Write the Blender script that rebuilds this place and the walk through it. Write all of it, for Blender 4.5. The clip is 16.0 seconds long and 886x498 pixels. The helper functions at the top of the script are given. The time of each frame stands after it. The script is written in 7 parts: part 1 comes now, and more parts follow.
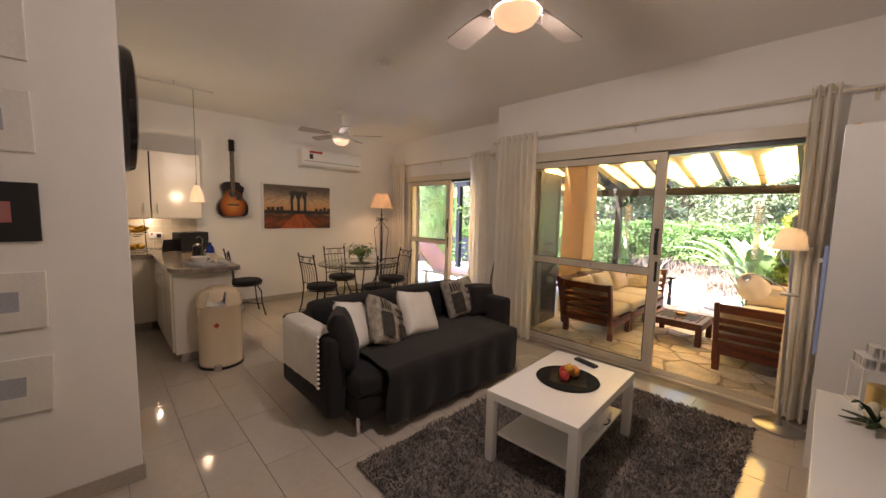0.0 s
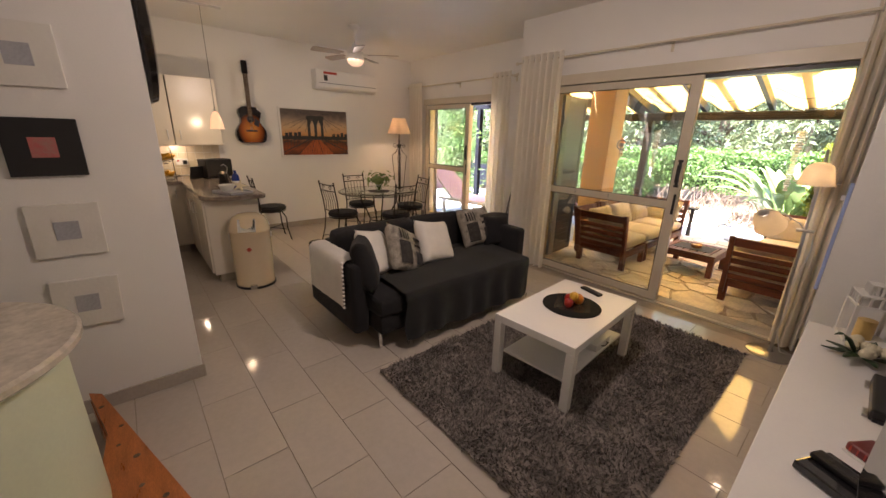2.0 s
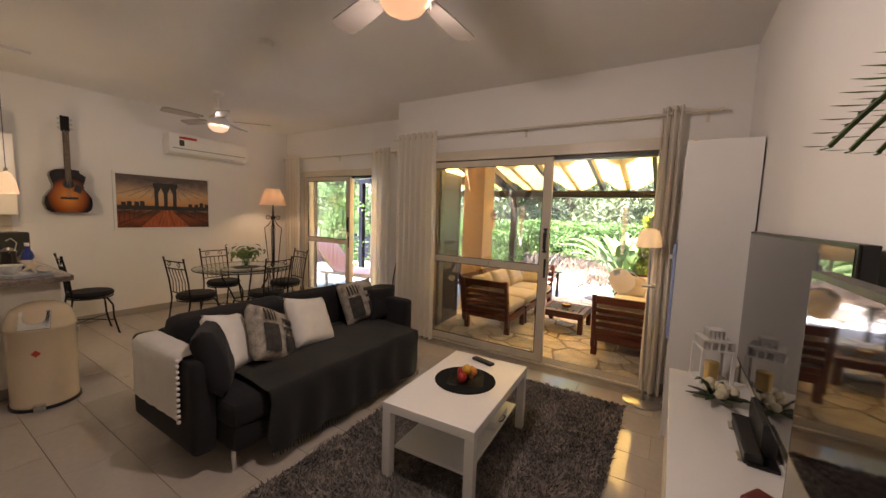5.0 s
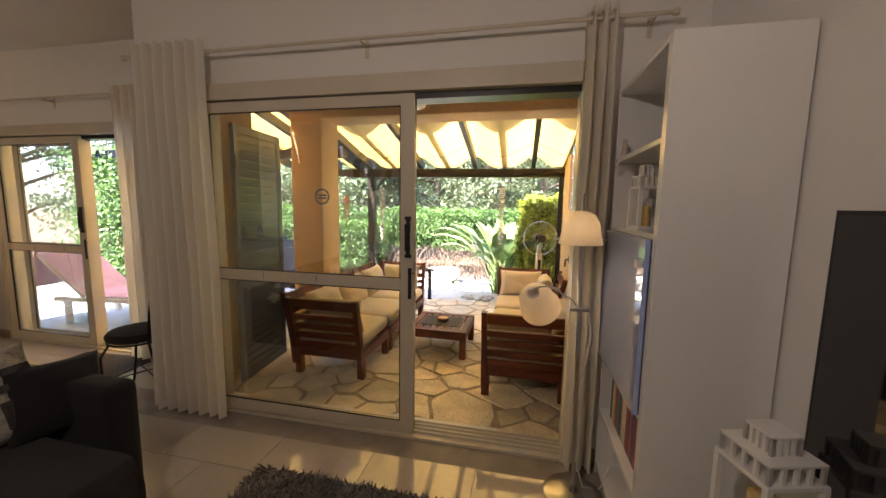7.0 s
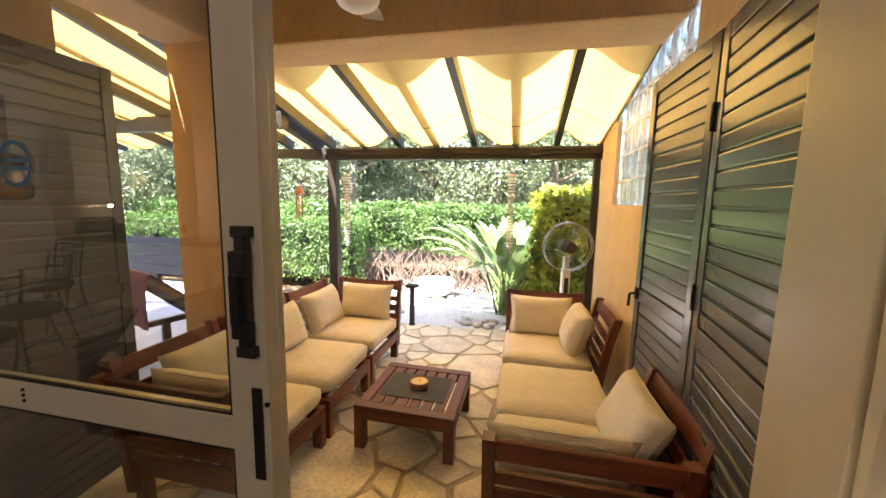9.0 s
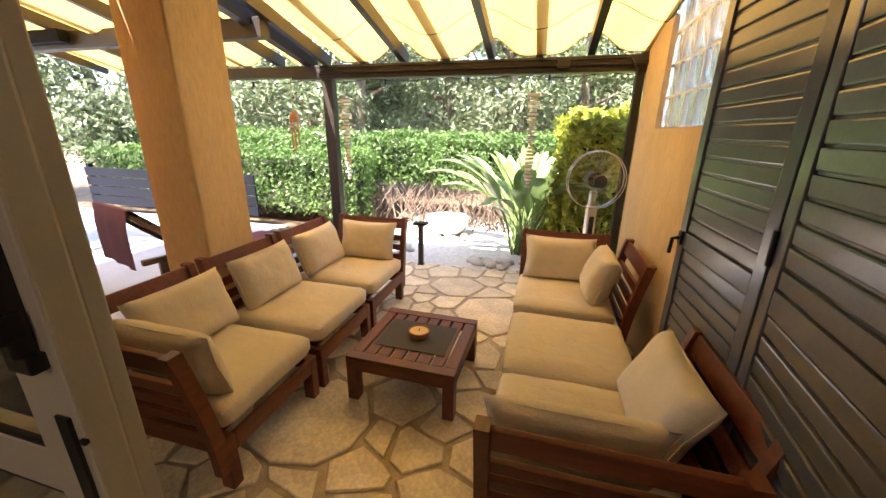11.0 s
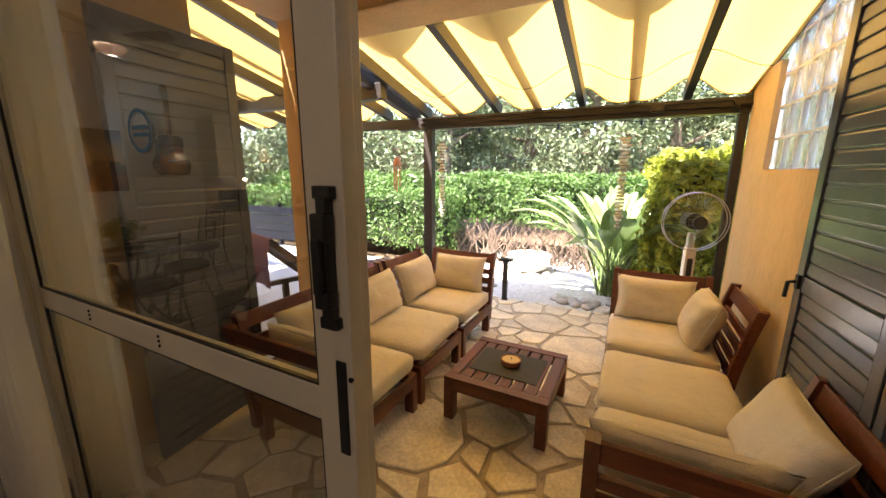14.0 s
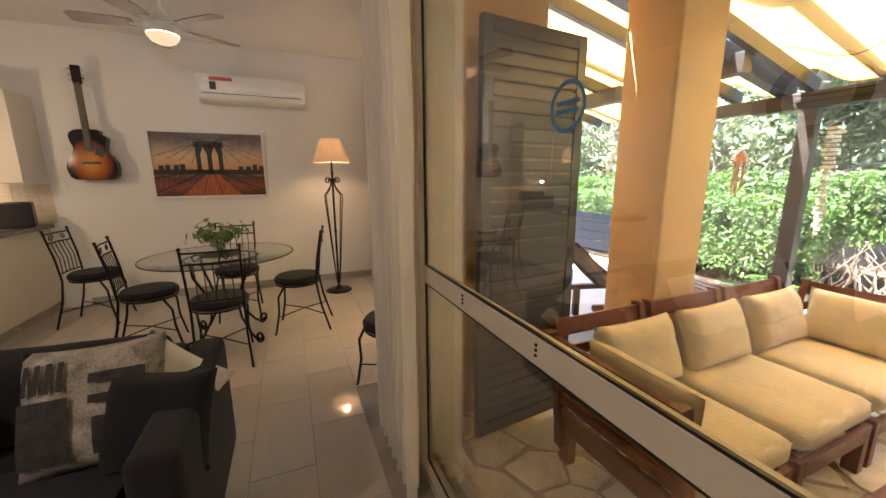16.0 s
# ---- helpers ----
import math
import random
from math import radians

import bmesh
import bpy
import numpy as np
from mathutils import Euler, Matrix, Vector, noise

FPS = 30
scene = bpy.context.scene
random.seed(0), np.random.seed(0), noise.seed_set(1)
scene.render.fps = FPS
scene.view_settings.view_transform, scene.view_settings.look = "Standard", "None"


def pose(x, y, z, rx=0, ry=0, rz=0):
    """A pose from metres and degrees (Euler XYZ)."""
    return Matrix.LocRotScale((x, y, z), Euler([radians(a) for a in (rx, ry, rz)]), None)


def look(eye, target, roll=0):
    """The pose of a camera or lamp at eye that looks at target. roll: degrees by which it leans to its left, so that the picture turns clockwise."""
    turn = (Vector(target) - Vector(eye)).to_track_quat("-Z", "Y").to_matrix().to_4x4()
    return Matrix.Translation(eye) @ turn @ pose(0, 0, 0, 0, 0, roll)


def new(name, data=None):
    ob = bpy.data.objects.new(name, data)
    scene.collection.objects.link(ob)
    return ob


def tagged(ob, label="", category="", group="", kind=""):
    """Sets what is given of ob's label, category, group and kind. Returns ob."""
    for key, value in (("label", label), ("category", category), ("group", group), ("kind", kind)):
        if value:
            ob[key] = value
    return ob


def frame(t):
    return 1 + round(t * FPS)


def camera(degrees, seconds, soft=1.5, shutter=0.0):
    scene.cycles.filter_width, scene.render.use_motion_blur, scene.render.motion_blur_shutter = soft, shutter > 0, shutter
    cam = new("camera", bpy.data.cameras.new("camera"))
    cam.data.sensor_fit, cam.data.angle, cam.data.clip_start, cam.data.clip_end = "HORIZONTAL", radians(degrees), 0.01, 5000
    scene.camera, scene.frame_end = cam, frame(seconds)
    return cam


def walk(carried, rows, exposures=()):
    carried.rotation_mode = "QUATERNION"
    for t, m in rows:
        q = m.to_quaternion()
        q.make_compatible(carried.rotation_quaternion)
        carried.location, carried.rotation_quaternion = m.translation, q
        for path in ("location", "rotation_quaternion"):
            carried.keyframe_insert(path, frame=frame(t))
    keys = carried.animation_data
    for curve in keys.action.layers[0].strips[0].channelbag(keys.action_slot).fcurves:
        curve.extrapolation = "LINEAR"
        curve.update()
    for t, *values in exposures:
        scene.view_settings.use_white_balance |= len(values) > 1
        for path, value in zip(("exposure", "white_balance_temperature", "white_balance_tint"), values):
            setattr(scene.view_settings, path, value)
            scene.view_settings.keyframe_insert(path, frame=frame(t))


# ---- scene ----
cam = camera(101.0, 16.0)
PATH = [
    (0, (1.057, -3.778, 1.48), (-0.386, -2.407, 1.285), 1.4),
    (0.5, (1.085, -3.793, 1.505), (-0.409, -2.5, 1.196), 1.4),
    (1, (1.097, -3.801, 1.513), (-0.378, -2.53, 1.057), 1.5),
    (1.5, (1.119, -3.813, 1.535), (-0.333, -2.56, 0.968), 1.6),
    (2, (1.141, -3.819, 1.545), (-0.304, -2.571, 0.948), 1.6),
    (2.5, (1.156, -3.831, 1.553), (-0.298, -2.575, 0.999), 1.6),
    (3, (1.163, -3.83, 1.567), (-0.319, -2.554, 1.15), 1.6),
    (3.5, (1.164, -3.835, 1.571), (-0.336, -2.544, 1.281), 1.6),
    (4, (1.15, -3.828, 1.564), (-0.359, -2.531, 1.364), 1.6),
    (4.5, (1.09, -3.756, 1.529), (-0.335, -2.366, 1.342), 1.7),
    (5, (1.033, -3.63, 1.494), (-0.022, -1.942, 1.303), 2.0),
    (5.2, (1.002, -3.516, 1.475), (0.116, -1.734, 1.273), 2.0),
    (7.3, (0.592, -1.804, 1.439), (0.191, 0.142, 1.205), 1.2),
    (7.5, (0.579, -1.618, 1.421), (0.177, 0.327, 1.186), 1.6),
    (7.6, (0.562, -1.532, 1.432), (0.169, 0.415, 1.198), 1.2),
    (8, (0.535, -1.185, 1.448), (0.151, 0.764, 1.213), 1.3),
    (8.2, (0.517, -1.042, 1.45), (0.14, 0.908, 1.21), 1.4),
    (10.3, (0.42, -0.27, 1.406), (-0.083, 1.619, 0.98), 0.7),
    (10.5, (0.438, -0.263, 1.403), (-0.066, 1.611, 0.922), 0.7),
    (11, (0.475, -0.246, 1.389), (-0.018, 1.595, 0.782), 0.8),
    (11.5, (0.481, -0.244, 1.388), (-0.002, 1.566, 0.687), 0.9),
    (12, (0.476, -0.281, 1.423), (-0.006, 1.531, 0.728), 0.9),
    (12.5, (0.481, -0.287, 1.435), (-0.009, 1.552, 0.82), 0.9),
    (13, (0.469, -0.31, 1.43), (-0.035, 1.553, 0.906), 0.9),
    (13.5, (0.434, -0.383, 1.424), (-0.189, 1.465, 0.979), 0.5),
    (14, (0.407, -0.482, 1.41), (-0.472, 1.267, 0.998), 0.3),
    (14.5, (0.34, -0.569, 1.37), (-0.782, 1.037, 0.967), 0.5),
    (15, (0.13, -0.607, 1.357), (-1.167, 0.862, 0.96), 1.0),
    (15.2, (0.061, -0.602, 1.358), (-1.31, 0.8, 0.965), 1.2),
    (15.5, (-0.003, -0.586, 1.354), (-1.479, 0.706, 0.966), 1.1),
    (16, (-0.005, -0.523, 1.368), (-1.815, 0.236, 0.981), -0.3),
]
walk(cam, [(t, look(eye, target, roll)) for t, eye, target, roll in PATH],
     exposures=[(0, 4.25, 6250, 22), (4.5, 4.25, 6250, 22), (5.2, 3.95, 6300, 22), (7.3, 3.58, 6300, 18), (8.2, 3.82, 6300, 17), (10.3, 3.08, 6700, 19), (11.0, 3.22, 6700, 19),
                (11.7, 3.62, 6600, 18), (12.6, 3.58, 6650, 19), (13.0, 3.36, 6800, 19), (13.5, 3.24, 6800, 19), (14.0, 3.27, 6700, 19), (15.0, 3.55, 6450, 18), (15.5, 3.88, 6300, 19), (16, 4.33, 6200, 19)])

# ---- world and sun ----
SUN_EL = 63.0     # degrees above the horizon
world = bpy.data.worlds.new("world")
scene.world = world
world.use_nodes = True
_nt = world.node_tree
_sky = _nt.nodes.new("ShaderNodeTexSky")
_sky.sky_type, _sky.sun_disc = 'NISHITA', False
_sun_dir = Vector((-0.22, -0.45, 0.0)).normalized() * math.cos(radians(SUN_EL)) + Vector((0, 0, math.sin(radians(SUN_EL))))
_sky.sun_elevation = radians(SUN_EL)
_sky.sun_rotation = math.atan2(_sun_dir.x, _sun_dir.y)
_nt.nodes["Background"].inputs[1].default_value = 0.15
_nt.links.new(_sky.outputs[0], _nt.nodes["Background"].inputs[0])
sun_data = bpy.data.lights.new("sun", 'SUN')
sun_data.energy, sun_data.angle, sun_data.color = 5.0, radians(0.53), (1.0, 0.95, 0.86)
sun = new("sun", sun_data)
sun.matrix_world = look(_sun_dir * 30, (0, 0, 0))


def lamp_point(name, at, watts, radius, colour):
    d = bpy.data.lights.new(name, 'POINT')
    d.energy, d.shadow_soft_size, d.color = watts, radius, colour
    o = new(name, d)
    o.location = at
    return o


# ---- materials ----
def node(nt, kind, **kw):
    n = nt.nodes.new(kind)
    for k, v in kw.items():
        n.inputs[k.replace("_", " ")].default_value = v
    return n


def mat(name, colour, rough=0.5, metal=0.0, var=0.12, scale=6.0, fine=60.0, bump=0.15, stretch=(1, 1, 1), dark=None,
        rnd=0.0, spec=0.5, coat=0.0, emit=0.0, emit_col=None, trans=0.0, sheen=0.0, rvar=0.08, bump_scale=None, island=0.0):
    m = bpy.data.materials.new(name)
    m.use_nodes = True
    nt = m.node_tree
    b = nt.nodes["Principled BSDF"]
    tc = nt.nodes.new("ShaderNodeTexCoord")
    mp = nt.nodes.new("ShaderNodeMapping")
    mp.inputs["Scale"].default_value = stretch
    nt.links.new(tc.outputs["Object"], mp.inputs[0])
    n1 = node(nt, "ShaderNodeTexNoise", Scale=scale, Detail=5.0, Roughness=0.6)
    n2 = node(nt, "ShaderNodeTexNoise", Scale=fine, Detail=4.0, Roughness=0.6)
    for n in (n1, n2):
        nt.links.new(mp.outputs[0], n.inputs["Vector"])
    add = nt.nodes.new("ShaderNodeMath")
    add.operation = 'MULTIPLY_ADD'
    add.inputs[1].default_value = 0.45
    nt.links.new(n2.outputs[0], add.inputs[0])
    mul = nt.nodes.new("ShaderNodeMath")
    mul.operation = 'MULTIPLY'
    mul.inputs[1].default_value = 0.55
    nt.links.new(n1.outputs[0], mul.inputs[0])
    nt.links.new(mul.outputs[0], add.inputs[2])
    ramp = nt.nodes.new("ShaderNodeValToRGB")
    c = Vector(colour)
    lo = Vector(dark) if dark else c * (1 - 2.2 * var)
    hi = c * (1 + var)
    ramp.color_ramp.elements[0].position, ramp.color_ramp.elements[1].position = 0.33, 0.67
    ramp.color_ramp.elements[0].color = (*[max(v, 0.001) for v in lo], 1)
    ramp.color_ramp.elements[1].color = (*[min(v, 0.95) for v in hi], 1)
    nt.links.new(add.outputs[0], ramp.inputs[0])
    out = ramp.outputs[0]
    if rnd:
        oi = nt.nodes.new("ShaderNodeObjectInfo")
        hs = nt.nodes.new("ShaderNodeHueSaturation")
        mr = nt.nodes.new("ShaderNodeMapRange")
        mr.inputs[3].default_value, mr.inputs[4].default_value = 1 - rnd, 1 + rnd
        nt.links.new(oi.outputs["Random"], mr.inputs[0])
        nt.links.new(mr.outputs[0], hs.inputs["Value"])
        nt.links.new(out, hs.inputs["Color"])
        out = hs.outputs[0]
    if island:
        ge = nt.nodes.new("ShaderNodeNewGeometry")
        hs = nt.nodes.new("ShaderNodeHueSaturation")
        mr = nt.nodes.new("ShaderNodeMapRange")
        mr.inputs[3].default_value, mr.inputs[4].default_value = 1 - island, 1 + island
        nt.links.new(ge.outputs["Random Per Island"], mr.inputs[0])
        nt.links.new(mr.outputs[0], hs.inputs["Value"])
        nt.links.new(out, hs.inputs["Color"])
        out = hs.outputs[0]
    nt.links.new(out, b.inputs["Base Color"])
    rr = nt.nodes.new("ShaderNodeMapRange")
    rr.inputs[3].default_value, rr.inputs[4].default_value = max(rough - rvar, 0.02), min(rough + rvar, 1)
    nt.links.new(n1.outputs[0], rr.inputs[0])
    nt.links.new(rr.outputs[0], b.inputs["Roughness"])
    b.inputs["Metallic"].default_value = metal
    b.inputs["Specular IOR Level"].default_value = spec
    b.inputs["Coat Weight"].default_value = coat
    b.inputs["Sheen Weight"].default_value = sheen
    if emit:
        b.inputs["Emission Color"].default_value = (*(emit_col or colour), 1)
        b.inputs["Emission Strength"].default_value = emit
    if bump:
        bp = nt.nodes.new("ShaderNodeBump")
        bp.inputs["Strength"].default_value = bump
        bp.inputs["Distance"].default_value = 0.01
        src = n2.outputs[0]
        if bump_scale:
            n3 = node(nt, "ShaderNodeTexNoise", Scale=bump_scale, Detail=6.0, Roughness=0.65)
            nt.links.new(mp.outputs[0], n3.inputs["Vector"])
            src = n3.outputs[0]
        nt.links.new(src, bp.inputs["Height"])
        nt.links.new(bp.outputs[0], b.inputs["Normal"])
    if trans:
        t = nt.nodes.new("ShaderNodeBsdfTranslucent")
        nt.links.new(out, t.inputs[0])
        mx = nt.nodes.new("ShaderNodeMixShader")
        mx.inputs[0].default_value = trans
        nt.links.new(b.outputs[0], mx.inputs[1])
        nt.links.new(t.outputs[0], mx.inputs[2])
        nt.links.new(mx.outputs[0], nt.nodes["Material Output"].inputs[0])
    return m


def glass(name, tint=(0.96, 0.98, 0.97), rough=0.0, reflect=0.13):
    m = bpy.data.materials.new(name)
    m.use_nodes = True
    nt = m.node_tree
    nt.nodes.remove(nt.nodes["Principled BSDF"])
    tr = nt.nodes.new("ShaderNodeBsdfTransparent")
    tr.inputs[0].default_value = (*tint, 1)
    gl = nt.nodes.new("ShaderNodeBsdfGlossy")
    gl.inputs["Roughness"].default_value = rough
    lw = nt.nodes.new("ShaderNodeLayerWeight")
    pw = nt.nodes.new("ShaderNodeMath")
    pw.operation = 'POWER'
    pw.inputs[1].default_value = 5.0
    nt.links.new(lw.outputs["Facing"], pw.inputs[0])
    ad = nt.nodes.new("ShaderNodeMath")
    ad.operation = 'MULTIPLY_ADD'
    ad.inputs[1].default_value, ad.inputs[2].default_value = 0.6, reflect * 0.5
    ad.use_clamp = True
    nt.links.new(pw.outputs[0], ad.inputs[0])
    mx = nt.nodes.new("ShaderNodeMixShader")
    nt.links.new(ad.outputs[0], mx.inputs[0])
    nt.links.new(tr.outputs[0], mx.inputs[1])
    nt.links.new(gl.outputs[0], mx.inputs[2])
    nt.links.new(mx.outputs[0], nt.nodes["Material Output"].inputs[0])
    return m


M = {}
M["wall"] = mat("wall_paint", (0.80, 0.785, 0.755), 0.7, var=0.02, scale=1.5, fine=140, bump=0.06)
M["ceiling"] = mat("ceiling_paint", (0.78, 0.765, 0.74), 0.8, var=0.02, scale=1.2, fine=120, bump=0.06)
M["tile"] = mat("floor_tile", (0.50, 0.45, 0.39), 0.06, var=0.04, scale=2.2, fine=30, bump=0.01, rnd=0.03, rvar=0.04, spec=0.55)
M["grout"] = mat("grout", (0.33, 0.29, 0.24), 0.8, var=0.15, fine=200)
M["base"] = mat("baseboard_tile", (0.42, 0.38, 0.33), 0.25, var=0.06, scale=3)
M["stucco"] = mat("ochre_stucco", (0.70, 0.48, 0.23), 0.85, var=0.10, scale=2.2, fine=55, bump=0.55, stretch=(1, 1, 0.28), bump_scale=38)
M["alu"] = mat("cream_aluminium", (0.64, 0.58, 0.46), 0.35, var=0.03, fine=180, bump=0.02)
M["glass"] = glass("door_glass", (0.94, 0.955, 0.945), reflect=0.26)
M["clear"] = glass("clear_glass", (0.93, 0.97, 0.95), reflect=0.08)
M["black"] = mat("black_plastic", (0.012, 0.012, 0.013), 0.38, var=0.1, fine=120, bump=0.03)
M["iron"] = mat("black_wrought_iron", (0.018, 0.016, 0.015), 0.45, metal=0.6, var=0.2, fine=90, bump=0.2)
M["chrome"] = mat("chrome", (0.75, 0.75, 0.74), 0.12, metal=1.0, var=0.03, bump=0)
M["steel"] = mat("brushed_steel", (0.58, 0.57, 0.55), 0.3, metal=1.0, var=0.05, fine=200, stretch=(1, 1, 8), bump=0.03)
M["lacquer"] = mat("white_lacquer", (0.80, 0.795, 0.775), 0.22, var=0.015, scale=2, fine=90, bump=0.015)
# White door; the blue outdoor reflection is put into the base colour.
M["gloss"] = mat("blue_reflection_gloss", (0.36, 0.46, 0.80), 0.04, var=0.01, scale=2, fine=40, bump=0.0, rvar=0.02, coat=1.0, spec=1.0)
M["cream_door"] = mat("cream_cabinet_front", (0.72, 0.665, 0.57), 0.2, var=0.02, scale=2, fine=80, bump=0.02)
M["granite"] = mat("granite_worktop", (0.27, 0.22, 0.18), 0.15, var=0.35, scale=30, fine=160, bump=0.02)
M["splash"] = mat("splash_tile", (0.66, 0.57, 0.43), 0.2, var=0.05, scale=6, rnd=0.03)
M["bin"] = mat("cream_bin_enamel", (0.70, 0.58, 0.41), 0.2, var=0.02, scale=3, fine=60, bump=0.01, coat=0.5)
M["red"] = mat("red_enamel", (0.45, 0.05, 0.03), 0.35)
M["sofa"] = mat("charcoal_upholstery", (0.012, 0.0115, 0.013), 0.95, var=0.25, scale=5, fine=260, bump=0.35, sheen=0.05)
M["throw"] = mat("black_throw", (0.010, 0.011, 0.011), 0.9, var=0.25, scale=7, fine=220, bump=0.4, sheen=0.1)
M["white_cloth"] = mat("white_cotton", (0.78, 0.75, 0.70), 0.9, var=0.05, scale=9, fine=220, bump=0.4)
M["rug"] = mat("grey_shag", (0.21, 0.185, 0.165), 0.95, var=0.35, scale=5, fine=120, bump=0.5, sheen=0.1, island=0.65)
M["print"] = mat("printed_cushion", (0.50, 0.45, 0.37), 0.9, var=0.2, scale=16, fine=220, bump=0.3, dark=(0.06, 0.055, 0.05))
M["ink"] = mat("cushion_ink", (0.05, 0.045, 0.042), 0.9, var=0.3, scale=30, fine=200, bump=0.2)
M["curtain"] = mat("ecru_curtain", (0.93, 0.89, 0.81), 0.9, var=0.03, scale=4, fine=300, bump=0.2, trans=0.5, stretch=(1, 1, 0.4))
M["wood"] = mat("brown_stained_acacia", (0.175, 0.048, 0.020), 0.40, var=0.3, scale=4, fine=70, bump=0.15, stretch=(9, 1, 9), rnd=0.12)
M["woodx"] = mat("brown_stained_acacia_x", (0.175, 0.048, 0.020), 0.40, var=0.3, scale=4, fine=70, bump=0.15, stretch=(1, 9, 9), rnd=0.12)
M["cushion"] = mat("beige_canvas", (0.68, 0.59, 0.435), 0.9, var=0.06, scale=5, fine=330, bump=1.0, bump_scale=16)
M["pergola"] = mat("dark_pergola_wood", (0.024, 0.018, 0.015), 0.5, var=0.25, scale=5, fine=90, bump=0.2)
M["awning"] = mat("yellow_awning_cloth", (0.74, 0.46, 0.115), 0.85, var=0.05, scale=3, fine=200, bump=0.12, trans=0.42)
M["shutter"] = mat("grey_shutter_paint", (0.085, 0.088, 0.102), 0.20, var=0.08, scale=3, fine=70, bump=0.04, rnd=0.05)
M["stone"] = mat("crazy_paving_stone", (0.82, 0.69, 0.49), 0.70, var=0.20, scale=4.5, fine=45, bump=0.45, rnd=0.20, bump_scale=16)
M["mortar"] = mat("paving_mortar", (0.50, 0.40, 0.28), 0.95, var=0.2, scale=9, fine=150, bump=0.5)
M["gravel"] = mat("white_gravel", (0.60, 0.58, 0.54), 0.9, var=0.2, scale=25, fine=160, bump=0.8, bump_scale=90)
M["pebble"] = mat("pebble", (0.50, 0.47, 0.43), 0.7, var=0.2, scale=12, rnd=0.3)
M["deck"] = mat("terrace_floor", (0.42, 0.43, 0.47), 0.6, var=0.10, scale=3, fine=80)
M["soil"] = mat("garden_soil", (0.16, 0.105, 0.06), 0.95, var=0.3, scale=7, fine=90, bump=0.6)
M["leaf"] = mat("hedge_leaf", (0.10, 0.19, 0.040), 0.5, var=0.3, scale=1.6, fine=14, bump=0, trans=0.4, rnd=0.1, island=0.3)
# Yellow-green leaf, its colour raised to carry the sun on the hedge.
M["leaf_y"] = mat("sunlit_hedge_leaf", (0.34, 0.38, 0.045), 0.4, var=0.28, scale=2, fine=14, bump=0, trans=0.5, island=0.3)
M["leaf_t"] = mat("tree_leaf", (0.19, 0.24, 0.115), 0.5, var=0.4, scale=0.7, fine=6, bump=0, trans=0.35, island=0.3)
M["blade"] = mat("strelitzia_leaf", (0.24, 0.34, 0.13), 0.25, var=0.2, scale=5, fine=60, bump=0.1, trans=0.25)
M["bark"] = mat("bark", (0.17, 0.125, 0.085), 0.95, var=0.3, scale=5, fine=40, bump=0.8, stretch=(1, 1, 0.3))
M["twig"] = mat("dry_twig", (0.17, 0.12, 0.085), 0.9, var=0.3, scale=8)
M["terracotta"] = mat("terracotta", (0.42, 0.17, 0.07), 0.7, var=0.12, scale=12)
M["wax"] = mat("candle_wax", (0.78, 0.55, 0.20), 0.4, var=0.05)
M["slate"] = mat("slate_mat", (0.05, 0.047, 0.045), 0.7, var=0.15, scale=15, fine=120)
M["shade"] = mat("lamp_shade_cloth", (0.78, 0.66, 0.52), 0.8, var=0.03, fine=200, bump=0.1, trans=0.28)
M["opal"] = mat("opal_glass", (0.82, 0.74, 0.60), 0.25, var=0.02, bump=0, trans=0.45)
M["opal_on"] = mat("lit_opal_glass", (0.9, 0.7, 0.5), 0.3, var=0.02, bump=0, emit=0.06, emit_col=(1.0, 0.45, 0.22))
M["opal_hot"] = mat("bright_opal_glass", (0.9, 0.8, 0.65), 0.3, var=0.02, bump=0, emit=0.055, emit_col=(1.0, 0.52, 0.30))
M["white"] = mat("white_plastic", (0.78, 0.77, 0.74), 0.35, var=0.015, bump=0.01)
# White fan blades, backlit shade put into the grey-brown; the louvre shares it.
M["shaded_w"] = mat("shaded_white", (0.34, 0.30, 0.26), 0.4, var=0.02, bump=0.01)
M["pine"] = mat("lacquered_pine", (0.46, 0.15, 0.035), 0.3, var=0.22, scale=3, fine=40, stretch=(1.5, 9, 9), bump=0.05)
M["mint"] = mat("pale_green_panel", (0.62, 0.68, 0.53), 0.4, var=0.03, scale=2, fine=70, bump=0.02)
M["marble"] = mat("cream_marble", (0.62, 0.56, 0.47), 0.15, var=0.16, scale=5, fine=35, bump=0.02)
M["screen"] = mat("dark_screen", (0.008, 0.008, 0.009), 0.04, var=0.05, bump=0, rvar=0.02, spec=0.9)
M["purple"] = mat("plum_towel", (0.13, 0.035, 0.045), 0.95, var=0.15, scale=9, fine=200, bump=0.4)
M["pink"] = mat("pink_cushion", (0.52, 0.33, 0.42), 0.9, var=0.1)
M["fence"] = mat("dark_fence_board", (0.006, 0.007, 0.012), 0.9, spec=0.15, var=0.2, stretch=(0.3, 4, 4))
M["blue"] = mat("cobalt_glass", (0.015, 0.04, 0.28), 0.1, var=0.05, bump=0)
M["frame_w"] = mat("white_frame", (0.74, 0.72, 0.67), 0.5, var=0.02)
M["fruit_y"] = mat("yellow_fruit", (0.72, 0.40, 0.03), 0.45, var=0.15, scale=9)
M["fruit_r"] = mat("red_fruit", (0.40, 0.03, 0.02), 0.35, var=0.2, scale=9)
M["fruit_o"] = mat("orange_fruit", (0.75, 0.25, 0.02), 0.45, var=0.1, scale=9)
M["g_black"] = mat("guitar_black", (0.012, 0.010, 0.009), 0.12, var=0.1, bump=0)


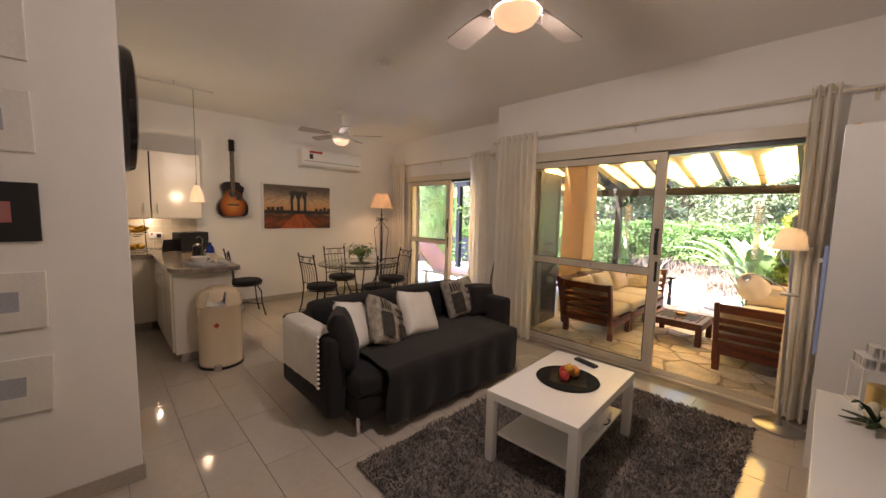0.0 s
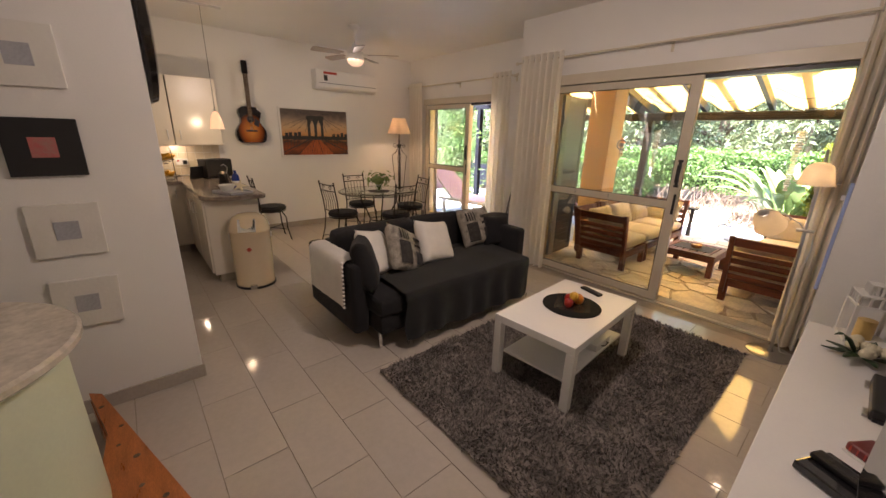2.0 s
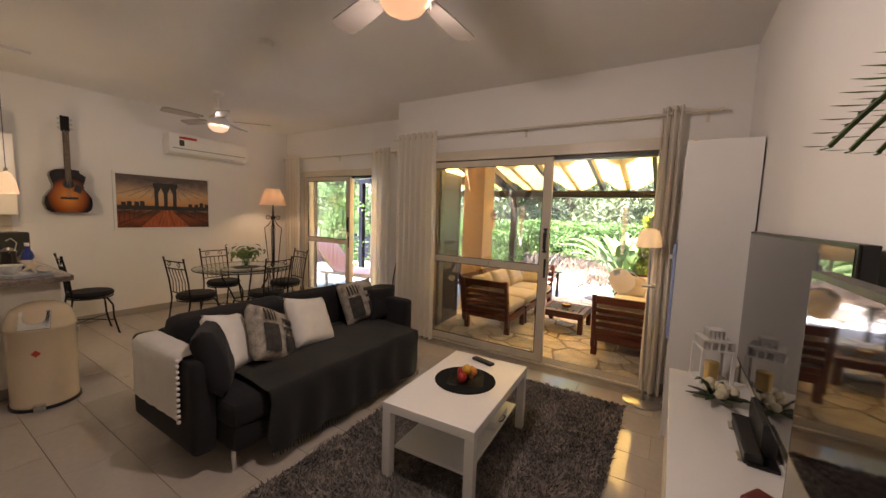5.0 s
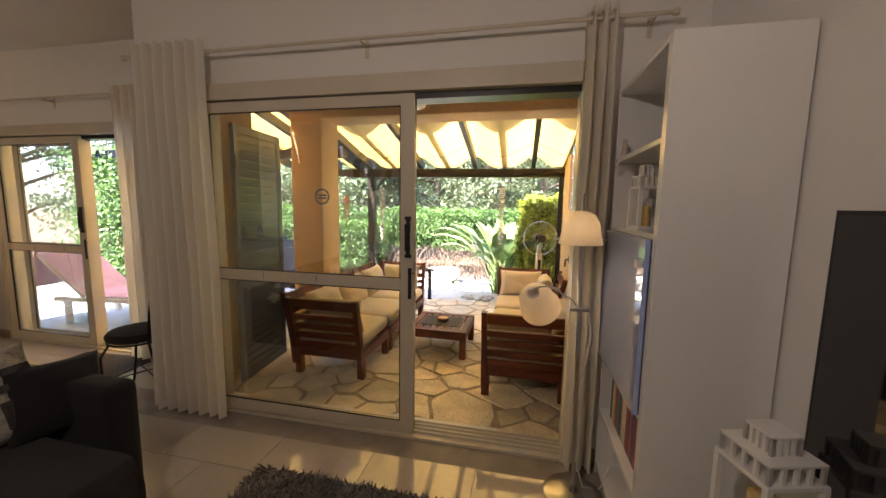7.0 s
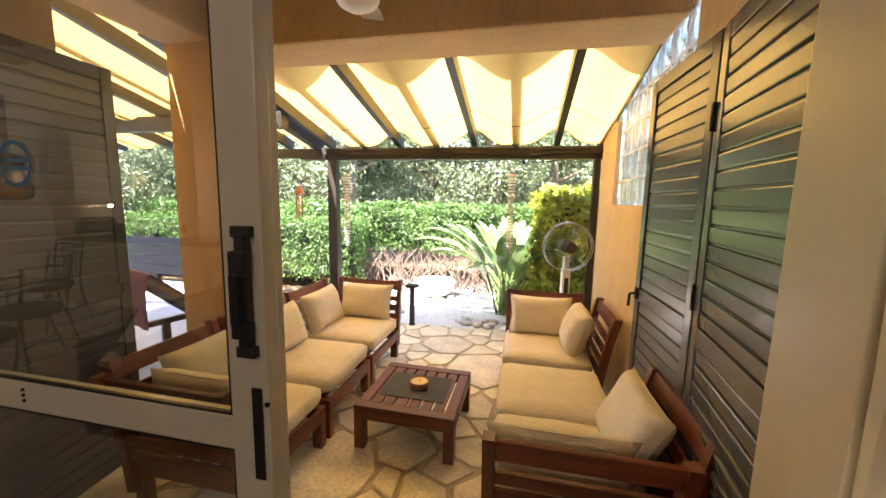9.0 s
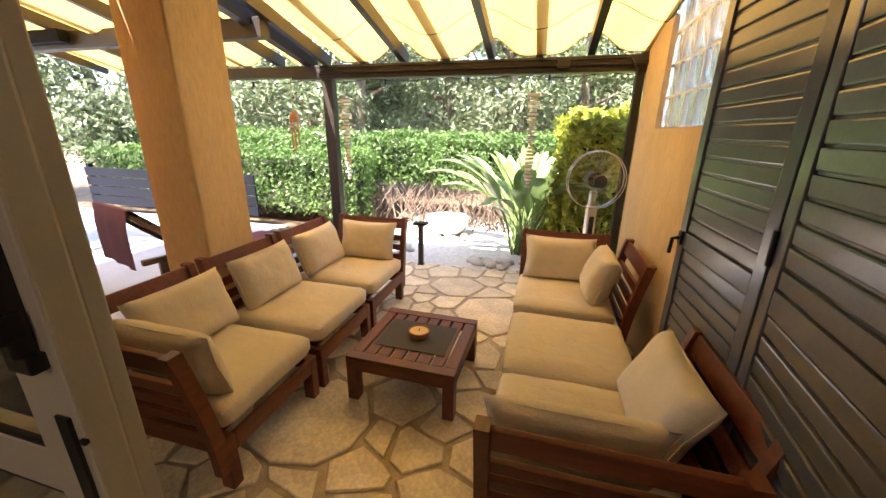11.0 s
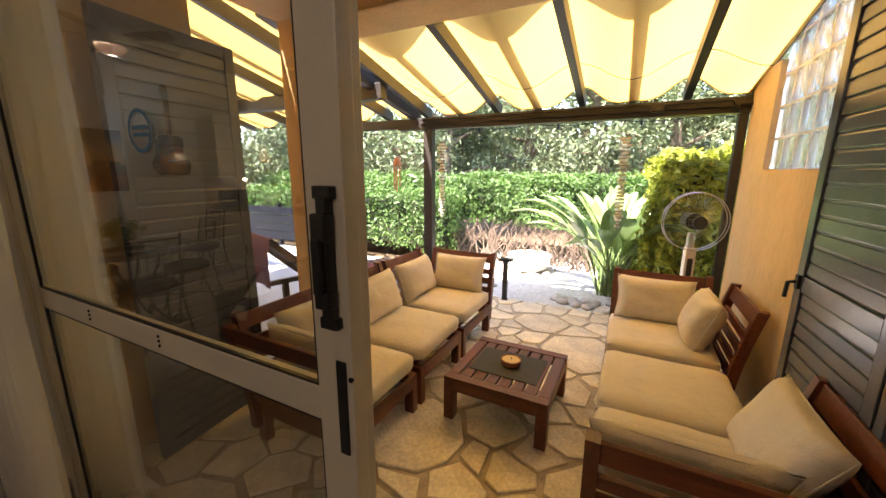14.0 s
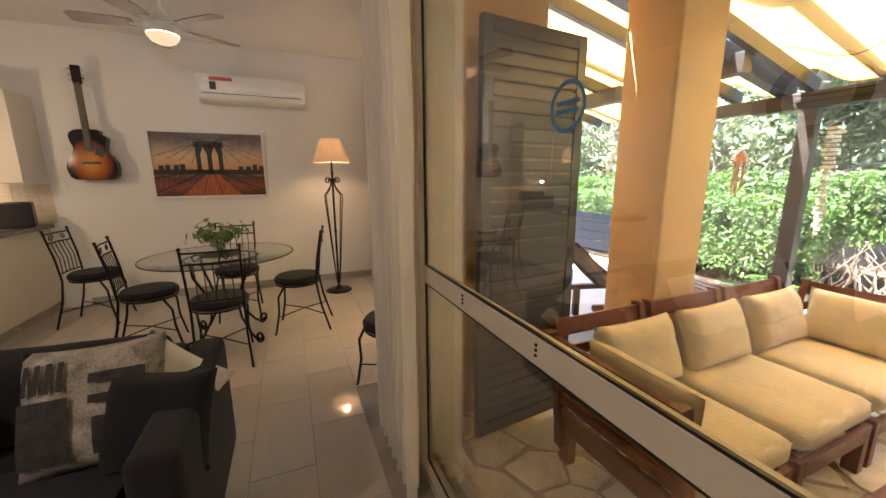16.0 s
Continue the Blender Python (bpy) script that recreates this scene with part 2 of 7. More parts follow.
# ---- builders ----
def thing(name, at=(0, 0, 0), rz=0.0, label="", category="", group="", kind=""):
    e = new(name)
    e.empty_display_size = 0.1
    e.matrix_world = pose(*at, 0, 0, rz)
    return tagged(e, label, category, group, kind)


def mesh_of(bm, material, smooth=False, angle=None):
    bmesh.ops.recalc_face_normals(bm, faces=bm.faces)
    me = bpy.data.meshes.new("m")
    bm.to_mesh(me)
    bm.free()
    me.materials.append(M[material] if isinstance(material, str) else material)
    if smooth:
        me.shade_smooth()
        if angle:
            me.set_sharp_from_angle(angle=radians(angle))
    return me


def part(name, bm, material, parent=None, label="", smooth=False, at=None, angle=40):
    ob = new(name, mesh_of(bm, material, smooth, angle))
    if parent is not None:
        ob.parent = parent
    if at is not None:
        ob.matrix_local = at if isinstance(at, Matrix) else Matrix.Translation(at)
    if label:
        ob["label"] = label
    return ob


def share(name, mesh, parent, m):
    ob = new(name, mesh)
    ob.parent = parent
    ob.matrix_local = m
    return ob


def setting(name, bm, material, label="", category="", smooth=False):
    return tagged(part(name, bm, material, None, smooth=smooth), label, category, "", "structure")


def box(bm, x0, y0, z0, x1, y1, z1, bevel=0.0, m=None, seg=2):
    r = bmesh.ops.create_cube(bm, size=1.0, matrix=Matrix.Translation(((x0 + x1) / 2, (y0 + y1) / 2, (z0 + z1) / 2)) @
                              Matrix.Diagonal((abs(x1 - x0), abs(y1 - y0), abs(z1 - z0), 1)))
    vs = r["verts"]
    if bevel:
        es = list({e for v in vs for e in v.link_edges})
        rb = bmesh.ops.bevel(bm, geom=es, offset=bevel, segments=seg, profile=0.6, affect='EDGES')
        vs = list({v for f in rb["faces"] for v in f.verts} | {v for v in vs if v.is_valid})
    if m is not None:
        bmesh.ops.transform(bm, matrix=m, verts=[v for v in vs if v.is_valid])
    return bm


def B(*a, bevel=0.0, m=None, seg=2):
    return box(bmesh.new(), *a, bevel=bevel, m=m, seg=seg)


def cyl(bm, p0, p1, r0, r1=None, seg=14, caps=True):
    p0, p1 = Vector(p0), Vector(p1)
    d = p1 - p0
    q = d.to_track_quat('Z', 'Y').to_matrix().to_4x4()
    bmesh.ops.create_cone(bm, cap_ends=caps, segments=seg, radius1=r0, radius2=r0 if r1 is None else r1, depth=d.length,
                          matrix=Matrix.Translation((p0 + p1) / 2) @ q)
    return bm


def tube(bm, pts, r, seg=8, closed=False):
    pts = [Vector(p) for p in pts]
    n = len(pts)
    rings, up = [], None
    for i, p in enumerate(pts):
        a, b = pts[(i - 1) % n if closed else max(i - 1, 0)], pts[(i + 1) % n if closed else min(i + 1, n - 1)]
        d = (b - a).normalized()
        if up is None:
            up = Vector((0, 0, 1)) if abs(d.z) < 0.9 else Vector((1, 0, 0))
        u = d.cross(up)
        if u.length < 1e-4:
            u = d.orthogonal()
        u.normalize()
        up = u.cross(d).normalized()
        rad = r[i] if isinstance(r, (list, tuple)) else r
        rings.append([bm.verts.new(p + rad * (math.cos(2 * math.pi * k / seg) * u + math.sin(2 * math.pi * k / seg) * up)) for k in range(seg)])
    for i in range(n if closed else n - 1):
        A, C = rings[i], rings[(i + 1) % n]
        for k in range(seg):
            bm.faces.new((A[k], A[(k + 1) % seg], C[(k + 1) % seg], C[k]))
    if not closed:
        bm.faces.new(rings[0])
        bm.faces.new(rings[-1])
    return bm


def lathe(bm, profile, seg=24, at=(0, 0, 0), m=None):
    rings = []
    made = []
    for r, z in profile:
        if r < 1e-5:
            rings.append([bm.verts.new((at[0], at[1], at[2] + z))])
        else:
            rings.append([bm.verts.new((at[0] + r * math.cos(2 * math.pi * k / seg), at[1] + r * math.sin(2 * math.pi * k / seg), at[2] + z)) for k in range(seg)])
        made += rings[-1]
    for A, C in zip(rings, rings[1:]):
        for k in range(seg):
            a, b = A[k % len(A)], A[(k + 1) % len(A)]
            c, d = C[(k + 1) % len(C)], C[k % len(C)]
            vs = []
            for v in (a, b, c, d):
                if v not in vs:
                    vs.append(v)
            if len(vs) >= 3:
                bm.faces.new(vs)
    if m is not None:
        bmesh.ops.transform(bm, matrix=m, verts=made)
    return bm


def prism(bm, poly, z0, z1, inset=0.0):
    lo = [bm.verts.new((x, y, z0)) for x, y in poly]
    cx, cy = sum(p[0] for p in poly) / len(poly), sum(p[1] for p in poly) / len(poly)
    if inset:
        mid = [bm.verts.new((x, y, z1 - inset)) for x, y in poly]
        hi = []
        for x, y in poly:
            d = math.hypot(x - cx, y - cy) or 1
            k = max(1 - inset / d, 0.2)
            hi.append(bm.verts.new((cx + (x - cx) * k, cy + (y - cy) * k, z1)))
        levels = [lo, mid, hi]
    else:
        levels = [lo, [bm.verts.new((x, y, z1)) for x, y in poly]]
    n = len(poly)
    for A, C in zip(levels, levels[1:]):
        for k in range(n):
            bm.faces.new((A[k], A[(k + 1) % n], C[(k + 1) % n], C[k]))
    bm.faces.new(lo)
    bm.faces.new(levels[-1])
    return bm


def pillow(bm, w, h, t, m=None, seed=0, n=12, pinch=0.10):
    """A stuffed square cushion in the xz-plane, y is its thickness; origin at the middle of its lower edge."""
    rng = random.Random(seed)
    off = Vector((rng.uniform(0, 50), rng.uniform(0, 50), 0))
    top, bot = {}, {}
    for i in range(n + 1):
        for j in range(n + 1):
            u, v = 2 * i / n - 1, 2 * j / n - 1
            px = u * (1 - pinch * (1 - v * v) * abs(u) ** 2 * 0.9)
            pz = v * (1 - pinch * (1 - u * u) * abs(v) ** 2 * 0.9)
            k = max((1 - u ** 4) * (1 - v ** 4), 0) ** 0.5
            wob = 0.16 * noise.noise(Vector((u * 1.7, v * 1.7, 0)) + off) + 0.07 * noise.noise(Vector((u * 5, v * 5, 3)) + off)
            x, z = px * w / 2, pz * h / 2 + h / 2
            edge = i in (0, n) or j in (0, n)
            top[i, j] = bm.verts.new((x, -t / 2 * k * (1 + wob) - (0.0 if edge else 0.004), z))
            bot[i, j] = top[i, j] if edge else bm.verts.new((x, t / 2 * k * (1 - wob) + 0.004, z))
    for i in range(n):
        for j in range(n):
            bm.faces.new((top[i, j], top[i + 1, j], top[i + 1, j + 1], top[i, j + 1]))
            bm.faces.new((bot[i, j], bot[i, j + 1], bot[i + 1, j + 1], bot[i + 1, j]))
    vs = list({*top.values(), *bot.values()})
    if m is not None:
        bmesh.ops.transform(bm, matrix=m, verts=vs)
    return bm


def slab(bm, w, d, h, m=None, seed=0, n=10, r=0.045, crown=0.02):
    """A seat cushion: rounded slab with soft top, centred in x and y, base at z = 0."""
    rng = random.Random(seed)
    off = Vector((rng.uniform(0, 50), rng.uniform(0, 50), 0))
    start = set(bm.verts)
    box(bm, -w / 2, -d / 2, 0, w / 2, d / 2, h)
    vs = [v for v in bm.verts if v not in start]
    es = list({e for v in vs for e in v.link_edges})
    bmesh.ops.subdivide_edges(bm, edges=es, cuts=n, use_grid_fill=True)
    vs = [v for v in bm.verts if v not in start]
    for v in vs:
        x, y, z = v.co
        q = Vector((max(abs(x) - (w / 2 - r), 0), max(abs(y) - (d / 2 - r), 0), max(abs(z - h / 2) - (h / 2 - r), 0)))
        if q.length > r:
            q2 = q.normalized() * r
            v.co = Vector((math.copysign(min(abs(x), w / 2 - r) + q2.x, x), math.copysign(min(abs(y), d / 2 - r) + q2.y, y),
                           h / 2 + math.copysign(min(abs(z - h / 2), h / 2 - r) + q2.z, z - h / 2)))
        u, t = 2 * x / w, 2 * y / d
        if z > h * 0.3:
            v.co.z += crown * (1 - u * u) * (1 - t * t) + 0.006 * noise.noise(Vector((x * 9, y * 9, 0)) + off)
    if m is not None:
        bmesh.ops.transform(bm, matrix=m, verts=vs)
    return bm

CEIL = 2.83
XW, XE = -5.05, 1.47          # kitchen wall and television wall
YB = -6.2                     # wall behind


# ---- structure: house ----
def wall_with_openings(name, axis, at, thick, lo, hi, z1, openings, material, label):
    """A wall along x (axis 'x', at = inner y) or y, cut by openings (a, b, z0, z1)."""
    bm = bmesh.new()
    def put(a, b, c, d):
        if b - a > 1e-4 and d - c > 1e-4:
            if axis == 'x':
                box(bm, a, at, c, b, at + thick, d)
            else:
                box(bm, at, a, c, at + thick, b, d)
    cur = lo
    for a, b, c, d in sorted(openings):
        put(cur, a, -0.1, z1)
        put(a, b, -0.1, c)
        put(a, b, d, z1)
        cur = b
    put(cur, hi, -0.1, z1)
    return setting(name, bm, material, label, "wall")


DOOR = (-1.50, 0.95, 0.0, 2.12)
SDOOR = (-4.56, -2.70, 0.0, 2.10)
wall_with_openings("wall_north", 'x', 0.0, 0.2, -1.95, XE + 0.2, CEIL, [DOOR], "wall", "white painted plaster wall round the wide sliding door")
setting("wall_return", B(-1.95, 0.2, -0.1, -1.75, 0.80, CEIL), "wall", "short white plaster return wall beside the dining corner", "wall")
wall_with_openings("wall_alcove", 'x', 0.60, 0.2, XW - 0.2, -1.95, CEIL, [SDOOR], "wall", "white painted plaster wall round the small sliding door")
setting("wall_west", B(XW - 0.2, YB - 0.2, -0.1, XW, 0.6, CEIL), "wall", "white painted plaster wall of kitchen and dining corner", "wall")
setting("wall_east", B(XE, YB - 0.2, -0.1, XE + 0.2, 0.0, CEIL), "wall", "white painted plaster wall behind the television", "wall")
setting("wall_south", B(XW, YB - 0.2, -0.1, XE, YB, CEIL), "wall", "plain white plaster wall closing the room", "wall")
setting("wall_partition", B(-3.9, -6.2, 0.0, -1.40, -3.66, CEIL, bevel=0.004), "wall", "white painted plaster partition beside the kitchen", "wall")
setting("ceiling", B(XW - 0.2, YB - 0.2, CEIL, XE + 0.2, 0.8, CEIL + 0.2), "ceiling", "flat white painted plaster ceiling", "ceiling")
setting("facade_outside", B(-1.75, 0.2, -0.1, -1.5, 0.21, 3.0), "stucco", "ochre stucco on the outer face of the house", "wall")
bm = bmesh.new()
box(bm, 0.95, 0.2, -0.1, 1.17, 0.212, 2.8)
box(bm, -1.5, 0.2, 2.12, 0.95, 0.212, 2.8)
setting("facade_outside_door", bm, "stucco", "ochre stucco round the outside of the door", "wall")
bm = bmesh.new()
box(bm, -5.3, 0.80, -0.1, -4.56, 0.812, 3.0)
box(bm, -2.70, 0.80, -0.1, -1.74, 0.812, 3.0)
box(bm, -4.56, 0.80, 2.10, -2.70, 0.812, 3.0)
box(bm, -1.752, 0.2, -0.1, -1.74, 0.80, 3.0)
setting("facade_outside_alcove", bm, "stucco", "ochre stucco round the outside of the small door", "wall")

# baseboards
bm = bmesh.new()
box(bm, XW, -2.6, 0, XW + 0.012, 0.6, 0.085, bevel=0.002)
box(bm, XW, 0.588, 0, SDOOR[0], 0.6, 0.085, bevel=0.002)
box(bm, SDOOR[1], 0.588, 0, -1.95, 0.6, 0.085, bevel=0.002)
box(bm, -1.962, 0.0, 0, -1.95, 0.588, 0.085, bevel=0.002)
box(bm, -1.95, -0.012, 0, DOOR[0], 0.0, 0.085, bevel=0.002)
box(bm, DOOR[1], -0.012, 0, XE, 0.0, 0.085, bevel=0.002)
box(bm, -1.40, -6.2, 0, -1.388, -3.66, 0.085, bevel=0.002)
box(bm, -3.9, -3.66, 0, -1.388, -3.648, 0.085, bevel=0.002)
box(bm, XE - 0.012, -6.2, 0, XE, -0.012, 0.085, bevel=0.002)
setting("baseboard", bm, "base", "taupe tile baseboard along the white walls", "baseboard")

# ---- patio structure ----
LZ, LY0, LY1 = 2.31, 1.38, 1.74       # lintel: underside, near and far face
PZ = 2.66                             # soffit of the covered strip
bm = bmesh.new()
box(bm, -1.76, LY0, LZ, 1.17, LY1, 2.9, bevel=0.02)
box(bm, -1.76, 0.212, LZ + 0.05, -1.42, LY0 + 0.01, 2.9, bevel=0.02)
setting("lintel", bm, "stucco", "ochre stucco lintel over the covered patio", "lintel")
pillar = thing("patio_pillar", (-1.575, 1.56, 0), label="square ochre stucco pillar at the patio corner", category="pillar", kind="structure")
part("shaft", B(-0.175, -0.18, -0.05, 0.175, 0.18, LZ + 0.02, bevel=0.018, seg=3), "stucco", pillar)
setting("patio_soffit", B(-1.76, 0.2, PZ, 1.17, LY1, PZ + 0.2), "stucco", "ochre stucco soffit of the covered patio", "ceiling")

def right_wall():
    gy0, gy1, gz0, gz1 = 1.30, 2.63, 1.435, 2.385
    bm = bmesh.new()
    t0, t1 = 1.17, 1.32
    top = 2.62
    box(bm, t0, 0.2, -0.1, t1, gy0, top)
    box(bm, t0, gy0, -0.1, t1, gy1, gz0)
    box(bm, t0, gy0, gz1, t1, gy1, top)
    box(bm, t0, gy1, -0.1, t1, 3.16, 2.10)
    w = setting("wall_patio", bm, "stucco", "ochre stucco garden wall with a glass block panel", "wall")
    gm = bpy.data.materials.new("glass_block")
    gm.use_nodes = True
    b = gm.node_tree.nodes["Principled BSDF"]
    b.inputs["Base Color"].default_value = (0.86, 0.92, 0.92, 1)
    b.inputs["Transmission Weight"].default_value = 0.9
    b.inputs["Roughness"].default_value = 0.12
    n = node(gm.node_tree, "ShaderNodeTexNoise", Scale=22.0, Detail=2.0)
    tc = gm.node_tree.nodes.new("ShaderNodeTexCoord")
    gm.node_tree.links.new(tc.outputs["Object"], n.inputs["Vector"])
    bp = gm.node_tree.nodes.new("ShaderNodeBump")
    bp.inputs["Strength"].default_value, bp.inputs["Distance"].default_value = 0.7, 0.02
    gm.node_tree.links.new(n.outputs[0], bp.inputs["Height"])
    gm.node_tree.links.new(bp.outputs[0], b.inputs["Normal"])
    ny, nz = 7, 5
    dy, dz = (gy1 - gy0) / ny, (gz1 - gz0) / nz
    me = mesh_of(B(-0.05, -dy / 2 + 0.006, -dz / 2 + 0.006, 0.05, dy / 2 - 0.006, dz / 2 - 0.006, bevel=0.008), gm)
    for i in range(ny):
        for j in range(nz):
            o = share("glass_block", me, w, Matrix.Translation((1.25, gy0 + dy * (i + 0.5), gz0 + dz * (j + 0.5))))
            o.visible_shadow = False
    bm = bmesh.new()
    for i in range(1, ny):
        box(bm, 1.20, gy0 + dy * i - 0.006, gz0, 1.30, gy0 + dy * i + 0.006, gz1)
    for j in range(1, nz):
        box(bm, 1.202, gy0, gz0 + dz * j - 0.006, 1.298, gy1, gz0 + dz * j + 0.006)
    part("joint", bm, M["white"], w)
right_wall()

# ---- pergola ----
def pergola():
    p = thing("pergola", (0, 3.2, 0), label="dark stained timber pergola over the patio", category="pergola")
    part("front_beam", B(-2.0, -0.05, 1.865, 1.25, 0.05, 1.985, bevel=0.006), "pergola", p)
    part("beam_rail", B(-1.7, -0.075, 1.91, 1.22, -0.052, 1.94, bevel=0.004), "pergola", p)
    part("beam_tube", tube(bmesh.new(), [(-1.66, -0.085, 1.955), (0.4, -0.09, 1.957), (0.55, -0.085, 1.95), (1.04, -0.085, 1.955), (1.10, -0.10, 1.87)], 0.009, 6), "iron", p, smooth=True)
    part("junction_box", B(0.50, -0.115, 1.895, 0.60, -0.077, 1.965, bevel=0.006), "pergola", p)
    part("post", B(-1.67, -0.045, -0.02, -1.565, 0.045, 1.865, bevel=0.006), "pergola", p)
    part("post", B(1.105, -0.04, -0.02, 1.165, 0.04, 1.865, bevel=0.006), "pergola", p)
    for k in range(8):
        x = -1.66 + 0.403 * k
        a, b = Vector((x, 1.60 - 3.2 + 0.14, 2.41)), Vector((x, 0.09, 2.035))
        bm = bmesh.new()
        d = (b - a).normalized()
        up = Vector((1, 0, 0)).cross(d)
        w, h = 0.028, 0.05
        v = [bm.verts.new(p0 + s * w * Vector((1, 0, 0)) + t * h * up) for p0 in (a, b) for s, t in ((-1, -1), (1, -1), (1, 1), (-1, 1))]
        for f in ((0, 1, 2, 3), (4, 5, 6, 7), (0, 1, 5, 4), (1, 2, 6, 5), (2, 3, 7, 6), (3, 0, 4, 7)):
            bm.faces.new([v[i] for i in f])
        part("rafter", bm, "pergola", p)
    # beam towards the left terrace and its rafters
    part("side_beam", B(-4.6, -0.8, 2.06, -1.68, -0.70, 2.20, bevel=0.006), "pergola", p)
    part("side_beam", B(-2.9, -0.05, 1.885, -2.0, 0.05, 1.985, bevel=0.006), "pergola", p)
    bm = B(-0.04, 0, -0.06, 0.04, math.hypot(1.96, 0.42), 0.06, bevel=0.005, m=pose(-1.80, -1.9, 2.44, -math.degrees(math.atan2(0.42, 1.96)), 0, 0))
    part("hip_rafter", bm, "pergola", p)


pergola()

def awning(x0, n, name_label, near=1.66):
    """Cloth woven over one rafter and under the next, sagging along its length."""
    a = thing("awning", (0, 0, 2.0), label=name_label, category="awning")
    bm = bmesh.new()
    step, ny, sub = 0.403, 14, 8
    grid = []
    for i in range(n * sub + 1):
        x = x0 + i * step / sub
        ph = i / sub
        zoff = 0.075 * math.cos(math.pi * ph)           # over at even, under at odd rafters
        col = []
        for j in range(ny + 1):
            t = j / ny
            y = near + t * (3.16 - near)
            base = 2.43 - 0.375 * (y - 1.60) / 1.69
            sag = -0.015 * math.sin(math.pi * t)
            flop = -0.05 * max(t - 0.8, 0) / 0.2 * (1 - math.cos(2 * math.pi * ph)) * 0.5
            col.append(bm.verts.new((x, y, base + zoff + sag + flop + 0.004 * noise.noise(Vector((x * 6, y * 6, 1))) - 2.0)))
        grid.append(col)
    for A, C in zip(grid, grid[1:]):
        for k in range(ny):
            bm.faces.new((A[k], A[k + 1], C[k + 1], C[k]))
    seam = [Vector(c[10].co) - Vector((0, 0, 0.003)) for c in grid]
    hem = [Vector(c[ny].co) - Vector((0, 0, 0.002)) for c in grid]
    part("cloth", bm, "awning", a, smooth=True, angle=180)
    part("seam", tube(bmesh.new(), seam, 0.003, 5), "twig", a)
    part("hem", tube(bmesh.new(), hem, 0.005, 5), "awning", a)


awning(-1.66, 7, "yellow canvas awning woven through the pergola rafters")
awning(-4.60, 7, "yellow canvas awning over the terrace beside the pergola", near=0.84)
tp_ = thing("terrace_pergola", (0, 0, 0), label="dark rafters carrying the terrace awning", category="pergola")
for k in range(7):
    x = -4.60 + 0.403 * k
    bm = B(-0.028, 0, -0.05, 0.028, math.hypot(2.44, 0.54), 0.05, bevel=0.004)
    part("rafter", bm, "pergola", tp_, at=pose(x, 0.85, 2.58, -12.5, 0, 0))


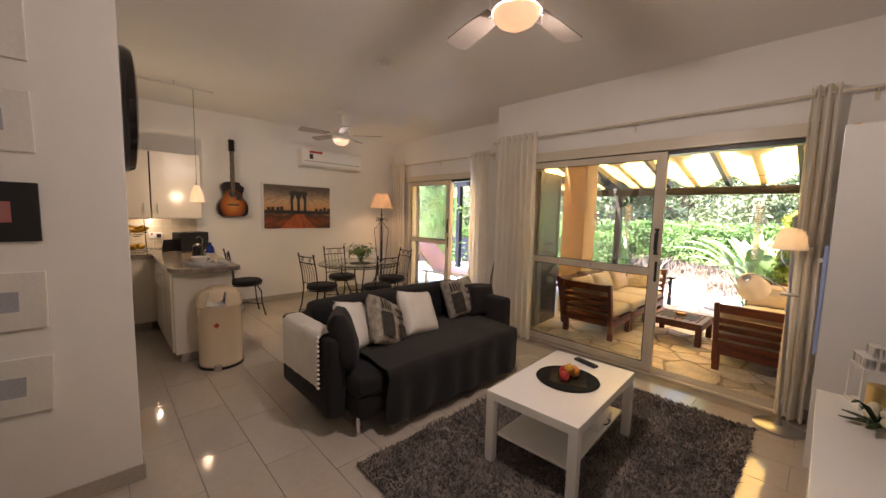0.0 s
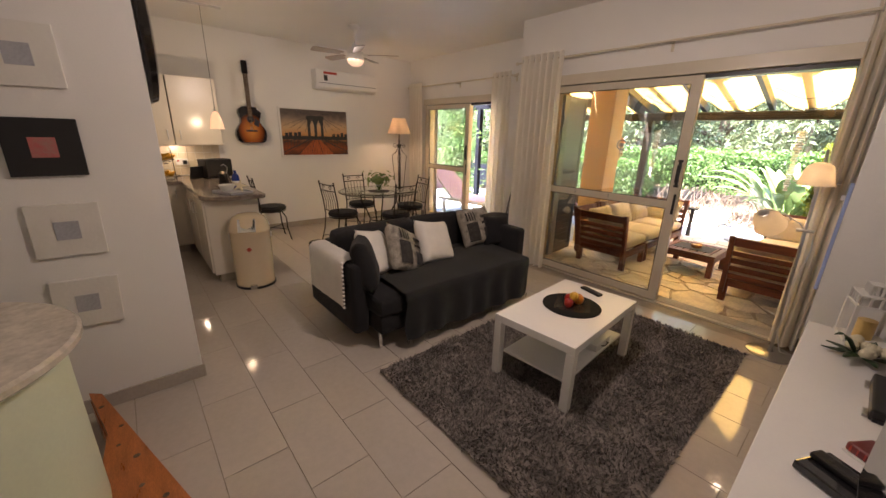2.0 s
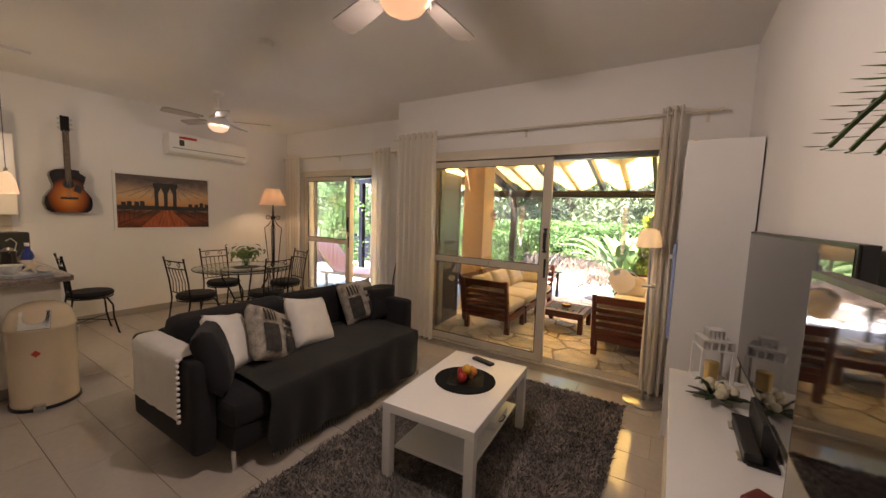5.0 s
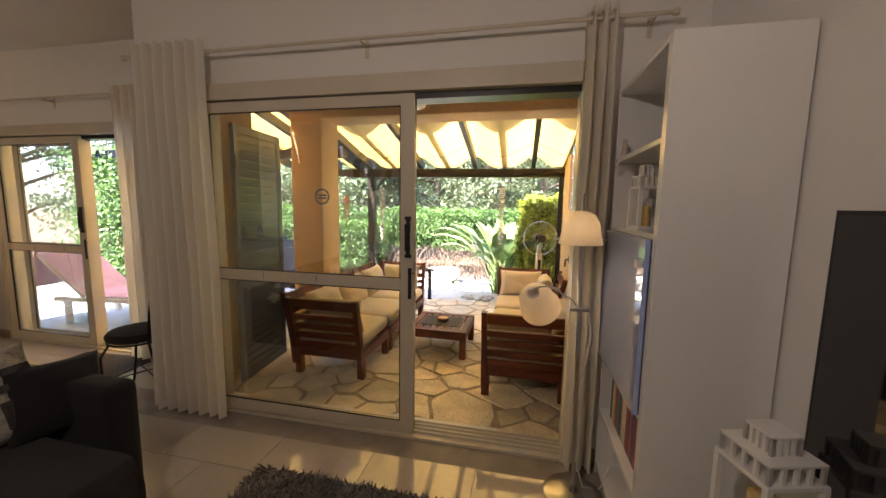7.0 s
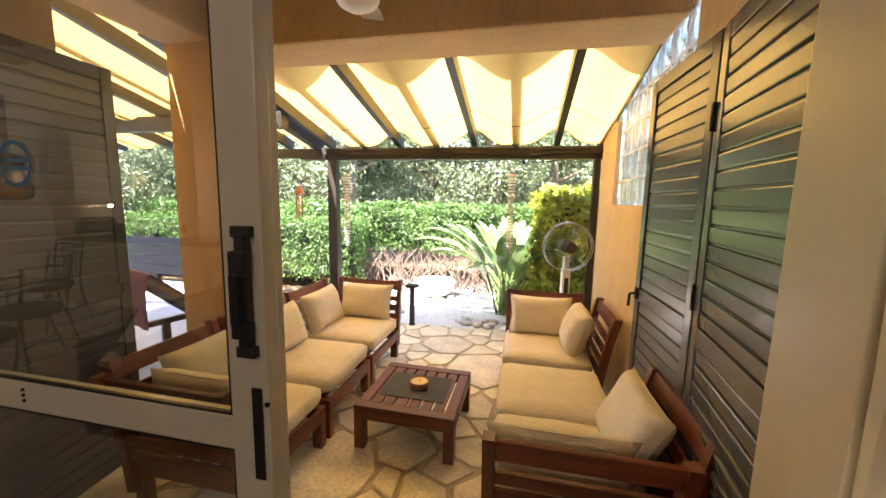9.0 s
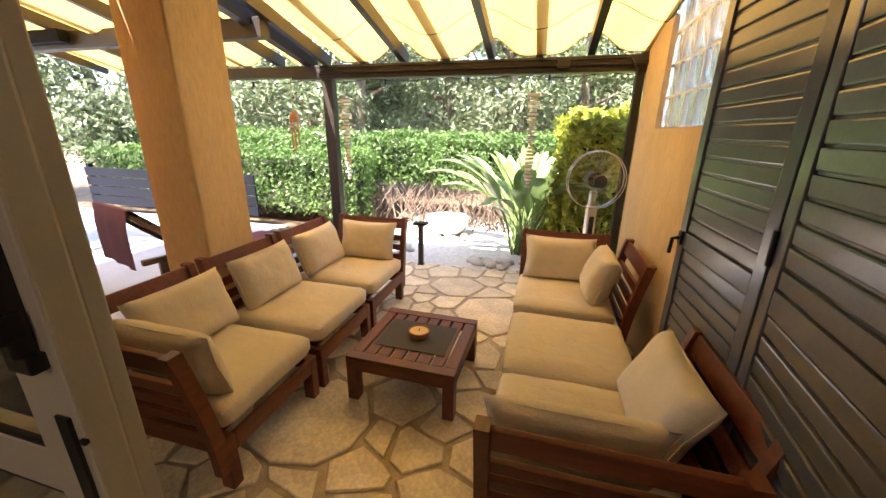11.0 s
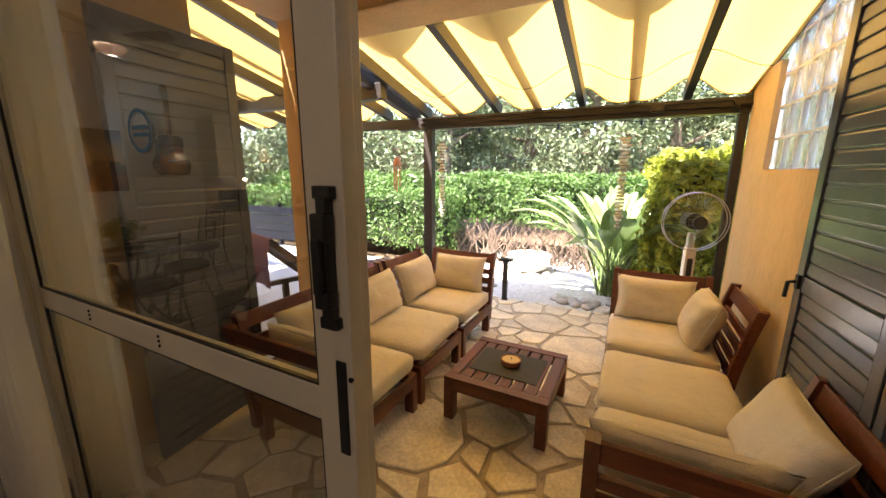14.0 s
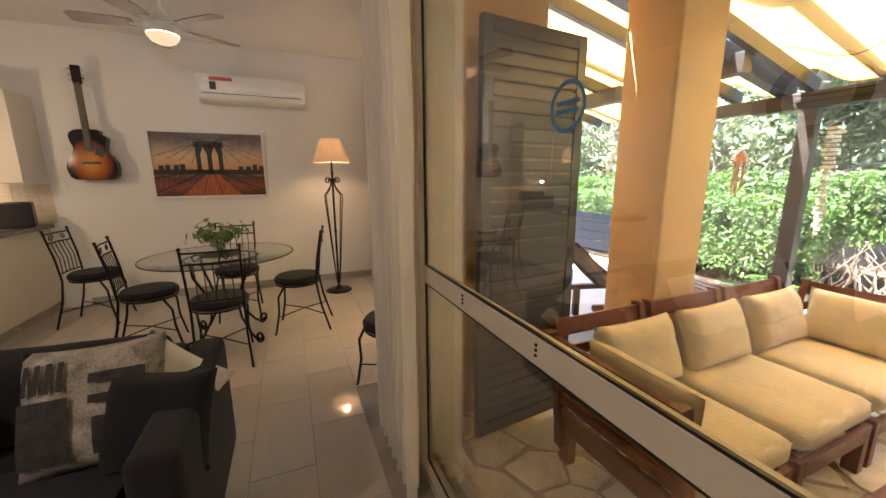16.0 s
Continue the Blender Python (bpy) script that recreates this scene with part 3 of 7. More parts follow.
# ---- sliding doors ----
def slider(name, at, opening, panels, label, mid=0.985, height=2.09):
    """A sliding door: fixed frame and panels (x0, x1, y)."""
    d = thing(name, at, label=label, category="sliding door", kind="structure")
    x0, x1 = opening
    bm = bmesh.new()
    box(bm, x0, -0.035, 0.0, x0 + 0.05, 0.14, height + 0.05, bevel=0.003)
    box(bm, x1 - 0.05, -0.035, 0.0, x1, 0.14, height + 0.05, bevel=0.003)
    part("jamb", bm, "alu", d)
    bm = bmesh.new()
    box(bm, x0 - 0.03, -0.05, height, x1 + 0.03, 0.14, height + 0.10, bevel=0.004)
    part("head", bm, "alu", d)
    part("head_track", B(x0 + 0.05, 0.0, height - 0.035, x1 - 0.05, 0.12, height - 0.002), "black", d)
    bm = bmesh.new()
    box(bm, x0, -0.035, -0.004, x1, 0.14, 0.014, bevel=0.002)
    for y in (0.005, 0.045, 0.085, 0.12):
        box(bm, x0 + 0.05, y, 0.014, x1 - 0.05, y + 0.006, 0.03)
    part("sill_track", bm, "alu", d)
    for a, b, y in panels:
        bm = bmesh.new()
        s = 0.062
        box(bm, a, y, 0.03, a + s, y + 0.036, height - 0.01, bevel=0.004)
        box(bm, b - s - 0.022, y, 0.03, b, y + 0.036, height - 0.01, bevel=0.004)
        box(bm, b - s + 0.004, y + 0.0355, 0.03, b - 0.003, y + 0.058, height - 0.012, bevel=0.003)
        box(bm, a + s, y + 0.002, 0.03, b - s - 0.022, y + 0.034, 0.105, bevel=0.003)
        box(bm, a + s, y + 0.002, height - 0.075, b - s - 0.022, y + 0.034, height - 0.01, bevel=0.003)
        box(bm, a + s, y + 0.002, mid - 0.04, b - s - 0.022, y + 0.034, mid + 0.03, bevel=0.003)
        pf = part("panel_frame", bm, "alu", d)
        for z0, z1 in ((0.105, mid - 0.04), (mid + 0.03, height - 0.075)):
            g = part("pane", B(a + s, y + 0.014, z0, b - s - 0.022, y + 0.020, z1), "glass", pf)
            g.visible_shadow = False
        bm = bmesh.new()
        for z0, z1 in ((0.105, mid - 0.04), (mid + 0.03, height - 0.075)):
            for u, v in ((a + s, a + s + 0.006), (b - s - 0.028, b - s - 0.022)):
                box(bm, u, y + 0.004, z0, v, y + 0.012, z1)
            box(bm, a + s + 0.006, y + 0.004, z0, b - s - 0.028, y + 0.012, z0 + 0.006)
            box(bm, a + s + 0.006, y + 0.004, z1 - 0.006, b - s - 0.028, y + 0.012, z1)
        part("gasket", bm, "black", pf)
        bm = bmesh.new()
        for u in (a + 0.42, a + 0.80):
            if u < b - 0.1:
                for k in range(3):
                    cyl(bm, (u, y + 0.0025, mid - 0.015 + 0.013 * k), (u, y - 0.001, mid - 0.015 + 0.013 * k), 0.004, seg=8)
        part("rivets", bm, "iron", pf)
        xs = b - 0.033
        bm = bmesh.new()
        box(bm, xs - 0.010, y - 0.020, 1.165, xs + 0.010, y + 0.001, 1.375, bevel=0.003)
        box(bm, xs - 0.017, y - 0.028, 1.185, xs + 0.014, y - 0.003, 1.215, bevel=0.004)
        box(bm, xs - 0.017, y - 0.028, 1.300, xs + 0.014, y - 0.003, 1.345, bevel=0.004)
        box(bm, xs - 0.015, y - 0.032, 1.21, xs + 0.004, y - 0.010, 1.305, bevel=0.004)
        box(bm, xs - 0.020, y - 0.016, 1.367, xs + 0.018, y + 0.001, 1.388, bevel=0.003)
        box(bm, xs - 0.020, y - 0.016, 1.146, xs + 0.018, y + 0.001, 1.167, bevel=0.003)
        part("handle", bm, "black", pf, "black plastic pull handle")
        part("strike_plate", B(xs - 0.002, y - 0.004, 0.895, xs + 0.020, y + 0.001, 1.083, bevel=0.002), "black", pf)
        part("keyhole", cyl(bmesh.new(), (b - 0.004, y + 0.002, 1.052), (b - 0.004, y - 0.002, 1.052), 0.005), "iron", pf)
    return d


door = slider("door_1", (0, 0, 0), (DOOR[0], DOOR[1]), [(-1.43, 0.008, -0.036)], "cream aluminium sliding glass door, half open to the patio")
sdoor = slider("door_2", (0, 0.62, 0), (SDOOR[0], SDOOR[1]), [(-4.50, -3.40, -0.036), (-4.40, -3.46, 0.055)], "cream aluminium sliding glass door, open to the terrace", height=2.05)
# sticker on the pane
bm = bmesh.new()
k = 36
A, C = [[bm.verts.new((r * math.cos(2 * math.pi * i / k), 0, r * math.sin(2 * math.pi * i / k))) for i in range(k)] for r in (0.048, 0.040)]
for i in range(k):
    bm.faces.new((A[i], A[(i + 1) % k], C[(i + 1) % k], C[i]))
for z in (0.008, -0.008):
    bm.faces.new([bm.verts.new(v) for v in ((-0.03, 0, z - 0.004), (0.03, 0, z - 0.004), (0.03, 0, z + 0.004), (-0.03, 0, z + 0.004))])
M["sticker"] = mat("blue_sticker", (0.03, 0.16, 0.32), 0.5, bump=0)
part("sticker", bm, "sticker", door, "blue round arrow sticker", at=(-0.584, -0.025, 1.497))

# ---- curtains ----
def curtain(name, x0, x1, y, z0, z1, folds, label, seed=0, depth=0.045, ax='x'):
    c = thing(name, ((x0 + x1) / 2, y, z0), label=label, category="curtain")
    rng = random.Random(seed)
    bm = bmesh.new()
    nx, nz = folds * 12, 16
    w = x1 - x0
    ph = [rng.uniform(-0.5, 0.5) for _ in range(folds + 2)]
    rows = []
    for j in range(nz + 1):
        t = j / nz
        z = t * (z1 - z0)
        row = []
        for i in range(nx + 1):
            u = i / nx
            s = u * folds
            a = depth * (0.75 + 0.25 * t) * math.sin(2 * math.pi * s + 0.5 * math.sin(3 * t + ph[int(s)]) * (1 - t))
            xx = (u - 0.5) * w * (1.0 + 0.06 * (1 - t)) + 0.012 * noise.noise(Vector((u * 5, t * 3, seed)))
            row.append(bm.verts.new((xx, a + 0.012 * noise.noise(Vector((u * 9, t * 4, seed + 7))), z)))
        rows.append(row)
    for A, C in zip(rows, rows[1:]):
        for k in range(nx):
            bm.faces.new((A[k], A[k + 1], C[k + 1], C[k]))
    part("cloth", bm, "curtain", c, smooth=True, angle=180)
    for k in range(folds):
        s = (k + 0.5) / folds
        bm = bmesh.new()
        pts = [((s - 0.5) * w, 0.026 * math.cos(a), z1 - z0 - 0.05 + 0.026 * math.sin(a)) for a in np.linspace(0, 2 * math.pi, 14)[:-1]]
        tube(bm, pts, 0.005, 5, closed=True)
        part("ring", bm, "steel", c, smooth=True)
    return c


RODZ = 2.36
curtain("curtain", -1.84, -1.29, -0.12, 0.015, RODZ + 0.06, 7, "gathered ecru cotton curtain beside the wide sliding door", 1)
curtain("curtain", 0.89, 1.04, -0.09, 0.015, RODZ + 0.06, 3, "gathered ecru cotton curtain beside the bookcase", 2)
curtain("curtain", -4.95, -4.56, 0.50, 0.015, RODZ + 0.06, 5, "gathered ecru cotton curtain in the dining corner", 3)
curtain("curtain", -2.86, -2.50, 0.50, 0.015, RODZ + 0.06, 4, "gathered ecru cotton curtain beside the small sliding door", 4)
for x0, x1, y, wy in ((-1.92, 1.28, -0.10, 0.0), (-4.97, -2.4, 0.50, 0.6)):
    r = thing("curtain_rod", ((x0 + x1) / 2, y, RODZ), label="slim cream metal curtain rod on brackets", category="curtain rod")
    h = (x1 - x0) / 2
    part("rod", cyl(bmesh.new(), (-h, 0, 0), (h, 0, 0), 0.010), "alu", r, smooth=True)
    for sx in (-h, h):
        part("finial", lathe(bmesh.new(), [(0.0, -0.02), (0.016, -0.012), (0.018, 0), (0.016, 0.012), (0, 0.02)], 12, (sx, 0, 0)), "alu", r, smooth=True)
    for sx in (-h + 0.08, 0.03, h - 0.08):
        bm = bmesh.new()
        cyl(bm, (sx, 0, -0.008), (sx, wy - y, -0.008), 0.006, seg=8)
        box(bm, sx - 0.012, wy - y - 0.006, -0.07, sx + 0.012, wy - y + 0.0, 0.03, bevel=0.002)
        part("bracket", bm, "alu", r)


# ---- shutters ----
def shutter(name, p0, p1, label, z0=0.05, z1=2.05, latch=True):
    p0, p1 = Vector(p0), Vector(p1)
    w = (p1 - p0).length
    s = thing(name, (p0.x, p0.y, 0), math.degrees(math.atan2(p1.y - p0.y, p1.x - p0.x)), label, "shutter", "patio shutters")
    bm = bmesh.new()
    f = 0.055
    box(bm, 0, -0.018, z0, f, 0.018, z1, bevel=0.003)
    box(bm, w - f, -0.018, z0, w, 0.018, z1, bevel=0.003)
    for a, b in ((z0, z0 + 0.07), (0.93, 1.0), (z1 - 0.06, z1)):
        box(bm, f, -0.017, a, w - f, 0.017, b, bevel=0.003)
    part("leaf_frame", bm, "shutter", s)
    for a, b in ((z0 + 0.07, 0.93), (1.0, z1 - 0.06)):
        n = round((b - a) / 0.063)
        h = (b - a) / n
        me = mesh_of(B(f, -0.012, 0.004, w - f, 0.012, h - 0.003, bevel=0.006), "shutter")
        part("backing", B(f - 0.005, -0.004, a, w - f + 0.005, 0.004, b), "shutter", s)
        for k in range(n):
            share("slat", me, s, Matrix.Translation((0, 0, a + h * k)) @ Matrix.Rotation(radians(3), 4, 'X'))
    for z in (0.35, 1.10, 1.75):
        bm = bmesh.new()
        cyl(bm, (0.0, -0.024, z - 0.05), (0.0, -0.024, z + 0.05), 0.008, seg=8)
        part("hinge", bm, "iron", s)
    if latch:
        bm = bmesh.new()
        box(bm, w - 0.05, -0.03, 0.94, w - 0.02, 0.03, 1.0, bevel=0.004)
        tube(bm, [(w - 0.035, 0.03, 0.97), (w - 0.035, 0.055, 0.965), (w - 0.04, 0.06, 0.90)], 0.008, 6)
        part("latch", bm, "iron", s)
    return s


shutter("shutter", (-1.475, 0.27), (-1.535, 0.88), "dark grey louvred shutter leaf folded back outside the door", z1=2.03)
shutter("shutter", (1.12, 0.92), (1.095, 1.53), "dark grey louvred shutter leaf folded against the garden wall")
shutter("shutter", (1.12, 0.905), (1.045, 0.235), "dark grey louvred shutter leaf hinged at the door", latch=False)

# ---- grounds ----
setting("ground", B(-60, 0.9, -0.30, 60, 120, -0.06), "soil", "bare garden soil under trees", "ground")
setting("gravel", B(-1.9, 3.42, -0.1, 3.0, 6.0, -0.012), "gravel", "bright white gravel bed in the garden", "gravel")
setting("terrace", B(-9, 0.8, -0.1, -1.74, 4.4, -0.01), "deck", "grey paved terrace with sun loungers", "terrace")

# ---- living room: large things ----
def sofa():
    s = thing("sofa", (-1.38, -1.74, 0), label="low charcoal fabric sofa with slim metal legs", category="sofa")
    L, D, E = 1.02, 0.46, 0.90
    part("base", B(-D + 0.1, -L + 0.14, 0.14, D + 0.02, E - 0.10, 0.29, bevel=0.03), "sofa", s, smooth=True)
    part("seat", slab(bmesh.new(), 0.80, 1.66, 0.16, Matrix.Translation((0.10, -0.06, 0.27)), 3, r=0.05), "sofa", s, smooth=True)
    part("arm", B(-D, -L, 0.13, D - 0.11, -L + 0.13, 0.67, bevel=0.045, seg=4), "sofa", s, smooth=True)
    part("arm", B(-D, E - 0.13, 0.13, D - 0.11, E, 0.67, bevel=0.045, seg=4), "sofa", s, smooth=True)
    part("back", B(-D, -L + 0.13, 0.13, -D + 0.13, E - 0.13, 0.67, bevel=0.045, seg=4), "sofa", s, smooth=True)
    for y, tilt in ((-0.47, 2), (0.34, -5)):
        part("back_cushion", slab(bmesh.new(), 0.84, 0.38, 0.17, Matrix.Translation((-0.32, y, 0.42)) @ pose(0, 0, 0, 0, 0, 90) @ pose(0, 0, 0.17, -70, 0, tilt) @ Matrix.Translation((0, 0.0, -0.085)), 5, r=0.06), "sofa", s, smooth=True)
    for x in (-0.36, 0.40):
        for y in (-0.84, 0.74):
            part("leg", cyl(bmesh.new(), (x, y, 0), (x, y, 0.15), 0.015), "chrome", s, "slim chrome leg", smooth=True)
    return s


sofa()
rug = tagged(new("rug"), "grey shaggy pile rug under the coffee table", "rug")
rug.location = (0.05, -1.62, 0.0)
part("backing", B(-0.76, -1.13, 0.006, 0.77, 1.14, 0.018, bevel=0.004), "rug", rug)


def coffee_table():
    t = thing("coffee_table", (0.005, -1.69, 0.02), 3.5, "white lacquered coffee table with a lower shelf", "coffee table")
    part("tabletop", B(-0.275, -0.455, 0.385, 0.275, 0.455, 0.435, bevel=0.003), "lacquer", t)
    for sx in (-1, 1):
        for sy in (-1, 1):
            x, y = sx * 0.250, sy * 0.430
            part("leg", B(x - 0.025, y - 0.025, 0.0, x + 0.025, y + 0.025, 0.385, bevel=0.002), "lacquer", t)
    part("shelf", B(-0.225, -0.455 + 0.05, 0.155, 0.225, 0.405, 0.171, bevel=0.002), "lacquer", t)
    return t


coffee_table()


def tv_unit():
    u = thing("tv_unit", (1.285, -2.05, 0), label="long low white lacquered television bench", category="tv bench")
    part("carcass", B(-0.17, -1.10, 0.02, 0.18, 1.06, 0.545, bevel=0.003), "lacquer", u)
    part("top", B(-0.20, -1.12, 0.547, 0.182, 1.10, 0.572, bevel=0.003), "lacquer", u)
    for k in range(3):
        y0 = -1.09 + 0.72 * k
        part("drawer_front", B(-0.19, y0 + 0.003, 0.04, -0.172, y0 + 0.705, 0.50, bevel=0.003), "lacquer", u)
        # Black strip stands in for the shade of the open grip gap.
        part("grip_slot_shade", B(-0.182, y0 + 0.02, 0.505, -0.17, y0 + 0.60, 0.54), "black", u)


tv_unit()


def bookcase():
    b = thing("bookcase", (1.26, -0.545, 0), label="tall white bookcase with a glossy cabinet door", category="bookcase")
    x0, x1, y0, y1 = -0.19, 0.20, -0.185, 0.485
    part("side", B(x0, y0, 0.0, x1, y0 + 0.042, 2.02, bevel=0.002), "lacquer", b)
    part("side", B(x0, y1 - 0.02, 0.0, x1, y1, 2.02, bevel=0.002), "lacquer", b)
    part("back_panel", B(x1 - 0.008, y0 + 0.042, 0.0, x1, y1 - 0.02, 2.02), "lacquer", b)
    for z in (0.05, 0.36, 0.67, 1.345, 1.675, 2.0):
        part("shelf", B(x0 + 0.002, y0 + 0.042, z, x1 - 0.008, y1 - 0.02, z + 0.02, bevel=0.002), "lacquer", b)
    d = part("cabinet_door", B(x0 - 0.02, y0 + 0.045, 0.69, x0 - 0.002, y1 - 0.003, 1.345, bevel=0.003), "gloss", b, "glossy white cabinet door, blue reflection put into its colour")
    part("knob", B(x0 - 0.04, y0 + 0.06, 1.24, x0 - 0.02, y0 + 0.09, 1.27, bevel=0.003), "white", d)


bookcase()


# ---- patio furniture ----
def lounge_unit(at, rz, sides, label, group):
    """Modular seat 0.63 x 0.60; sides: which of 'back' (-x side), 'end_a' (-y side), 'end_b' (+y side) carry a slatted back."""
    u = thing("patio_chair" if sides else "patio_footstool", at, rz, label, "patio chair" if sides else "footstool", group)
    a, b = 0.315, 0.30
    for x in (-a + 0.03, a - 0.03):
        for y in (-b + 0.025, b - 0.025):
            part("leg", B(x - 0.03, y - 0.025, 0, x + 0.03, y + 0.025, 0.245, bevel=0.005), "wood", u)
    for y in (-b + 0.012, b - 0.012):
        part("rail", B(-a + 0.06, y - 0.012, 0.165, a - 0.06, y + 0.012, 0.245, bevel=0.004), "woodx", u)
    for x in (-a + 0.012, a - 0.012):
        part("rail", B(x - 0.012, -b + 0.05, 0.165, x + 0.012, b - 0.05, 0.245, bevel=0.004), "wood", u)
    n = 6
    for k in range(n):
        x = -a + 0.07 + k * (2 * a - 0.14) / (n - 1)
        part("seat_slat", B(x - 0.025, -b + 0.025, 0.246, x + 0.025, b - 0.025, 0.262, bevel=0.003), "wood", u)
    def back(m, w):
        # curved uprights and slats, leaning outwards
        def curve(z):
            t = (z - 0.10) / 0.56
            return 0.010 + 0.088 * max(t, 0) ** 1.6
        for s in (-1, 1):
            bm = bmesh.new()
            q = []
            for z in np.linspace(0.10, 0.695, 9):
                o = curve(z)
                q.append([bm.verts.new((s * (w / 2 - 0.02) + dx, -o + dy, z)) for dx, dy in ((-0.02, -0.026), (0.02, -0.026), (0.02, 0.026), (-0.02, 0.026))])
            for A, C in zip(q, q[1:]):
                for k in range(4):
                    bm.faces.new((A[k], A[(k + 1) % 4], C[(k + 1) % 4], C[k]))
            bm.faces.new(q[0]); bm.faces.new(q[-1])
            bmesh.ops.transform(bm, matrix=m, verts=bm.verts)
            part("upright", bm, "wood", u)
        for z0, z1 in ((0.26, 0.31), (0.34, 0.39), (0.42, 0.47), (0.50, 0.55), (0.60, 0.685)):
            zc = (z0 + z1) / 2
            lean = math.degrees(math.atan2(curve(z1) - curve(z0), z1 - z0))
            bm = B(-w / 2 + 0.04, -0.010, -(z1 - z0) / 2, w / 2 - 0.04, 0.010, (z1 - z0) / 2, bevel=0.004)
            bmesh.ops.transform(bm, matrix=m @ pose(0, -curve(zc), zc, lean, 0, 0), verts=bm.verts)
            part("back_slat", bm, "woodx", u)
    if "back" in sides:
        back(pose(-a, 0, 0, 0, 0, -90), 2 * b)
    if "end_a" in sides:
        back(pose(0, -b, 0, 0, 0, 0), 2 * a)
    if "end_b" in sides:
        back(pose(0, b, 0, 0, 0, 180), 2 * a)
    return u


def seat_pad(at, rz, seed):
    c = thing("seat_cushion", at, rz, "beige canvas seat cushion on the patio seat", "cushion", "patio seat cushions")
    part("pad", slab(bmesh.new(), 0.61, 0.59, 0.115, None, seed, r=0.05, crown=0.014), "cushion", c, smooth=True, angle=180)
    part("piping", tube(bmesh.new(), [(sx * 0.29, sy * 0.28, 0.088) for sx, sy in ((-1, -1), (0, -1.03), (1, -1), (1.03, 0), (1, 1), (0, 1.03), (-1, 1), (-1.03, 0))], 0.004, 5, closed=True), "cushion", c)


def back_pillow(m, seed, w=0.50, h=0.33, t=0.16):
    c = tagged(new("back_cushion"), "plump beige canvas back cushion on the patio seat", "cushion", "patio back cushions")
    c.matrix_world = m
    part("cover", pillow(bmesh.new(), w, h, t, None, seed, n=14), "cushion", c, smooth=True, angle=180)
    part("seam", tube(bmesh.new(), [(-w / 2 * 0.985, 0, 0.01), (-w / 2 * 0.90, 0, h / 2), (-w / 2 * 0.985, 0, h - 0.01), (0, 0, h * 0.955), (w / 2 * 0.985, 0, h - 0.01), (w / 2 * 0.90, 0, h / 2), (w / 2 * 0.985, 0, 0.01), (0, 0, h * 0.045)], 0.0035, 5, closed=True), "cushion", c)


LX, RX = -0.925, 0.68
for k, (y, sides) in enumerate(((0.91, ("back", "end_a")), (1.555, ("back",)), (2.20, ("back", "end_b")))):
    lounge_unit((LX, y, 0), 0, sides, "brown stained slatted wooden patio seat beside the pillar" if k else "brown stained slatted wooden corner patio seat", "left patio seats")
    seat_pad((LX + 0.01, y, 0.265), 0, 10 + k)
for k, (y, sides) in enumerate(((0.905, ("back", "end_b")), (1.51, ()), (2.18, ("back", "end_a")))):
    lounge_unit((RX, y, 0), 180, sides, "brown stained slatted wooden patio seat by the garden wall" if k != 1 else "brown stained wooden patio footstool with a cushion", "right patio seats")
    seat_pad((RX - 0.01, y, 0.265), 180, 20 + k)
PZC = 0.365
for k, y in enumerate((0.99, 1.555, 2.13)):
    back_pillow(pose(-1.10, y, PZC, -20, 0, 90), 30 + k)
back_pillow(pose(-0.90, 0.73, PZC, -14, 0, 180), 33, h=0.31, t=0.13)
back_pillow(pose(-0.90, 2.38, PZC, -18, 0, 0), 34)
back_pillow(pose(0.63, 0.735, PZC, -12, 0, 180), 35, w=0.54, h=0.27, t=0.12)
back_pillow(pose(0.87, 0.99, PZC, -26, 0, -90), 36, h=0.34, t=0.12)
back_pillow(pose(0.64, 2.36, PZC, -18, 0, 0), 37)
back_pillow(pose(0.83, 2.17, PZC, -20, 0, -90), 38, w=0.44)


def patio_table():
    t = thing("patio_table", (-0.14, 1.51, 0), -1.0, "low brown slatted wooden patio table", "patio table")
    a = 0.295
    for x in (-a + 0.03, a - 0.03):
        for y in (-a + 0.03, a - 0.03):
            part("leg", B(x - 0.03, y - 0.03, 0, x + 0.03, y + 0.03, 0.245, bevel=0.004), "wood", t)
    for s in (-1, 1):
        part("apron", B(-a + 0.06, s * (a - 0.014) - 0.012, 0.185, a - 0.06, s * (a - 0.014) + 0.012, 0.245, bevel=0.003), "woodx", t)
        part("apron", B(s * (a - 0.014) - 0.012, -a + 0.06, 0.185, s * (a - 0.014) + 0.012, a - 0.06, 0.245, bevel=0.003), "wood", t)
        part("top_board", B(-a, s * (a - 0.03) - 0.03, 0.246, a, s * (a - 0.03) + 0.03, 0.268, bevel=0.003), "woodx", t)
    n = 8
    for k in range(n):
        x = -a + 0.035 + k * (2 * a - 0.07) / (n - 1)
        part("slat", B(x - 0.030, -a + 0.064, 0.246, x + 0.030, a - 0.064, 0.266, bevel=0.003), "wood", t)


patio_table()

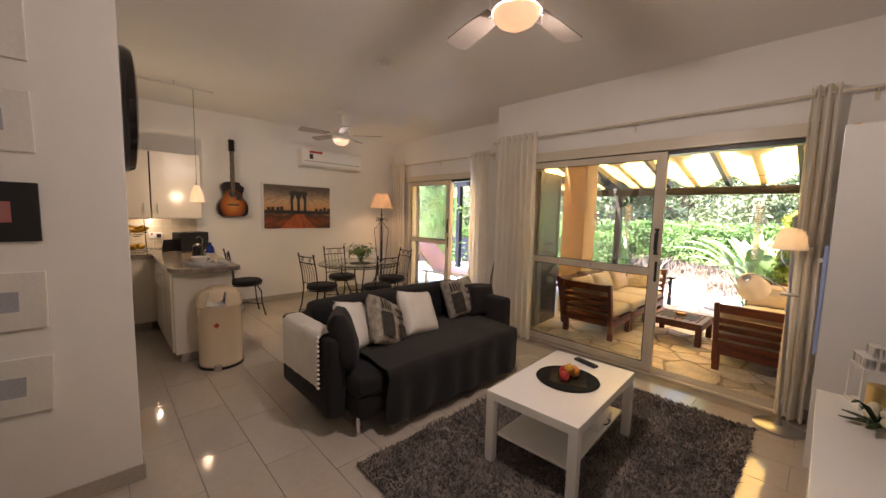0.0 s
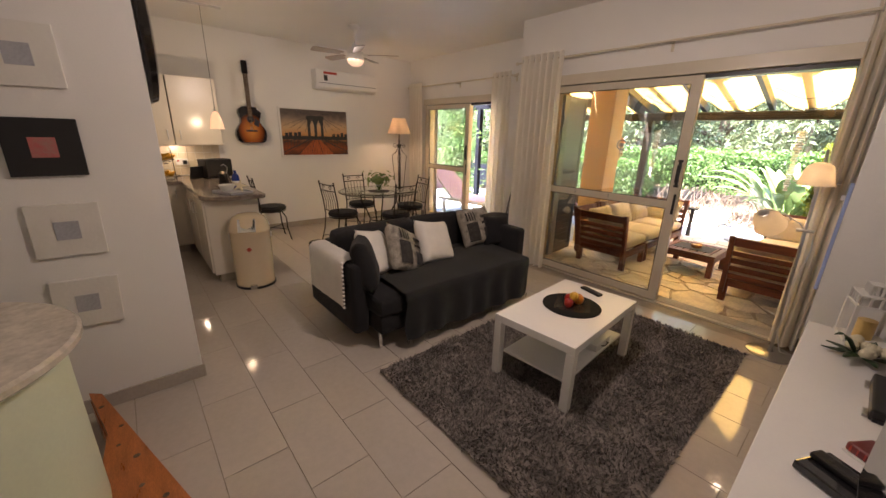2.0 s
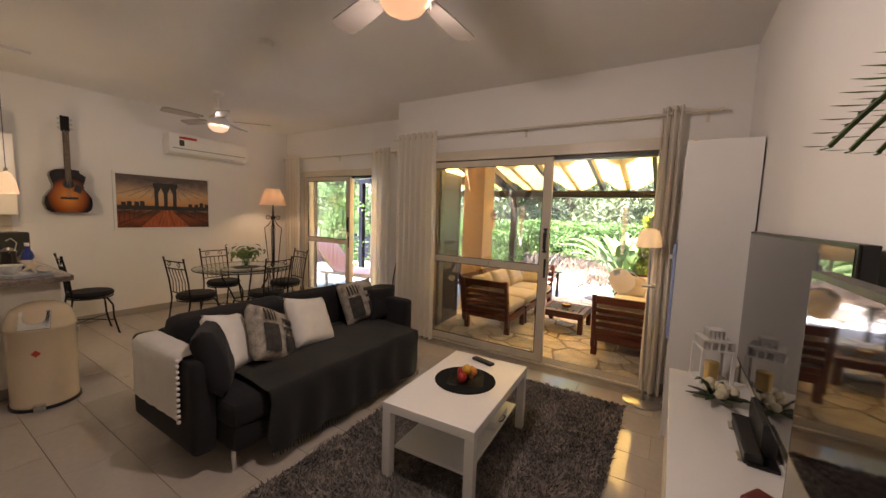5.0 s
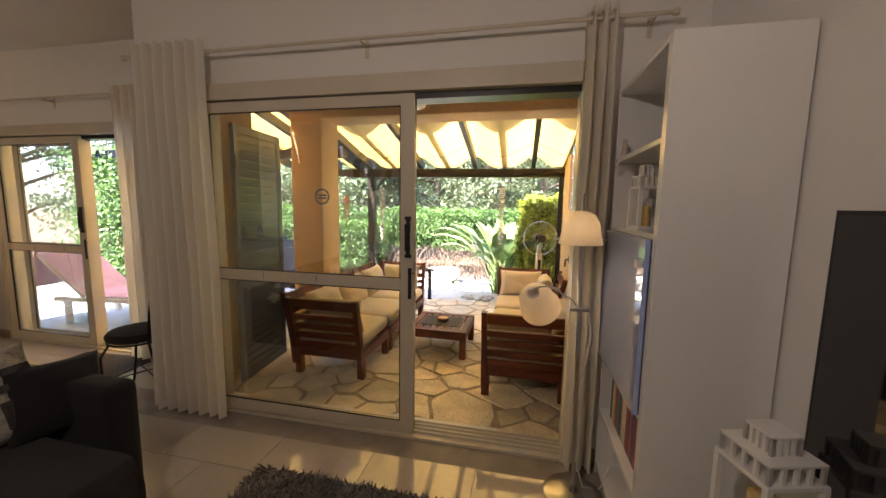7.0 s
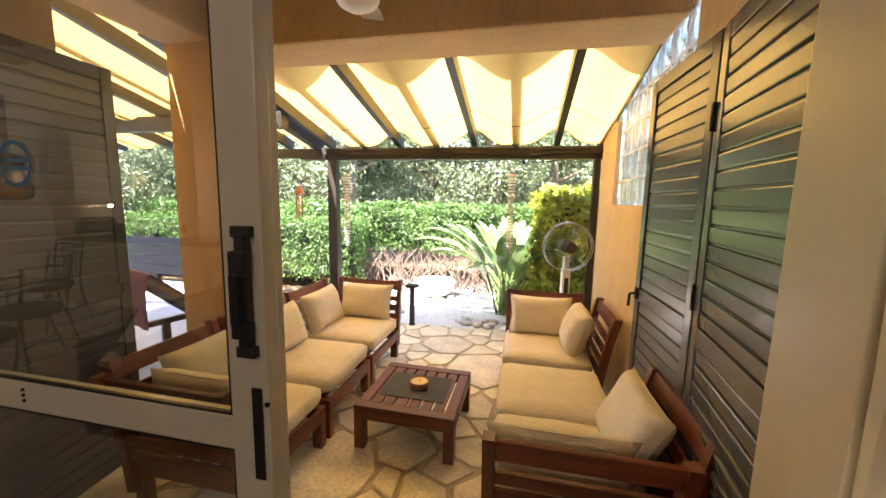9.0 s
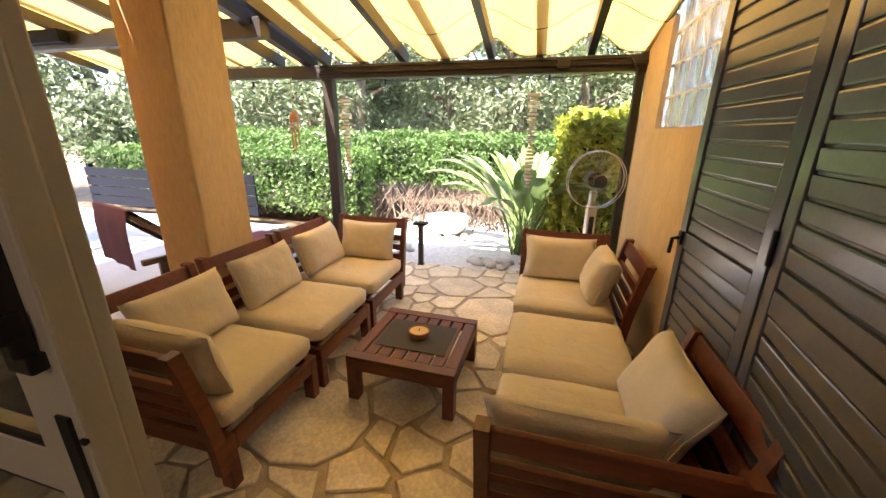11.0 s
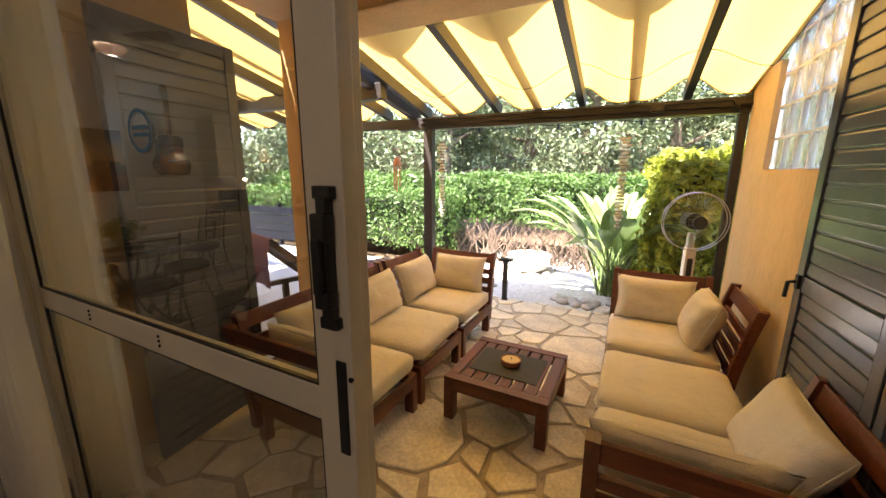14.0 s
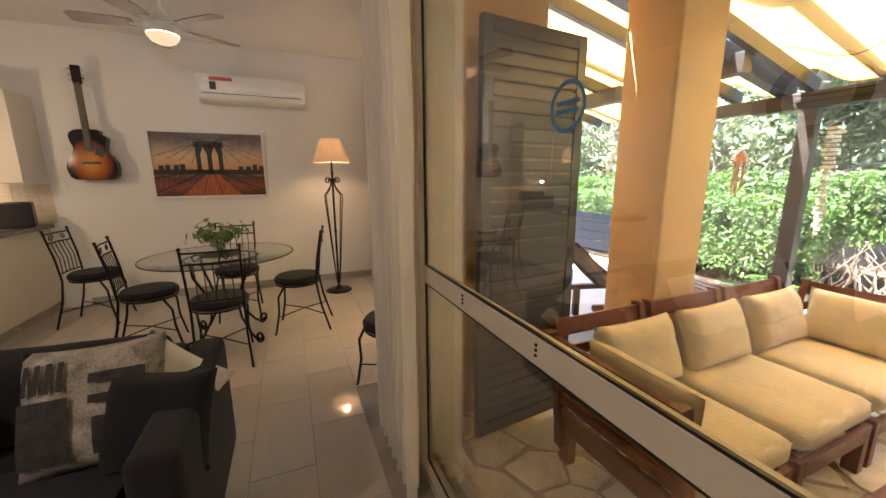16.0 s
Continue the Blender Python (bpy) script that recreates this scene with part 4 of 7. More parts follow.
# ---- lights that hang and stand in the rooms ----
def ceiling_fan(at, rz, label, hot, drop=0.42, blades=5, reach=0.56):
    f = thing("ceiling_fan", at, rz, label, "ceiling fan")
    part("canopy", lathe(bmesh.new(), [(0, 0), (0.065, 0), (0.06, -0.03), (0.02, -0.06), (0, -0.06)], 20), "white", f, smooth=True)
    part("rod", cyl(bmesh.new(), (0, 0, -0.05), (0, 0, -drop + 0.13), 0.011), "white", f, smooth=True)
    z = -drop
    part("motor", lathe(bmesh.new(), [(0, 0.15), (0.03, 0.15), (0.05, 0.10), (0.095, 0.07), (0.105, 0.045), (0.10, 0.03), (0.108, 0.025), (0.115, -0.01), (0.108, -0.035), (0, -0.035)], 32, (0, 0, z)), "white", f, smooth=True)
    g = part("globe", lathe(bmesh.new(), [(0.104, -0.036), (0.100, -0.055), (0.082, -0.080), (0.05, -0.098), (0.0, -0.106)], 32, (0, 0, z)), "white" if hot is None else "opal_hot" if hot else "opal_on", f, "opal glass bowl", smooth=True)
    g.visible_shadow = False
    for k in range(blades):
        r = Matrix.Rotation(2 * math.pi * k / blades, 4, 'Z')
        part("blade_arm", B(0.09, -0.018, z + 0.02, 0.20, 0.018, z + 0.028, bevel=0.003, m=r), "white", f)
        bm = prism(bmesh.new(), [(0.17, -0.045), (0.30, -0.058), (reach - 0.03, -0.066), (reach, -0.045), (reach, 0.045), (reach - 0.03, 0.066), (0.30, 0.058), (0.17, 0.045)], -0.004, 0.004)
        bmesh.ops.transform(bm, matrix=r @ Matrix.Translation((0, 0, z + 0.032)) @ Matrix.Rotation(radians(11), 4, 'X'), verts=bm.verts)
        part("blade", bm, "shaded_w" if hot is not None else "white", f)
    part("pull_chain", cyl(bmesh.new(), (0.11, 0.02, z - 0.03), (0.11, 0.02, z - 0.10), 0.0015, seg=5), "steel", f)
    return f


ceiling_fan((0.02, -2.38, CEIL), 20, "white ceiling fan with a warm lit opal bowl", False)
lamp_point("fan_lamp", (0.02, -2.38, CEIL - 0.48), 3.3, 0.05, (1.0, 0.82, 0.66))
ceiling_fan((-3.62, -1.30, CEIL), 50, "white ceiling fan with a bright opal bowl over the dining table", True, drop=0.36)
lamp_point("dining_lamp", (-3.62, -1.30, CEIL - 0.42), 0.5, 0.05, (1.0, 0.84, 0.68))
ceiling_fan((-0.30, 1.02, PZ), 12, "white patio ceiling fan under the stucco soffit", None, drop=0.29, blades=4, reach=0.50)

sd = thing("smoke_detector", (-1.86, -1.80, CEIL), label="small white round smoke detector on the ceiling", category="smoke detector")
part("housing", lathe(bmesh.new(), [(0, 0), (0.052, 0), (0.052, -0.02), (0.042, -0.036), (0, -0.038)], 24), "white", sd, smooth=True)


def pendant():
    t = thing("track_light", (-3.93, -3.3, CEIL), label="thin steel ceiling track with a hanging pendant lamp", category="track light")
    part("track", B(-0.012, -0.85, -0.05, 0.012, 0.57, -0.03, bevel=0.003), "steel", t)
    for y in (-0.5, 0.2):
        part("mount", cyl(bmesh.new(), (0, y, 0), (0, y, -0.032), 0.008, seg=8), "steel", t)
    part("cord", cyl(bmesh.new(), (0.0, 0.37, -0.05), (0.0, 0.37, -1.08), 0.0025, seg=6), "black", t)
    s = part("shade", lathe(bmesh.new(), [(0.012, 0.10), (0.03, 0.085), (0.055, 0.02), (0.072, -0.09), (0.068, -0.09), (0.05, 0.015), (0.0, 0.075)], 24, (0, 0.37, -1.20)), "opal_on", t, "lit opal glass bell", smooth=True)
    s.visible_shadow = False
    part("cap", lathe(bmesh.new(), [(0, 0.13), (0.01, 0.13), (0.014, 0.10), (0, 0.10)], 12, (0, 0.37, -1.20)), "steel", t)


pendant()
lamp_point("pendant_lamp", (-3.93, -2.93, 1.62), 0.6, 0.04, (1.0, 0.76, 0.45))


def iron_lamp():
    l = thing("floor_lamp", (-4.52, -0.03, 0), label="black wrought iron floor lamp with a cream cloth shade", category="floor lamp")
    part("base", lathe(bmesh.new(), [(0, 0), (0.155, 0), (0.15, 0.012), (0.05, 0.02), (0.03, 0.05), (0.012, 0.07), (0, 0.07)], 28), "iron", l, smooth=True)
    part("pole", lathe(bmesh.new(), [(0.012, 0.06), (0.012, 0.72), (0.02, 0.74), (0.012, 0.76), (0.012, 1.40), (0.02, 1.42), (0.012, 1.44), (0.010, 1.58), (0, 1.58)], 12), "iron", l, smooth=True)
    for k in range(4):
        a = math.pi / 4 + k * math.pi / 2
        d = Vector((math.cos(a), math.sin(a), 0))
        part("scroll_bar", tube(bmesh.new(), [d * 0.02 + Vector((0, 0, 0.10)), d * 0.05 + Vector((0, 0, 0.35)), d * 0.125 + Vector((0, 0, 1.12)), d * 0.128 + Vector((0, 0, 1.17)), d * 0.07 + Vector((0, 0, 1.22)), d * 0.03 + Vector((0, 0, 1.28)), d * 0.025 + Vector((0, 0, 1.36))], 0.006, 6), "iron", l, smooth=True)
        pts = []
        for q in range(16):
            th = q / 15 * 2.6 * math.pi
            rr = 0.042 * (1 - 0.7 * q / 15)
            pts.append(d * (0.075 - rr * math.cos(th)) + Vector((0, 0, 1.335 + rr * math.sin(th))))
        part("scroll", tube(bmesh.new(), pts, 0.005, 6), "iron", l, smooth=True)
    s = part("shade", lathe(bmesh.new(), [(0.205, 1.54), (0.11, 1.80), (0.108, 1.80), (0.203, 1.54)], 36), "shade", l, "cream cloth shade", smooth=True)
    return l


iron_lamp()
lamp_point("iron_lamp_bulb", (-4.52, -0.03, 1.66), 0.36, 0.04, (1.0, 0.66, 0.36))


def reading_lamp():
    l = thing("floor_lamp", (0.93, -0.28, 0), label="steel floor lamp with two cream glass shades", category="floor lamp")
    part("base", lathe(bmesh.new(), [(0, 0), (0.145, 0), (0.145, 0.012), (0.13, 0.020), (0.02, 0.024), (0.012, 0.05), (0, 0.05)], 32), "steel", l, smooth=True)
    part("pole", cyl(bmesh.new(), (0, 0, 0.03), (-0.04, -0.02, 1.52), 0.010), "steel", l, smooth=True)
    dome = [(0.0, 0.135), (0.035, 0.130), (0.062, 0.112), (0.078, 0.08), (0.086, 0.03), (0.096, -0.015), (0.092, -0.015), (0.082, 0.03), (0.072, 0.078), (0.0, 0.128)]
    LOW = pose(-0.21, -0.06, 0.99, 46, -24, 0)
    part("socket_cap", lathe(bmesh.new(), [(0, 0.131), (0.030, 0.131), (0.030, 0.138), (0.022, 0.142), (0, 0.136)], 24, m=LOW), "steel", l, "steel socket ring of the tilted shade", smooth=True)
    hoop = [LOW @ Vector((0.115 * math.sin(a), 0, 0.03 + 0.135 * math.cos(a))) for a in np.linspace(-0.1, 1.75, 14)]
    part("hoop", tube(bmesh.new(), [(v.x, v.y, v.z) for v in hoop], 0.004, 6), "steel", l, smooth=True)
    part("shade", lathe(bmesh.new(), dome, 32, m=pose(-0.045, -0.06, 1.305)), "opal", l, "cream glass dome shade", smooth=True)
    part("shade", lathe(bmesh.new(), dome, 32, m=LOW), "opal", l, "tilted cream glass dome shade", smooth=True)
    part("arm", tube(bmesh.new(), [(-0.03, -0.015, 0.98), (-0.06, -0.02, 1.02), (-0.15, -0.03, 1.07), (-0.205, -0.05, 1.08)], 0.004, 6), "steel", l, smooth=True)
    part("clamp", cyl(bmesh.new(), (-0.07, -0.02, 0.975), (0.02, -0.01, 0.975), 0.012), "steel", l, smooth=True)
    part("knob", cyl(bmesh.new(), (-0.16, -0.07, 1.31), (0.07, -0.05, 1.31), 0.006), "steel", l, smooth=True)
    part("cable", tube(bmesh.new(), [(0.02, 0.0, 0.95), (0.035, -0.01, 0.85), (0.02, 0, 0.7), (-0.01, -0.01, 0.55), (0.02, 0, 0.4), (0.0, -0.01, 0.2), (0.05, 0.03, 0.03), (0.14, 0.06, 0.012), (0.2, 0.08, 0.2), (0.22, 0.09, 0.35)], 0.004, 6), "white", l, smooth=True)


reading_lamp()
lamp_point("reading_lamp_low_bulb", (0.725, -0.33, 1.02), 0.05, 0.03, (1.0, 0.78, 0.5))
lamp_point("reading_lamp_bulb", (0.885, -0.34, 1.35), 0.06, 0.03, (1.0, 0.78, 0.5))


# ---- kitchen ----
def cabinet(name, x0, y0, z0, x1, y1, z1, doors, label, toe=True):
    """Cabinet unit; doors: (axis, side coordinate, a, b, z0, z1, handle position)."""
    c = thing(name, ((x0 + x1) / 2, (y0 + y1) / 2, 0 if toe else z0), label=label, category="cabinet")
    ox, oy, oz = c.location
    part("body", B(x0 - ox, y0 - oy, z0 - oz + (0.1 if toe else 0), x1 - ox, y1 - oy, z1 - oz, bevel=0.002), "cream_door", c)
    if toe:
        part("plinth", B(x0 - ox + 0.05, y0 - oy + 0.05, 0.0, x1 - ox - 0.05, y1 - oy - 0.05, 0.1), "base", c)
    for axis, s, a, b, u, v, hpos in doors:
        if axis == '+x':
            d = part("door", B(s - ox, a - oy, u - oz, s + 0.019 - ox, b - oy, v - oz, bevel=0.004), "cream_door", c)
            bm = bmesh.new()
            X = s + 0.019 - ox
            tube(bm, [(X, hpos[0] - oy, hpos[1] - oz), (X + 0.028, hpos[0] - oy, hpos[1] - oz), (X + 0.028, hpos[0] - oy, hpos[1] - oz + 0.11), (X, hpos[0] - oy, hpos[1] - oz + 0.11)], 0.006, 6)
        else:
            d = part("door", B(a - ox, s - 0.019 - oy, u - oz, b - ox, s - oy, v - oz, bevel=0.004), "cream_door", c)
            bm = bmesh.new()
            Y = s - 0.019 - oy
            tube(bm, [(hpos[0] - ox, Y, hpos[1] - oz), (hpos[0] - ox, Y - 0.028, hpos[1] - oz), (hpos[0] - ox, Y - 0.028, hpos[1] - oz + 0.11), (hpos[0] - ox, Y, hpos[1] - oz + 0.11)], 0.006, 6)
        part("handle", bm, "steel", d, "brushed steel bar handle")
    return c


for k, (a, b) in enumerate(((-3.28, -2.76), (-3.81, -3.29))):
    cabinet("wall_cabinet", XW, a, 1.33, -4.68, b, 2.15, [('+x', -4.68, a + 0.003, b - 0.003, 1.335, 2.145, ((a + 0.06) if k == 0 else (b - 0.06), 1.40))], "cream fronted kitchen wall cabinet above the worktop", toe=False)
cabinet("base_cabinet", XW, -3.64, 0, -4.42, -3.30, 0.88, [('+x', -4.42, -3.635, -3.335, 0.12, 0.87, (-3.4, 0.7))], "cream fronted kitchen base cabinet under granite")
PX, PY0, PY1 = -3.02, -3.30, -2.82
cabinet("peninsula_cabinet", XW, PY0, 0, PX, PY1, 0.88, [('-y', PY0, -3.60, PX - 0.02, 0.12, 0.87, (-3.50, 0.68)), ('-y', PY0, -4.20, -3.61, 0.12, 0.87, (-3.7, 0.68))], "cream kitchen peninsula cabinet with a plain end panel")
wt = thing("worktop", (-3.8, -3.1, 0.88), label="rounded brown speckled granite kitchen worktop", category="worktop")
pts = [(-5.0, -3.64), (-4.36, -3.64), (-4.36, -3.33), (-3.20, -3.33)]
for q in range(9):
    a = -math.pi / 2 + q / 8 * (math.pi / 2)
    pts.append((-3.10 + 0.24 * math.cos(a), -3.09 + 0.24 * math.sin(a)))
pts += [(-2.86, -2.80), (-2.92, -2.765), (-5.0, -2.765)]
part("slab", prism(bmesh.new(), [(x + 3.8, y + 3.1) for x, y in pts], 0.0, 0.04, inset=0.006), "granite", wt)
strip = thing("under_cabinet_light", (-4.88, -3.28, 1.33), label="slim lit lamp strip under the kitchen wall cabinet", category="lamp")
part("housing", B(-0.02, -0.22, -0.018, 0.02, 0.22, 0.0, bevel=0.003), "white", strip)
part("diffuser", B(-0.014, -0.21, -0.022, 0.014, 0.21, -0.0185), "opal_on", strip).visible_shadow = False
lamp_point("under_cabinet_bulb", (-4.88, -3.28, 1.29), 0.12, 0.03, (1.0, 0.82, 0.55))
splash = tagged(new("splashback"), "cream square tile splashback under the wall cabinets", "splashback", kind="structure")
me = mesh_of(B(0, 0.002, 0.002, 0.008, 0.096, 0.096, bevel=0.002), "splash")
for i in range(9):
    for j in range(4):
        share("tile", me, splash, Matrix.Translation((XW, -3.64 + 0.0985 * i, 0.925 + 0.0985 * j)))


def pedal_bin():
    b = thing("pedal_bin", (-2.84, -2.97, 0), label="tall cream enamel push-top bin with a chrome flap", category="bin")
    part("body", lathe(bmesh.new(), [(0.175, 0.0), (0.182, 0.02), (0.182, 0.05), (0.178, 0.055), (0.185, 0.35), (0.185, 0.57), (0.189, 0.575), (0.189, 0.59), (0.185, 0.60), (0.178, 0.65), (0.150, 0.71), (0.09, 0.745), (0, 0.755)], 36), "bin", b, smooth=True)
    part("foot_ring", lathe(bmesh.new(), [(0.176, 0.0), (0.19, 0.0), (0.19, 0.022), (0.176, 0.022)], 36), "black", b, smooth=True)
    d = Vector((0.92, -0.35, 0)).normalized()
    ang = math.degrees(math.atan2(d.y, d.x))
    part("flap", B(-0.008, -0.08, -0.07, 0.008, 0.08, 0.065, bevel=0.006, m=pose(d.x * 0.158, d.y * 0.158, 0.655, 0, -28, ang)), "chrome", b, "chrome push flap")
    part("badge", B(-0.003, -0.018, -0.018, 0.003, 0.018, 0.018, m=pose(d.x * 0.187, d.y * 0.187, 0.42, 0, 0, ang) @ Matrix.Rotation(radians(45), 4, 'X')), "red", b)
    part("pedal", lathe(bmesh.new(), [(0, 0), (0.035, 0), (0.032, 0.04), (0, 0.045)], 16, (d.x * 0.185, d.y * 0.185, 0.01)), "chrome", b, smooth=True)
    for s in (-1, 1):
        n = Vector((-d.y, d.x, 0)) * s
        part("side_clip", B(-0.01, -0.018, 0.50, 0.01, 0.018, 0.545, bevel=0.003, m=pose(n.x * 0.187, n.y * 0.187, 0, 0, 0, ang + 90)), "steel", b)


pedal_bin()

# ---- things on walls ----
def framed(name, at, w, h, inner, colour, label, thick=0.02, rot=0.0):
    """Square picture on the partition, facing +x."""
    f = thing(name, at, label=label, category="picture")
    m = Matrix.Rotation(radians(rot), 4, 'X')
    part("frame", B(0, -w / 2, -h / 2, thick, w / 2, h / 2, bevel=0.004, m=m), colour, f)
    bm = B(thick + 0.001, -inner / 2, -inner / 2, thick + 0.003, inner / 2, inner / 2, m=m)
    part("print", bm, "deck" if colour != "black" else "pink_print", f)
    return f


M["pink_print"] = mat("coral_print", (0.42, 0.09, 0.09), 0.5, var=0.1, scale=14, dark=(0.35, 0.20, 0.17))
M["grey_print"] = mat("grey_print", (0.45, 0.44, 0.41), 0.6, var=0.05)
for z, c, r in ((2.22, "frame_w", 0), (1.83, "frame_w", 1), (1.44, "black", 0), (1.045, "frame_w", -1), (0.655, "frame_w", -3)):
    framed("wall_picture", (-1.40, -4.09, z), 0.26, 0.26, 0.09, c, "small square white framed picture on the partition" if c != "black" else "small square black framed picture with a coral print", rot=r)


M["sunset_deck"] = mat("sunset_deck_print", (0.50, 0.12, 0.035), 0.35, var=0.3, scale=9, stretch=(1, 6, 1))


def bridge_picture():
    p = thing("bridge_picture", (XW, -1.32, 1.52), label="large framed sunset photograph of a suspension bridge", category="picture")
    w, h = 1.16, 0.76
    bm = bmesh.new()
    for a, b, c, d in ((-w / 2, -h / 2, w / 2, -h / 2 + 0.03), (-w / 2, h / 2 - 0.03, w / 2, h / 2), (-w / 2, -h / 2 + 0.03, -w / 2 + 0.03, h / 2 - 0.03), (w / 2 - 0.03, -h / 2 + 0.03, w / 2, h / 2 - 0.03)):
        box(bm, 0, a, b, 0.025, c, d, bevel=0.002)
    part("frame", bm, "white", p)
    m = bpy.data.materials.new("sunset_print")
    m.use_nodes = True
    nt = m.node_tree
    b = nt.nodes["Principled BSDF"]
    b.inputs["Roughness"].default_value = 0.35
    tc = nt.nodes.new("ShaderNodeTexCoord")
    sep = nt.nodes.new("ShaderNodeSeparateXYZ")
    nt.links.new(tc.outputs["Object"], sep.inputs[0])
    nz = node(nt, "ShaderNodeTexNoise", Scale=7.0, Detail=5.0)
    nt.links.new(tc.outputs["Object"], nz.inputs["Vector"])
    ad = nt.nodes.new("ShaderNodeMath"); ad.operation = 'MULTIPLY_ADD'
    ad.inputs[1].default_value = 0.22
    nt.links.new(nz.outputs[0], ad.inputs[0])
    mr = nt.nodes.new("ShaderNodeMapRange")
    mr.inputs[1].default_value, mr.inputs[2].default_value = -0.38, 0.38
    nt.links.new(sep.outputs[2], mr.inputs[0])
    nt.links.new(mr.outputs[0], ad.inputs[2])
    rp = nt.nodes.new("ShaderNodeValToRGB")
    e = rp.color_ramp.elements
    e[0].position, e[0].color = 0.12, (0.05, 0.018, 0.012, 1)
    e[1].position, e[1].color = 1.1 - 0.12, (0.12, 0.09, 0.075, 1)
    for pos, col in ((0.30, (0.30, 0.07, 0.02, 1)), (0.42, (0.10, 0.035, 0.02, 1)), (0.55, (0.62, 0.30, 0.11, 1)), (0.75, (0.60, 0.40, 0.22, 1)), (0.88, (0.30, 0.22, 0.16, 1))):
        x = e.new(pos); x.color = col
    nt.links.new(ad.outputs[0], rp.inputs[0])
    nt.links.new(rp.outputs[0], b.inputs["Base Color"])
    part("print", B(0.002, -w / 2 + 0.03, -h / 2 + 0.03, 0.008, w / 2 - 0.03, h / 2 - 0.03), m, p)
    bm = bmesh.new()
    X0, X1 = 0.0085, 0.0095
    for y in (-0.135, -0.025, 0.085):
        box(bm, X0, y, -0.08, X1, y + 0.045, 0.22)
    box(bm, X0, -0.15, 0.20, X1, 0.145, 0.26)
    for y in (-0.09, 0.02):
        for q in range(4):
            box(bm, X0, y, 0.12 + 0.02 * q, X1, y + 0.005 + 0.008 * q, 0.14 + 0.02 * q)
            box(bm, X0, y + 0.060 - 0.008 * q, 0.12 + 0.02 * q, X1, y + 0.065, 0.14 + 0.02 * q)
    box(bm, X0, -0.55, -0.11, X1, 0.55, -0.055)
    for y in (-0.5, -0.44, -0.36, -0.30, 0.28, 0.36, 0.43, 0.5):
        box(bm, X0, y, -0.06, X1, y + 0.05, -0.03 + 0.04 * ((y * 37) % 1))
    part("bridge_tower", bm, "slate", p)
    bm = bmesh.new()
    for s in (-1, 1):
        for y in (0.18, 0.30, 0.42, 0.54):
            tube(bm, [(X1, s * 0.09, 0.25), (X1, s * y, -0.02 + 0.2 * y)], 0.0022, 4)
            tube(bm, [(X1, s * 0.05, 0.26), (X1, s * (y * 0.9), 0.345)], 0.0018, 4)
        for q in range(9):
            y = 0.10 + 0.052 * q
            tube(bm, [(X1, s * y, -0.06 - 0.20 * (y - 0.1)), (X1, s * (y + 0.01), -0.10 - 0.48 * (y - 0.1))], 0.003, 4)
        tube(bm, [(X1, s * 0.08, -0.055), (X1, s * 0.55, -0.155)], 0.005, 4)
        tube(bm, [(X1, s * 0.08, -0.09), (X1, s * 0.55, -0.31)], 0.006, 4)
    for y in (-0.5, -0.3, -0.1, 0.1, 0.3, 0.5):
        tube(bm, [(X1, 0.0 + y * 0.25, -0.09), (X1, y, -0.345)], 0.003, 4)
    part("bridge_cable", bm, "slate", p)["kind"] = "stuff"
    bm = bmesh.new()
    bm.faces.new([bm.verts.new((0.0084, y, z)) for y, z in ((-0.05, -0.112), (-0.32, -0.356), (0.30, -0.356), (0.06, -0.112))])
    part("bridge_deck", bm, "sunset_deck", p)


bridge_picture()


